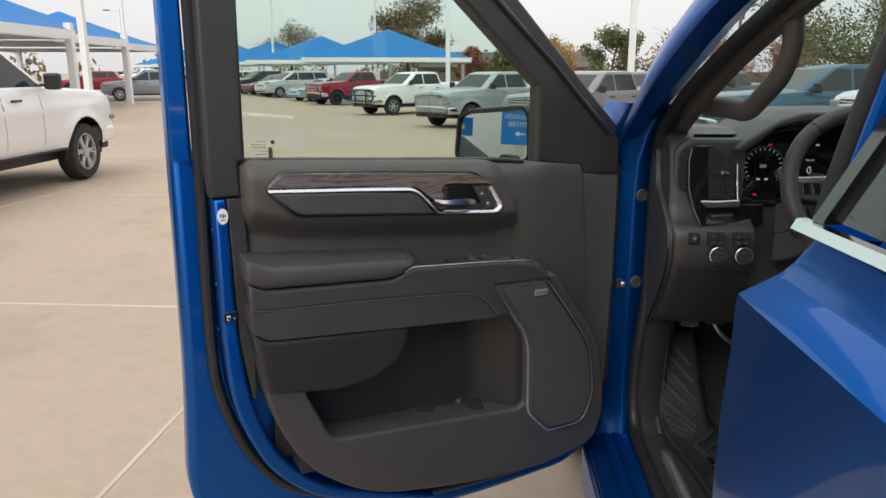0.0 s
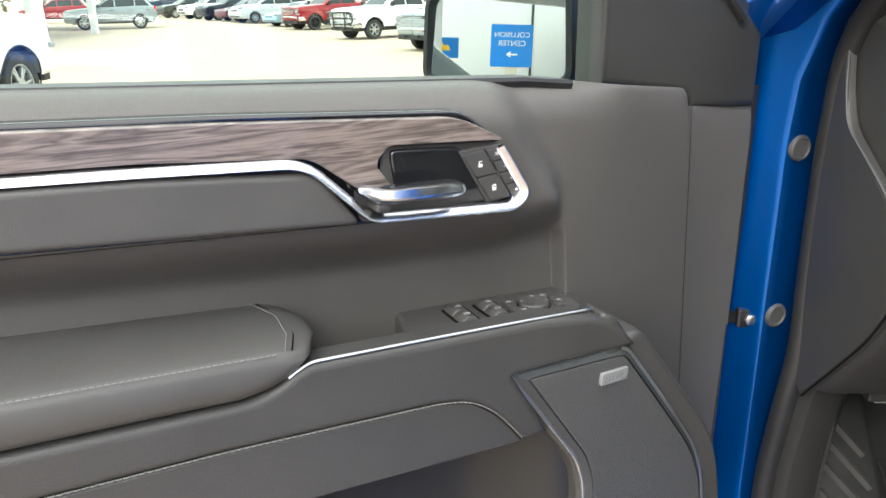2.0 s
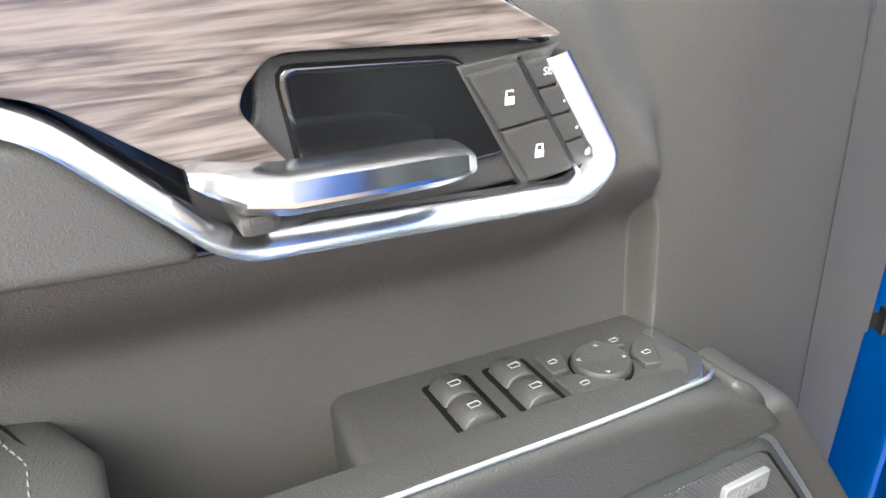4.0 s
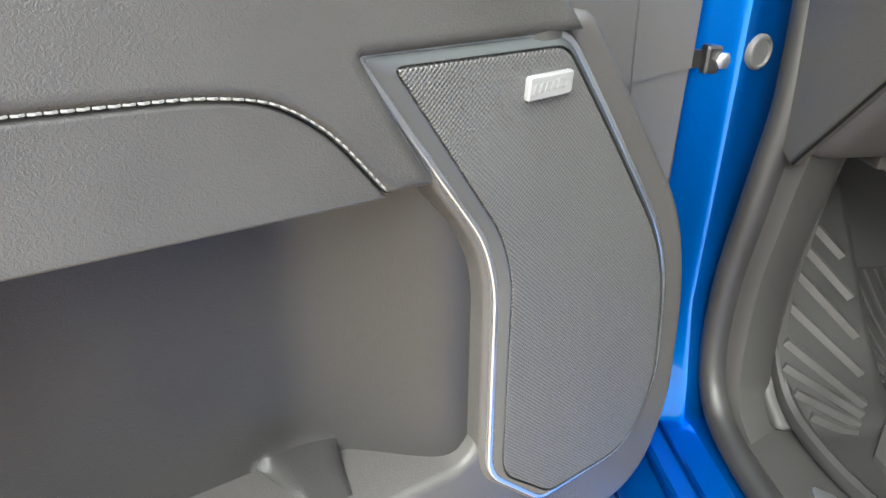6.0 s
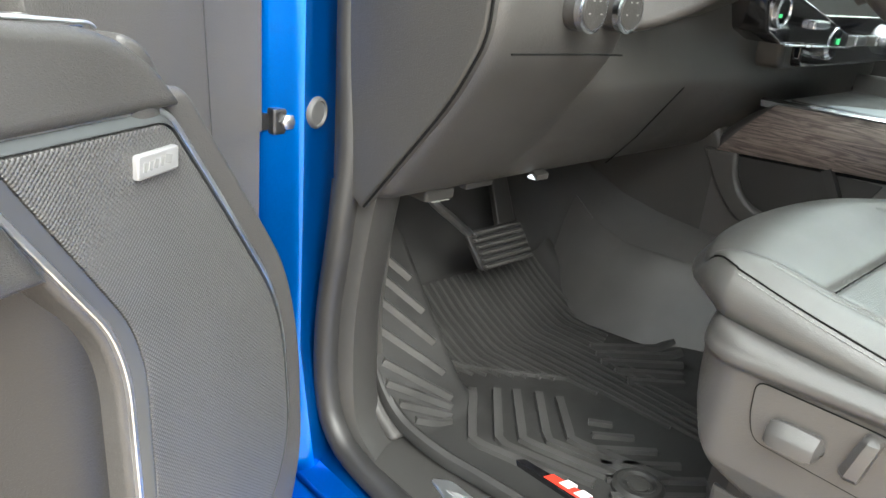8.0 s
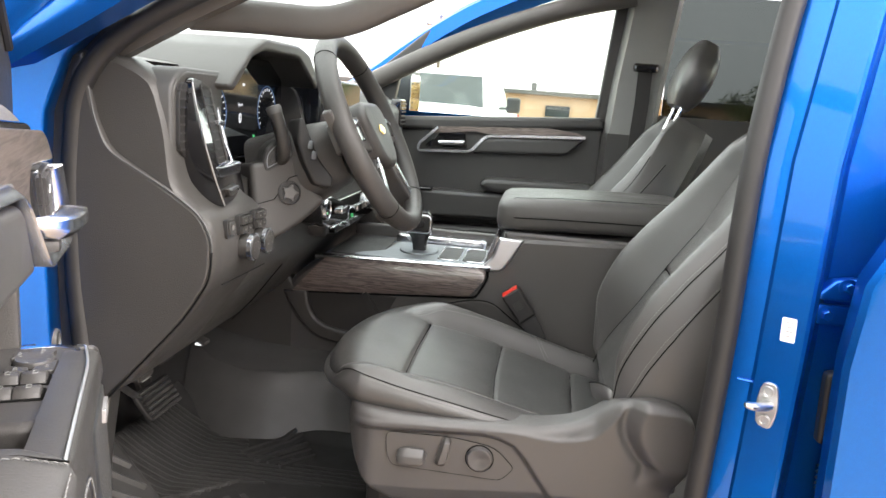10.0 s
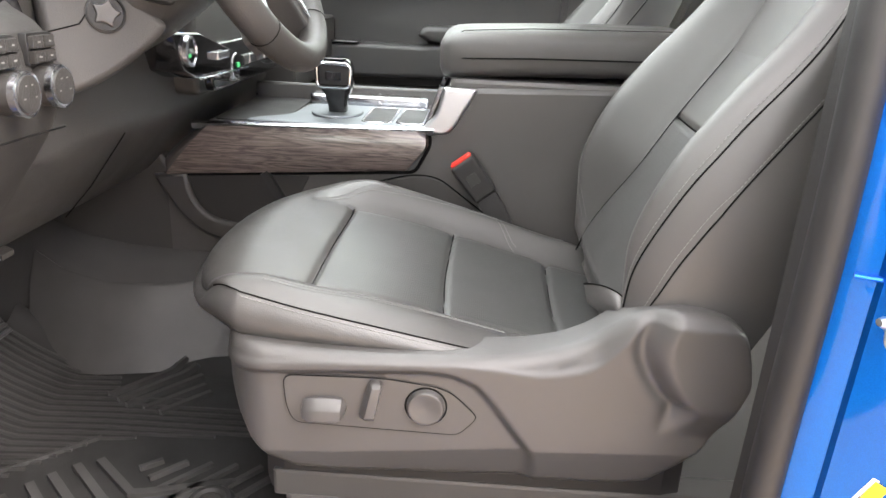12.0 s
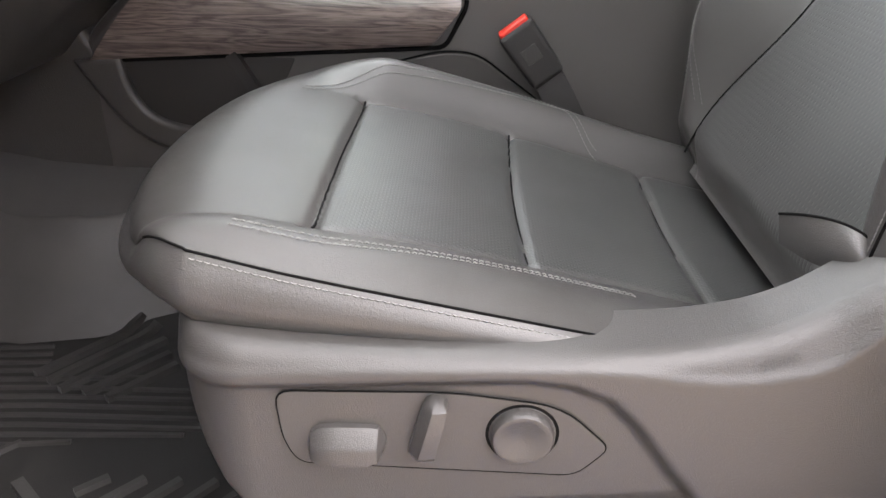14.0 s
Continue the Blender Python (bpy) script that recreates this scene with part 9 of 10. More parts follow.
def vehicle(kind, name, label, category, colour, m, rim=ALLOY, chrome=True, group="", guard=False):
    s = SHAPES[kind]
    body_mat = paint("paint_" + label.split()[0], colour, 0.15 if min(colour) > 0.4 else 0.35, 0.35, flake=False)
    v = thing(name, label, category, group, m=m)
    w, r, axle = s["w"], s["wheel"], s["axle"]
    low, z0 = s["low"], s["low"][0][1]

    # lofted along its length: curved flanks over arched wheel openings, a rolled shoulder and a crowned top
    R = r * 1.22
    line = sorted((p[0], p[1]) for p in low[3:-2])
    noses = sorted(((p[1], p[0]) for p in low[:4]))
    tails = sorted(((p[1], p[0]) for p in low[-3:]))
    tall = low[5][1]

    def floor_at(x):
        z = z0
        for cx in (0.0, axle):
            if abs(x - cx) < R:
                z = max(z, r + math.sqrt(R * R - (x - cx) ** 2))
        return z

    def flank(x, z):
        f = (z - z0) / (tall - z0)
        y = w * (1 - 0.045 * max(0, f - 0.62) / 0.38 - 0.05 * max(0, 0.25 - f) / 0.25)
        y += 0.014 * math.exp(-(((f - 0.70) / 0.05) ** 2))
        for cx in (0.0, axle):
            d = math.hypot(x - cx, z - r) - R
            y += (0.035 if kind == "pickup" else 0.018) * math.exp(-((d / 0.11) ** 2))
        return y * (1 - 0.10 * smooth01((x - 0.35) / 0.75) ** 2 - 0.04 * smooth01((low[-3][0] + 0.5 - x) / 0.5))

    x_end, x_nose = line[0][0], line[-1][0]
    xs = set(x_end + (x_nose - x_end) * i / 46 for i in range(47))
    for cx in (0.0, axle):
        xs |= {cx - R * math.cos(math.pi * i / 16) for i in range(17)}
    xs = sorted(x for x in xs if x_end <= x <= x_nose)
    rings = []

    def section(x, end=0, k=1.0, push=0.0):
        zt, zb_ = curve(line, x), floor_at(x)
        half = []
        for i in range(11):
            z = zb_ + (zt - 0.05 - zb_) * i / 10
            half.append((flank(x, z), z))
        yt = half[-1][0]
        half += [(yt - 0.012, zt - 0.025), (yt - 0.04, zt - 0.008), (yt - 0.09, zt), (yt * 0.55, zt + 0.025), (0.0, zt + 0.035)]
        pts = [(-y, z) for y, z in half] + [(y, z) for y, z in reversed(half[:-1])]
        xx = (lambda z: along(noses, z) + push) if end > 0 else (lambda z: along(tails, z) - push) if end < 0 else (lambda z: x)
        return [V(xx(z), y * k, z) for y, z in pts]

    rings = [section(x_end, -1, k, p) for k, p in ((0.02, 0.03), (0.5, 0.03), (0.9, 0.015), (1.0, 0.0))]
    rings += [section(x) for x in xs[1:-1]]
    rings += [section(x_nose, 1, k, p) for k, p in ((1.0, 0.0), (0.95, 0.02), (0.6, 0.05), (0.02, 0.06))]
    part("body", ring_bm(rings, closed=False), body_mat, v, angle=32)
    part("underbody", box((axle) / 2, 0, r * 1.2, -axle + 1.2, w * 1.55, r * 0.75), BLACKTRIM, v)
    # cabin
    (b0, b1), (r0, r1), top = s["base"], s["roof"], s["top"]
    zb = low[5][1] - 0.03
    wb, wt = w * 0.93, w * 0.74
    sec = [(zb, b0, b1, wb), (zb + (top - zb) * 0.86, r0 + (b0 - r0) * 0.12, r1 + (b1 - r1) * 0.10, wt + 0.02), (top - 0.03, r0 - 0.10, r1 + 0.06, wt - 0.02), (top, r0 - 0.35, r1 + 0.3, wt - 0.14)]
    part("cabin", ring_bm([[V(x0, y, z) for x0, y in ((a, -yy * 0.86), (a - 0.12, -yy), (b + 0.06, -yy), (b, -yy * 0.86), (b, yy * 0.86), (b + 0.06, yy), (a - 0.12, yy), (a, yy * 0.86))] for z, a, b, yy in sec]), body_mat, v, angle=30)
    z1, z2 = zb + 0.05, zb + (top - zb) * 0.83
    def xat(z, front):
        f = (z - zb) / (top - zb) / 0.86
        return (b0 + (r0 + (b0 - r0) * 0.12 - b0) * f) if front else (b1 + (r1 + (b1 - r1) * 0.10 - b1) * f)
    def yat(z):
        f = (z - zb) / (top - zb) / 0.86
        return wb + (wt + 0.02 - wb) * f
    cuts = [None, *s["posts"], None]
    for side in (-1, 1):
        for i in range(len(cuts) - 1):
            def X(z, j):
                if cuts[j] is None:
                    return (xat(z, True) - 0.20) if j == 0 else (xat(z, False) + 0.14)
                return cuts[j] + (-0.03 if j == i else 0.03)
            q = []
            for z in (z1, z2):
                q.append([V(X(z, i), side * (yat(z) + 0.004), z), V(X(z, i + 1), side * (yat(z) + 0.004), z)])
            ring = [[q[0][0], q[0][1], q[1][1], q[1][0]], [p - V(0, side * 0.03, 0) for p in (q[0][0], q[0][1], q[1][1], q[1][0])]]
            part("side_window", ring_bm(ring), CARGLASS, v, smooth=False)
            part("door_handle", box((q[0][0].x + q[0][1].x) / 2 - 0.25, side * (w + 0.008), zb - 0.12, 0.2, 0.03, 0.03, 0.008), BLACKTRIM, v)
        mz = zb + 0.12
        part("side_mirror", box(b0 - 0.32, side * (w + 0.13), mz, 0.14, 0.20, 0.22 if kind == "pickup" else 0.15, 0.04), BLACKTRIM, v)
        part("mirror_arm", box(b0 - 0.30, side * (w + 0.01), mz - 0.05, 0.06, 0.16, 0.04, 0.01), BLACKTRIM, v)
    for front in (True, False):
        e = 0.004 if front else -0.004
        q = [V(xat(z, front) + e, yy * yat(z) * 0.80, z) for z, yy in ((z1, -1), (z1, 1), (z2, 1), (z2, -1))]
        n = V(-0.03 if front else 0.03, 0, -0.02)
        part("windshield" if front else "rear_window", ring_bm([q, [p + n for p in q]]), CARGLASS, v, smooth=False)
    # door gaps, sill and arch trims
    for side in (-1, 1):
        for gx in (b0 - 0.42, s["posts"][0] - 0.03, b1 + 0.05):
            part("door_gap", sweep([V(gx, side * flank(gx, z), z) for z in [z0 + 0.12 + (zb - z0 - 0.18) * q / 8 for q in range(9)]], [(-0.0035, -0.006), (-0.0035, 0.001), (0.0035, 0.001), (0.0035, -0.006)], V(0, side, 0)), BLACKTRIM, v)
        part("sill_trim", box(axle / 2, side * (w - 0.004), z0 + 0.015, -axle - r * 2.6, 0.03, 0.03, 0.006), BLACKTRIM, v)
        for cx in (0.0, axle):
            part("arch_lip", sweep([V(cx + R * math.cos(radians(d)), side * (flank(cx + R * math.cos(radians(d)), r + R * math.sin(radians(d))) - 0.006), r + R * math.sin(radians(d))) for d in range(-8, 189, 14)], circle(0.012, 6), V(0, 1, 0)), BLACKTRIM if kind == "pickup" else body_mat, v)
    # front end
    nose = low[2][0]
    if kind == "pickup":
        g = part("grille", slab(fillet([(-0.62, 0.80), (-0.62, 1.16), (0.62, 1.16), (0.62, 0.80)], 0.05, 3), -0.1, 0.072, 0.01, lambda a, b, d: V(nose + d - 0.05 * (a / 0.62) ** 4, a, b)), BLACKTRIM, v)
        for i in range(4):
            part("grille_bar", box(nose + 0.074, 0, 0.86 + i * 0.085, 0.03, 1.16, 0.026, 0.006), CHROME if chrome else body_mat, g)
        part("bumper", slab(fillet([(-0.98, 0.52), (-0.98, 0.74), (-0.5, 0.78), (0.5, 0.78), (0.98, 0.74), (0.98, 0.52)], 0.04, 3), -0.25, 0.13, 0.05, lambda a, b, d: V(nose + d - 0.18 * (abs(a) / 0.98) ** 3, a, b), seg=4), CHROME if chrome else body_mat, v)
        part("air_dam", box(nose - 0.05, 0, 0.46, 0.2, 1.6, 0.16, 0.03), BLACKTRIM, v)
        for side in (-1, 1):
            part("headlight", box(nose - 0.065, side * 0.775, 1.04, 0.22, 0.26, 0.20, 0.03), LAMP, v)
            part("headlight_lower", box(nose - 0.03, side * 0.83, 0.88, 0.16, 0.24, 0.08, 0.02), LAMP, v)
            part("tail_light", box(-4.97, side * 0.90, 1.15, 0.08, 0.14, 0.34, 0.02), TAIL, v)
            part("tow_hook", box(nose + 0.11, side * 0.35, 0.5, 0.08, 0.06, 0.08, 0.02), BLACKTRIM, v)
        if guard:
            for side in (-1, 1):
                part("guard_bar", sweep(fillet([V(nose + 0.12, side * 0.45, 0.5), V(nose + 0.16, side * 0.45, 1.15), V(nose + 0.13, side * 0.85, 1.15), V(nose + 0.05, side * 0.92, 0.85), V(nose + 0.1, side * 0.8, 0.6)], 0.06, 3, closed=False), circle(0.035, 8), V(1, 0, 0)), BLACKTRIM, v)
            for z in (0.65, 0.9, 1.15):
                part("guard_bar", sweep([V(nose + 0.16, -0.9, z), V(nose + 0.16, 0.9, z)], circle(0.03, 8), V(0, 0, 1)), BLACKTRIM, v)
    else:
        part("grille", box(nose + 0.022, 0, low[2][1] - 0.12, 0.1, 0.9, 0.2, 0.03), BLACKTRIM, v)
        part("lower_grille", box(nose + 0.025, 0, z0 + 0.14, 0.1, 1.3, 0.14, 0.03), BLACKTRIM, v)
        for side in (-1, 1):
            part("headlight", box(nose - 0.10, side * w * 0.78, low[3][1] - 0.08, 0.28, 0.36, 0.13, 0.04), LAMP, v)
            part("tail_light", box(low[-3][0] + 0.03, side * w * 0.82, low[-3][1] - 0.05, 0.14, 0.22, 0.28, 0.03), TAIL, v)
    # wheels
    rot = Matrix.Rotation(radians(90), 4, "X")
    for cx in (0.0, axle):
        for side in (-1, 1):
            o = Matrix.Translation(V(cx, side * (w - 0.13), r)) @ (rot if side < 0 else Matrix.Rotation(radians(-90), 4, "X"))
            wh = part("wheel", turned([(r * 0.6, -0.12), (r * 0.92, -0.13), (r, -0.09), (r, 0.09), (r * 0.93, 0.13), (r * 0.68, 0.135), (r * 0.62, 0.11), (r * 0.60, 0.0), (0, 0.0)], o, 28), TYRE, v)
            spokes = bmesh.new()
            for k in range(6):
                a = 2 * math.pi * k / 6
                c, sn = math.cos(a), math.sin(a)
                pts = [(0.05, -0.040), (r * 0.30, -0.030), (r * 0.60, -0.048), (r * 0.60, -0.012), (r * 0.36, 0.0), (r * 0.60, 0.012), (r * 0.60, 0.048), (r * 0.30, 0.030), (0.05, 0.040)]
                lay = lambda p, q, d: o @ V(p * c - q * sn, p * sn + q * c, d)
                slab(pts, 0.06, 0.11, 0.01, lay, seg=2, bm=spokes)
            turned([(0.0, 0.06), (0.09, 0.06), (0.085, 0.12), (0.0, 0.125)], o, 14, bm=spokes)
            ring_bm([[o @ V(q * math.cos(2 * math.pi * i / 28), q * math.sin(2 * math.pi * i / 28), d) for i in range(28)] for q, d in ((r * 0.57, 0.02), (r * 0.60, 0.105), (r * 0.61, 0.125), (r * 0.645, 0.125), (r * 0.65, 0.10))], cap=False, bm=spokes)
            part("rim", spokes, rim, wh)
    return v


def park(kind, name, label, category, colour, x, y, heading, **k):
    """Stands a vehicle with its front axle over x, y; heading in degrees from east."""
    return vehicle(kind, name, label, category, colour, Matrix.Translation(V(x, y, lot_height(x, y))) @ Matrix.Rotation(radians(heading), 4, "Z"), **k)


W_ = (0.80, 0.80, 0.80)
GR = "vehicles parked in the lot"
park("pickup", "pickup_truck", "white pickup truck with bright alloy wheels", "truck", W_, -6.9, 10.85, 91, group=GR, chrome=False)
park("suv", "crossover_car", "silver grey crossover standing on the lot", "car", (0.22, 0.24, 0.26), -20.6, 41.5, 205, group=GR)
park("suv", "crossover_car", "dark red crossover under a blue canopy", "car", (0.22, 0.012, 0.02), -31, 55, 200, group=GR)
H = 223
row = [
    ("pickup", "pickup_truck", "silver grey heavy pickup with a chrome grille", "truck", (0.36, 0.40, 0.42), -1.05, 27.1, dict()),
    ("pickup", "pickup_truck", "white pickup with a black grille guard", "truck", W_, -4.75, 34.9, dict(guard=True)),
    ("pickup", "pickup_truck", "red pickup with black wheels", "truck", (0.25, 0.008, 0.014), -9.3, 44.6, dict(rim=DARKRIM)),
    ("car", "sedan_car", "pale blue small car between trucks", "car", (0.32, 0.47, 0.56), -11.4, 47.6, dict()),
    ("van", "minivan", "silver minivan with dark windows", "van", (0.45, 0.47, 0.48), -14.3, 50.4, dict()),
    ("car", "sedan_car", "maroon car under the canopy", "car", (0.12, 0.012, 0.025), -16.0, 52.6, dict()),
    ("suv", "crossover_car", "black crossover with bright wheels", "car", (0.012, 0.013, 0.015), -18.0, 54.6, dict()),
    ("suv", "crossover_car", "white crossover in the far row", "car", W_, -21.0, 59.0, dict()),
    ("suv", "crossover_car", "black crossover in the far row", "car", (0.012, 0.013, 0.015), -24.5, 63.5, dict()),
    ("pickup", "pickup_truck", "dark blue pickup in the far row", "truck", (0.012, 0.02, 0.05), -28.5, 68.5, dict()),
    ("suv", "crossover_car", "white crossover in the far row", "car", W_, -32.5, 74.0, dict()),
    ("suv", "crossover_car", "dark grey crossover in the far row", "car", (0.06, 0.06, 0.065), -37.0, 80.0, dict()),
    ("pickup", "pickup_truck", "white pickup in the far row", "truck", W_, -42.0, 87.0, dict()),
    ("car", "sedan_car", "red car at the far end", "car", (0.3, 0.02, 0.02), -47.0, 94.0, dict()),
    ("suv", "crossover_car", "black crossover at the far end", "car", (0.012, 0.013, 0.015), -52.0, 100.0, dict()),
    ("pickup", "pickup_truck", "pewter grey pickup beside the silver one", "truck", (0.20, 0.20, 0.19), 2.0, 21.8, dict()),
    ("pickup", "pickup_truck", "charcoal heavy pickup with a chrome bumper", "truck", (0.018, 0.019, 0.021), 4.6, 26.0, dict()),
    ("pickup", "pickup_truck", "dark grey pickup behind the charcoal one", "truck", (0.06, 0.065, 0.07), 8.6, 31.0, dict()),
    ("pickup", "pickup_truck", "steel blue heavy pickup with black mirrors", "truck", (0.035, 0.10, 0.15), 6.2, 17.6, dict(turn=185)),
    ("pickup", "pickup_truck", "white pickup beside the steel blue one", "truck", W_, 7.6, 13.4, dict(turn=185)),
]
for kind, nm, lab, cat, col, x, y, kw in row:
    park(kind, nm, lab, cat, col, x, y, kw.pop("turn", H), group=GR, **kw)
park("pickup", "pickup_truck", "white heavy pickup parked alongside the blue one", "truck", W_, 9.4, 3.0, 178, group=GR)
park("car", "sedan_car", "dark green car parked behind the viewer", "car", (0.012, 0.02, 0.018), -6.1, -0.35, 245, group=GR)

CANVAS = material("blue_canvas", (0.008, 0.150, 0.42), 0.75, var=0.12, var_scale=0.5, bump=0.2, bump_scale=60)
WHITESTEEL = material("white_painted_steel", (0.72, 0.73, 0.73), 0.45, var=0.06, var_scale=1.5)


def canopy(x, y, z, turn, lx=13.0, ly=6.5, eave=3.1, peak=2.1):
    """A stretched hip roof on steel posts; x, y is the middle."""
    c = thing("shade_canopy", "bright blue fabric shade canopy on white steel posts", "canopy", "canopies over the car rows", m=Matrix.Translation(V(x, y, z)) @ Matrix.Rotation(radians(turn), 4, "Z"))

    def roof(a, b):
        u, v = (a - 0.5) * 2, (b - 0.5) * 2
        h = 1 - max(abs(u), abs(v))
        sag = 0.10 * (1 - abs(v)) * abs(u) + 0.12 * math.sin(math.pi * a) * abs(v) ** 6
        return V(u * lx / 2, v * ly / 2, eave + peak * h ** 1.12 - sag)

    part("fabric_roof", surface(roof, 28, 28), CANVAS, c, "blue stretched fabric", angle=20)
    for sx, sy, tx, ty in ((-1, -1, 1, -1), (1, -1, 1, 1), (1, 1, -1, 1), (-1, 1, -1, -1)):
        part("eave_beam", sweep([V(sx * lx / 2, sy * ly / 2, eave - 0.22), V(tx * lx / 2, ty * ly / 2, eave - 0.22)], [(-0.1, -0.17), (0.1, -0.17), (0.1, 0.17), (-0.1, 0.17)], V(0, 0, 1)), WHITESTEEL, c)
    for sx in (-1, 1):
        part("post", box(sx * lx / 2, ly / 2 - 0.3, eave / 2 - 0.1, 0.28, 0.28, eave + 0.6, 0.02), WHITESTEEL, c)
        part("rafter", sweep([V(sx * lx / 2, ly / 2, eave - 0.3), V(sx * lx / 2, -ly / 2, eave - 0.3)], [(-0.08, -0.12), (0.08, -0.12), (0.08, 0.12), (-0.08, 0.12)], V(0, 0, 1)), WHITESTEEL, c)
    return c


for i in range(6):
    canopy(-7.6 - i * 7.6, 60.0 + i * 10.5, -0.36, 6, 12.5, 8.0, 3.05, 2.2)
for x, y in ((-24.5, 43.0), (-22.0, 33.0), (-20.0, 24.5)):
    canopy(x, y, 0, 4, 9.0, 7.5, 3.2, 1.8)
canopy(-9.2, -6.4, 0, 62, 9.0, 6.0, 2.5, 1.6)


def light_pole(x, y, h, r=0.09, arm=1.2):
    p = thing("lamp_post", "tall white steel lot light on one arm", "street lamp", "lot lights", m=Matrix.Translation(V(x, y, lot_height(x, y))))
    part("pole", sweep([V(0, 0, 0), V(0, 0, h)], [(-r, -r), (r, -r), (r, r), (-r, r)], V(0, 1, 0)), WHITESTEEL, p)
    if arm:
        part("lamp_arm", sweep([V(0, 0, h - 0.1), V(-arm, 0, h)], circle(0.05, 8), V(0, 0, 1)), WHITESTEEL, p)
        part("lamp_head", box(-arm - 0.3, 0, h, 0.8, 0.4, 0.12, 0.03), PLUG, p)
    return p


for x, y, h, r in ((-10.9, 20.3, 9, 0.085), (-1.95, 42.0, 9, 0.12), (6.5, 33.5, 9, 0.13), (-9.5, 66, 10, 0.1), (-22, 78, 9, 0.1), (-35, 92, 9, 0.1), (-30, 62, 9, 0.1), (-46, 110, 9, 0.1), (-45, 92, 9, 0.1)):
    light_pole(x, y, h, r)

BARK = material("grey_bark", (0.10, 0.08, 0.065), 0.9, var=0.3, var_scale=5, bump=0.6, bump_scale=40)


def leaf_mat(name, a, b):
    m = bpy.data.materials.new(name)
    m.use_nodes = True
    n, l = m.node_tree.nodes, m.node_tree.links
    g, rp = n.new("ShaderNodeNewGeometry"), n.new("ShaderNodeValToRGB")
    rp.color_ramp.elements[0].color, rp.color_ramp.elements[1].color = (*a, 1), (*b, 1)
    l.new(g.outputs["Random Per Island"], rp.inputs[0])
    l.new(rp.outputs[0], n["Principled BSDF"].inputs["Base Color"])
    n["Principled BSDF"].inputs["Roughness"].default_value = 0.65
    return m


OAK = leaf_mat("autumn_oak_leaves", (0.07, 0.085, 0.03), (0.22, 0.13, 0.05))
GREEN = leaf_mat("green_leaves", (0.06, 0.085, 0.03), (0.15, 0.17, 0.06))
RUST = leaf_mat("rust_leaves", (0.16, 0.05, 0.03), (0.30, 0.13, 0.06))
GOLD = leaf_mat("gold_leaves", (0.28, 0.17, 0.05), (0.38, 0.27, 0.11))


def leaves(clumps, rng, size, count):
    """Many small bent leaves scattered in clumps."""
    vs, fs = [], []
    for (cx, cy, cz, r) in clumps:
        for _ in range(count):
            d = V(rng.gauss(0, 1), rng.gauss(0, 1), rng.gauss(0, 0.8))
            d = d.normalized() * r * rng.random() ** 0.45
            p = V(cx, cy, cz) + d
            a, b = V(rng.gauss(0, 1), rng.gauss(0, 1), rng.gauss(0, 1)).normalized(), V(rng.gauss(0, 1), rng.gauss(0, 1), rng.gauss(0, 1)).normalized()
            s = size * rng.uniform(0.6, 1.4)
            k = len(vs)
            vs += [p - a * s, p + b * s * 0.5, p + a * s, p - b * s * 0.5]
            fs.append((k, k + 1, k + 2, k + 3))
    me = bpy.data.meshes.new("leaves")
    me.from_pydata([tuple(v) for v in vs], [], fs)
    return me


def tree(x, y, h, spread, mat, seed, label, bare=0.0, size=0.16, count=90, low=0.3):
    rng = random.Random(seed)
    t = thing("tree", label, "tree", "trees round the lot", m=Matrix.Translation(V(x, y, lot_height(x, y) if abs(x) < 60 else 0)))
    wood = bmesh.new()
    trunk = [V(0, 0, -0.1), V(rng.uniform(-.1, .1), 0, h * 0.2), V(rng.uniform(-.3, .3), rng.uniform(-.3, .3), h * 0.5), V(rng.uniform(-.5, .5), 0, h * 0.85)]
    sweep(spline(trunk, 4), circle(h * 0.028, 8), V(0, 1, 0), bm=wood, scale=[1.3 - 1.1 * i / 12 for i in range(13)])
    clumps = []
    for i in range(11):
        a, z0 = rng.uniform(0, 6.28), h * rng.uniform(low, 0.75)
        out = spread * rng.uniform(0.5, 1.0) * (1.15 - 0.5 * z0 / h)
        tip = V(out * math.cos(a), out * math.sin(a), z0 + h * rng.uniform(0.08, 0.25))
        mid = V(tip.x * 0.5, tip.y * 0.5, z0 + h * 0.06)
        sweep([V(0, 0, z0), mid, tip], circle(h * 0.011, 6), V(0, 0.2, 1), bm=wood, scale=[1, 0.7, 0.25])
        for f in (0.55, 0.8, 1.0):
            q = V(0, 0, z0).lerp(tip, f)
            clumps.append((q.x + rng.uniform(-.3, .3), q.y + rng.uniform(-.3, .3), q.z + rng.uniform(0, h * 0.06), spread * rng.uniform(0.22, 0.36)))
            for _ in range(2):
                e = q + V(rng.gauss(0, 1), rng.gauss(0, 1), rng.uniform(0, 1)) * spread * 0.25
                sweep([q, e], circle(h * 0.004, 4), V(0.3, 0.2, 1), bm=wood, scale=[1, 0.2])
    for _ in range(4):
        clumps.append((rng.uniform(-.2, .2) * spread, rng.uniform(-.2, .2) * spread, h * rng.uniform(0.75, 0.95), spread * 0.33))
    part("trunk", wood, BARK, t)
    clumps = [c for c in clumps if rng.random() > bare]
    me = leaves(clumps, rng, size, count)
    me.materials.append(mat)
    cr = new("crown", me)
    cr.parent = t
    return t


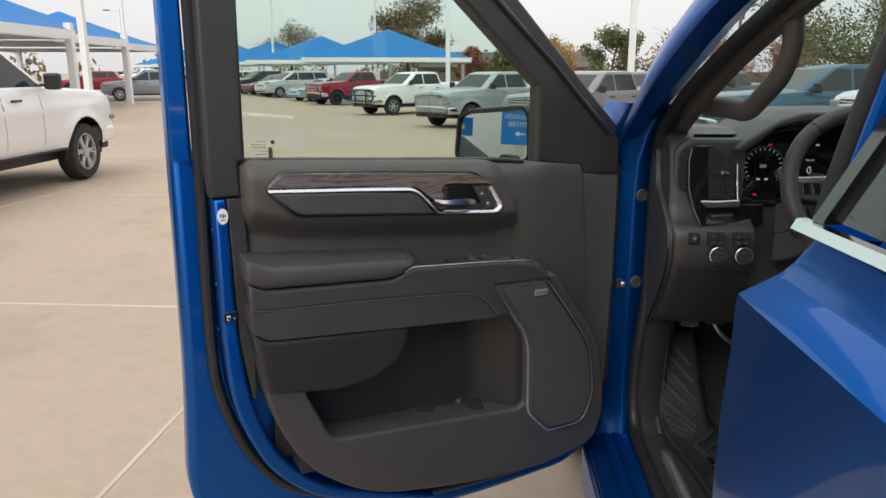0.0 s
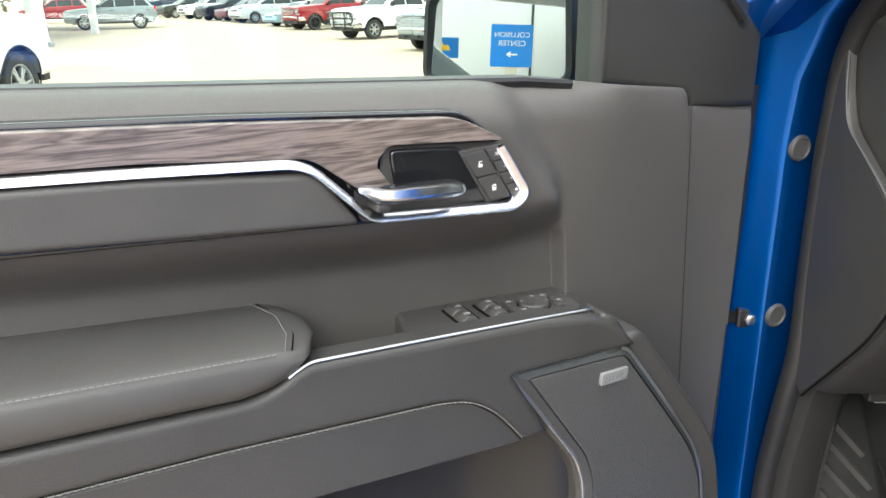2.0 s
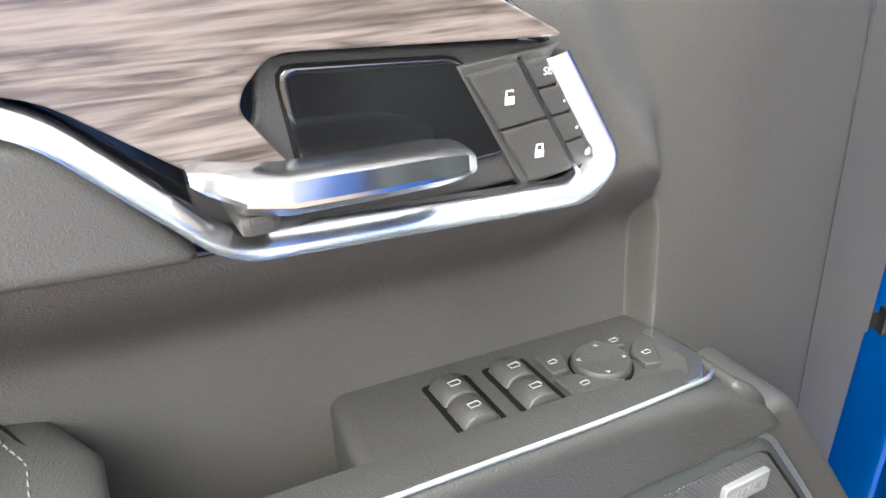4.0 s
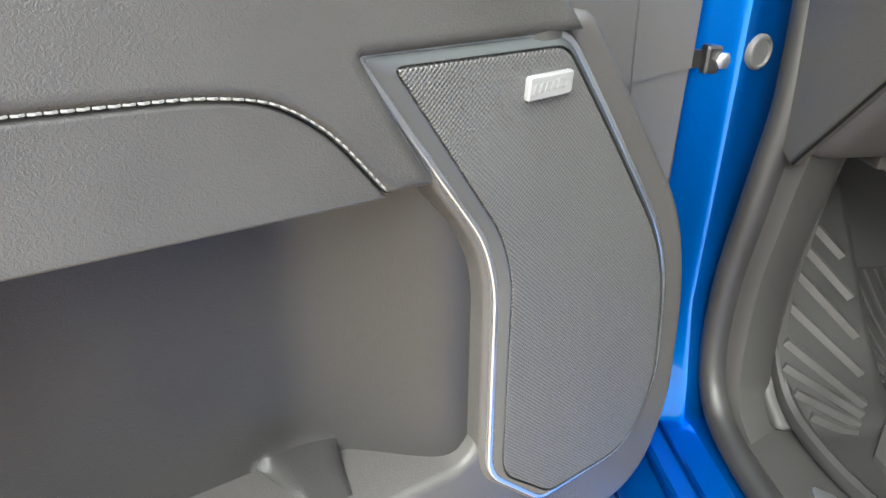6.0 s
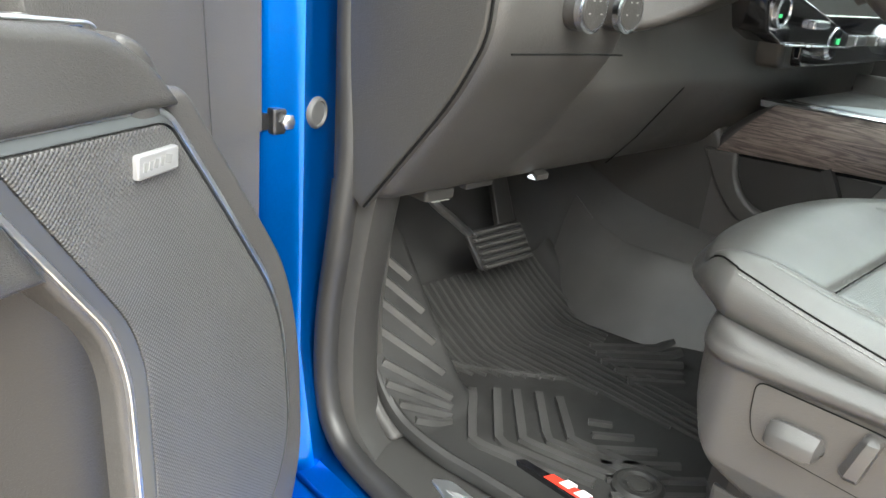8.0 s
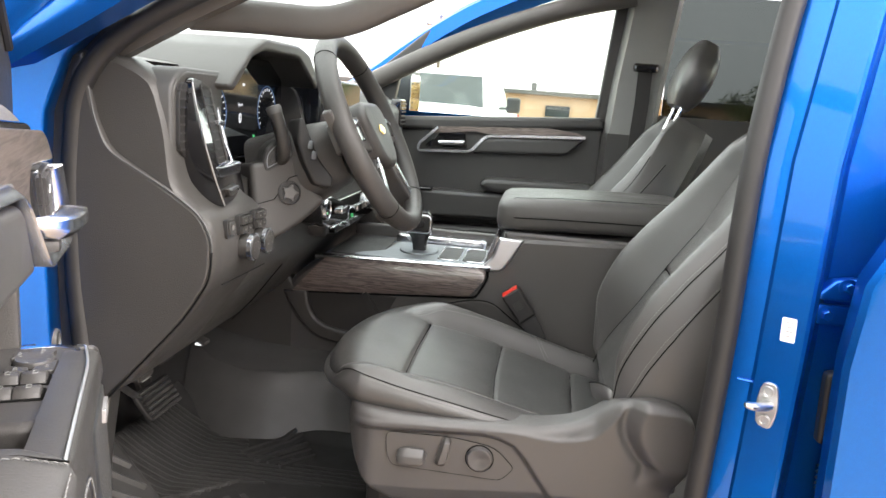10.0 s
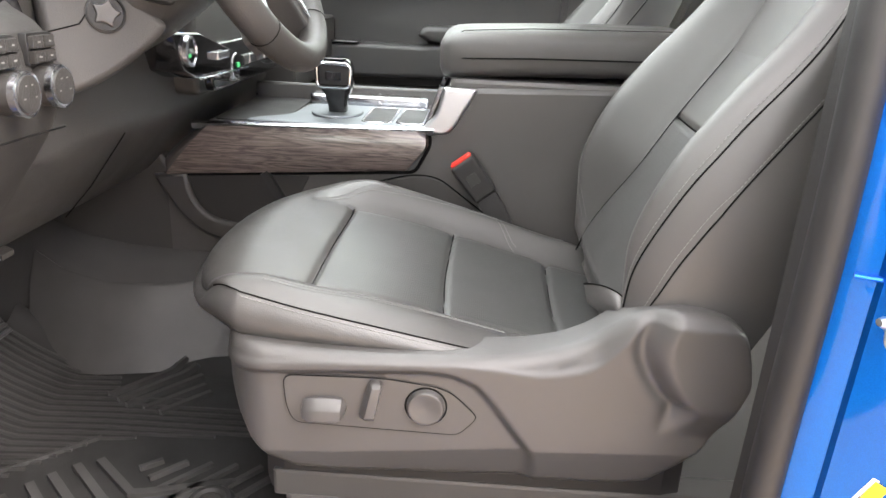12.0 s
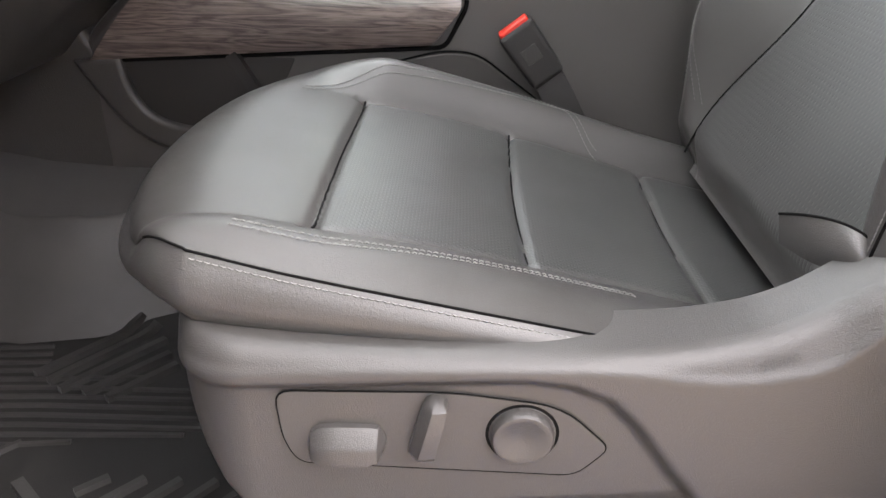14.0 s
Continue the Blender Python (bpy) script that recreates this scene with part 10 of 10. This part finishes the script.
tree(-6.6, 66, 8.2, 4.4, OAK, 3, "broad oak with browning leaves behind a canopy", size=0.11, count=380)
tree(-21, 82, 6.5, 3.6, OAK, 4, "thin half-bare oak with brown leaves", bare=0.35, size=0.10, count=200)
tree(9.2, 55, 5.0, 2.2, GREEN, 5, "dark narrow evergreen tree beyond trucks", size=0.1, count=300, low=0.1)
tree(5.0, 62, 4.5, 3.0, GOLD, 6, "low yellow autumn tree beyond trucks", size=0.1, count=260, low=0.15)
tree(13.5, 50, 4.6, 3.6, RUST, 7, "sparse rust-coloured autumn tree", bare=0.3, size=0.09, count=260, low=0.15)
tree(18, 48, 4.8, 3.8, RUST, 17, "half-bare rust-coloured tree beyond the trucks", bare=0.4, size=0.09, count=260, low=0.15)
tree(15.2, 30.5, 9.5, 4.6, GREEN, 8, "large leafy oak beyond the parked trucks", size=0.075, count=560, low=0.12)
tree(19.5, 27.5, 9.0, 4.6, OAK, 18, "large brown-green oak beyond the parked trucks", size=0.075, count=500, low=0.12, bare=0.1)
tree(3.4, 85, 5.0, 3.6, GREEN, 9, "rounded dark green far tree", size=0.25, low=0.15)
tree(-1.5, 92, 4.6, 2.4, RUST, 10, "small russet tree far off", size=0.25, low=0.15)
tree(64, -9.0, 3.4, 2.2, GOLD, 11, "yellow tree by the far building", size=0.12, low=0.15)
tree(60, -15.0, 4.4, 3.0, GREEN, 12, "green tree by the far building", size=0.12, low=0.15)


def far_woods():
    rng = random.Random(21)
    clumps = []
    for i in range(150):
        a = radians(rng.uniform(30, 165))
        d = rng.uniform(125, 150)
        h = rng.uniform(1.5, 4.2)
        clumps.append((d * math.cos(a), d * math.sin(a), h * 0.6, h * 0.8))
    for i in range(40):
        clumps.append((rng.uniform(85, 110), rng.uniform(-50, 40), 1.5, rng.uniform(1.0, 2.4)))
    me = leaves(clumps, rng, 0.5, 60)
    me.materials.append(leaf_mat("far_leaves", (0.10, 0.085, 0.05), (0.19, 0.14, 0.08)))
    tagged(new("far_woods", me), "distant line of brown autumn trees", "trees", kind="stuff")


far_woods()


# ---- buildings ----
WALLPAINT = material("white_stucco", (0.78, 0.78, 0.76), 0.75, var=0.06, var_scale=0.6, bump=0.25, bump_scale=50, tint=(0.82, 0.82, 0.80))


def workshop():
    b = thing("workshop_building", "long white stucco workshop with a round-edged roof", "building")
    line = [V(-13.5, -32), V(-13.5, 2.0), V(-24, 2.0), V(-24, -32)]
    part("wall", slab(line, 0, 7.5, 0.2, lambda a, c, w: V(a, c, w)), WALLPAINT, b)
    for y in (-20, -14, -8.6, -5.0, -1.2):
        part("wall_joint", box(-13.49, y, 3.7, 0.03, 0.05, 7.2), PLUG, b)
    for y in (-17, -10.5):
        dr = part("roller_door", box(-13.48, y, 1.9, 0.08, 3.6, 3.8, 0.02), WHITESTEEL, b)
        for i in range(7):
            part("door_rib", box(-13.43, y, 0.3 + i * 0.5, 0.03, 3.5, 0.05, 0.01), WHITESTEEL, dr)
    part("wall_lamp", box(-13.4, -3.0, 3.2, 0.25, 0.35, 0.2, 0.03), PLUG, b)
    return b


workshop()


def way_sign():
    s = thing("way_sign", "blue sign on a post reading collision center", "sign")
    m = Matrix.Translation(V(-8.34, -1.97, -0.16)) @ Matrix.Rotation(radians(112), 4, "Z")
    lay = lambda a, c, w: m @ V(a, -w, c)
    blue = material("sign_blue", (0.006, 0.20, 0.62), 0.4, var=0.04)
    part("board", slab(fillet([(-0.29, 1.25), (-0.29, 1.82), (0.29, 1.82), (0.29, 1.25)], 0.01, 2), -0.03, 0.03, 0.004, lay), blue, s, "blue sign board")
    up = m @ Matrix.Translation(V(0, -0.033, 0)) @ Matrix.Rotation(radians(90), 4, "X")
    words("COLLISION", 0.098, WHITE, s, up @ Matrix.Translation(V(0, 1.68, 0)), "sign_lettering")
    words("CENTER", 0.105, WHITE, s, up @ Matrix.Translation(V(0, 1.565, 0)), "sign_lettering")
    part("arrow", slab([(0.08, 1.42), (0.01, 1.465), (0.01, 1.432), (-0.08, 1.432), (-0.08, 1.408), (0.01, 1.408), (0.01, 1.375)], 0, 0.034, 0.0005, lay), WHITE, s, "white arrow", smooth=False)
    part("post", slab([(-0.08, 0.0), (-0.08, 1.255), (0.08, 1.255), (0.08, 0.0)], -0.02, 0.02, 0.004, lay), material("buff_post", (0.55, 0.5, 0.4), 0.7, var=0.1), s, "buff sign post")
    q = thing("maker_sign", "small blue board with a plain gold shape", "sign")
    m2 = Matrix.Translation(V(-10.6, -1.75, 0)) @ Matrix.Rotation(radians(112), 4, "Z") @ Matrix.Scale(0.55, 4)
    lay2 = lambda a, c, w: m2 @ V(a, -w, c * 1.0 + (1.35 if c > 0.5 else 0))
    part("board", slab([(-0.6, 0.75), (-0.6, 1.35), (0.6, 1.35), (0.6, 0.75)], -0.03, 0.03, 0.004, lay2), blue, q)
    part("gold_shape", slab([(-0.35, 0.97), (-0.12, 0.97), (-0.08, 0.9), (0.12, 0.9), (0.15, 0.97), (0.35, 0.97), (0.30, 1.12), (0.12, 1.12), (0.08, 1.2), (-0.12, 1.2), (-0.15, 1.12), (-0.30, 1.12)], 0, 0.034, 0.001, lay2), YELLOW, q, "plain gold shape", smooth=False)
    part("post", slab([(-0.06, 0.0), (-0.06, 0.8), (0.06, 0.8), (0.06, 0.0)], -0.02, 0.02, 0.004, lay2), WHITESTEEL, q)


way_sign()


def far_shed():
    b = thing("far_warehouse", "long tan brick warehouse across the street", "building")
    tan = material("tan_brick", (0.33, 0.23, 0.15), 0.85, var=0.15, var_scale=0.8, bump=0.2, bump_scale=20)
    part("wall", box(72, 2, 1.5, 8, 62, 3.0, 0.05), tan, b)
    part("roof", box(72, 2, 3.15, 9, 63, 0.4, 0.05), PLUG, b)
    for y in range(-24, 30, 6):
        part("window", box(67.9, y, 1.6, 0.15, 2.2, 1.0), CARGLASS, b)
    for dy, h in ((2.3, 0.8), (5.4, 0.4), (-6.0, 0.5)):
        part("roof_unit", box(70, dy, 3.3 + h / 2, 0.6, 0.5, h, 0.05), PLUG, b)
    h = thing("low_house", "low dark-roofed house behind the lot", "building")
    part("wall", box(3, 118, 1.2, 26, 8, 2.4), tan, h)
    part("roof", ring_bm([[V(x, 112.5, 2.3), V(x, 118, 4.6), V(x, 123.5, 2.3)] for x in (-11, 17)]), PLUG, h)
    for x in (-6, 0, 6, 12):
        part("window", box(x, 113.95, 1.3, 1.6, 0.1, 1.0), CARGLASS, h)
    f = thing("board_fence", "long low wooden fence", "fence")
    for i in range(40):
        part("fence_panel", box(-14 + i * 2.02, 108, 0.8, 2.0, 0.06, 1.5), BARK, f)
    for i, (x, y) in enumerate(((2.2, 100), (23, 70), (56, 9.5))):
        p = thing("utility_pole", "wooden utility pole with a crossarm", "pole", m=Matrix.Translation(V(x, y, 0)))
        part("pole", sweep([V(0, 0, 0), V(0, 0, 8.0)], circle(0.14, 8), V(0, 1, 0)), BARK, p)
        part("crossarm", box(0, 0, 7.3, 0.15 if i == 2 else 2.2, 2.2 if i == 2 else 0.15, 0.14), BARK, p)
        part("transformer", turned([(0.2, 0), (0.2, 0.6), (0, 0.65)], Matrix.Translation(V(0.2, 0.2, 6.2)), 12), PLUG, p)


far_shed()
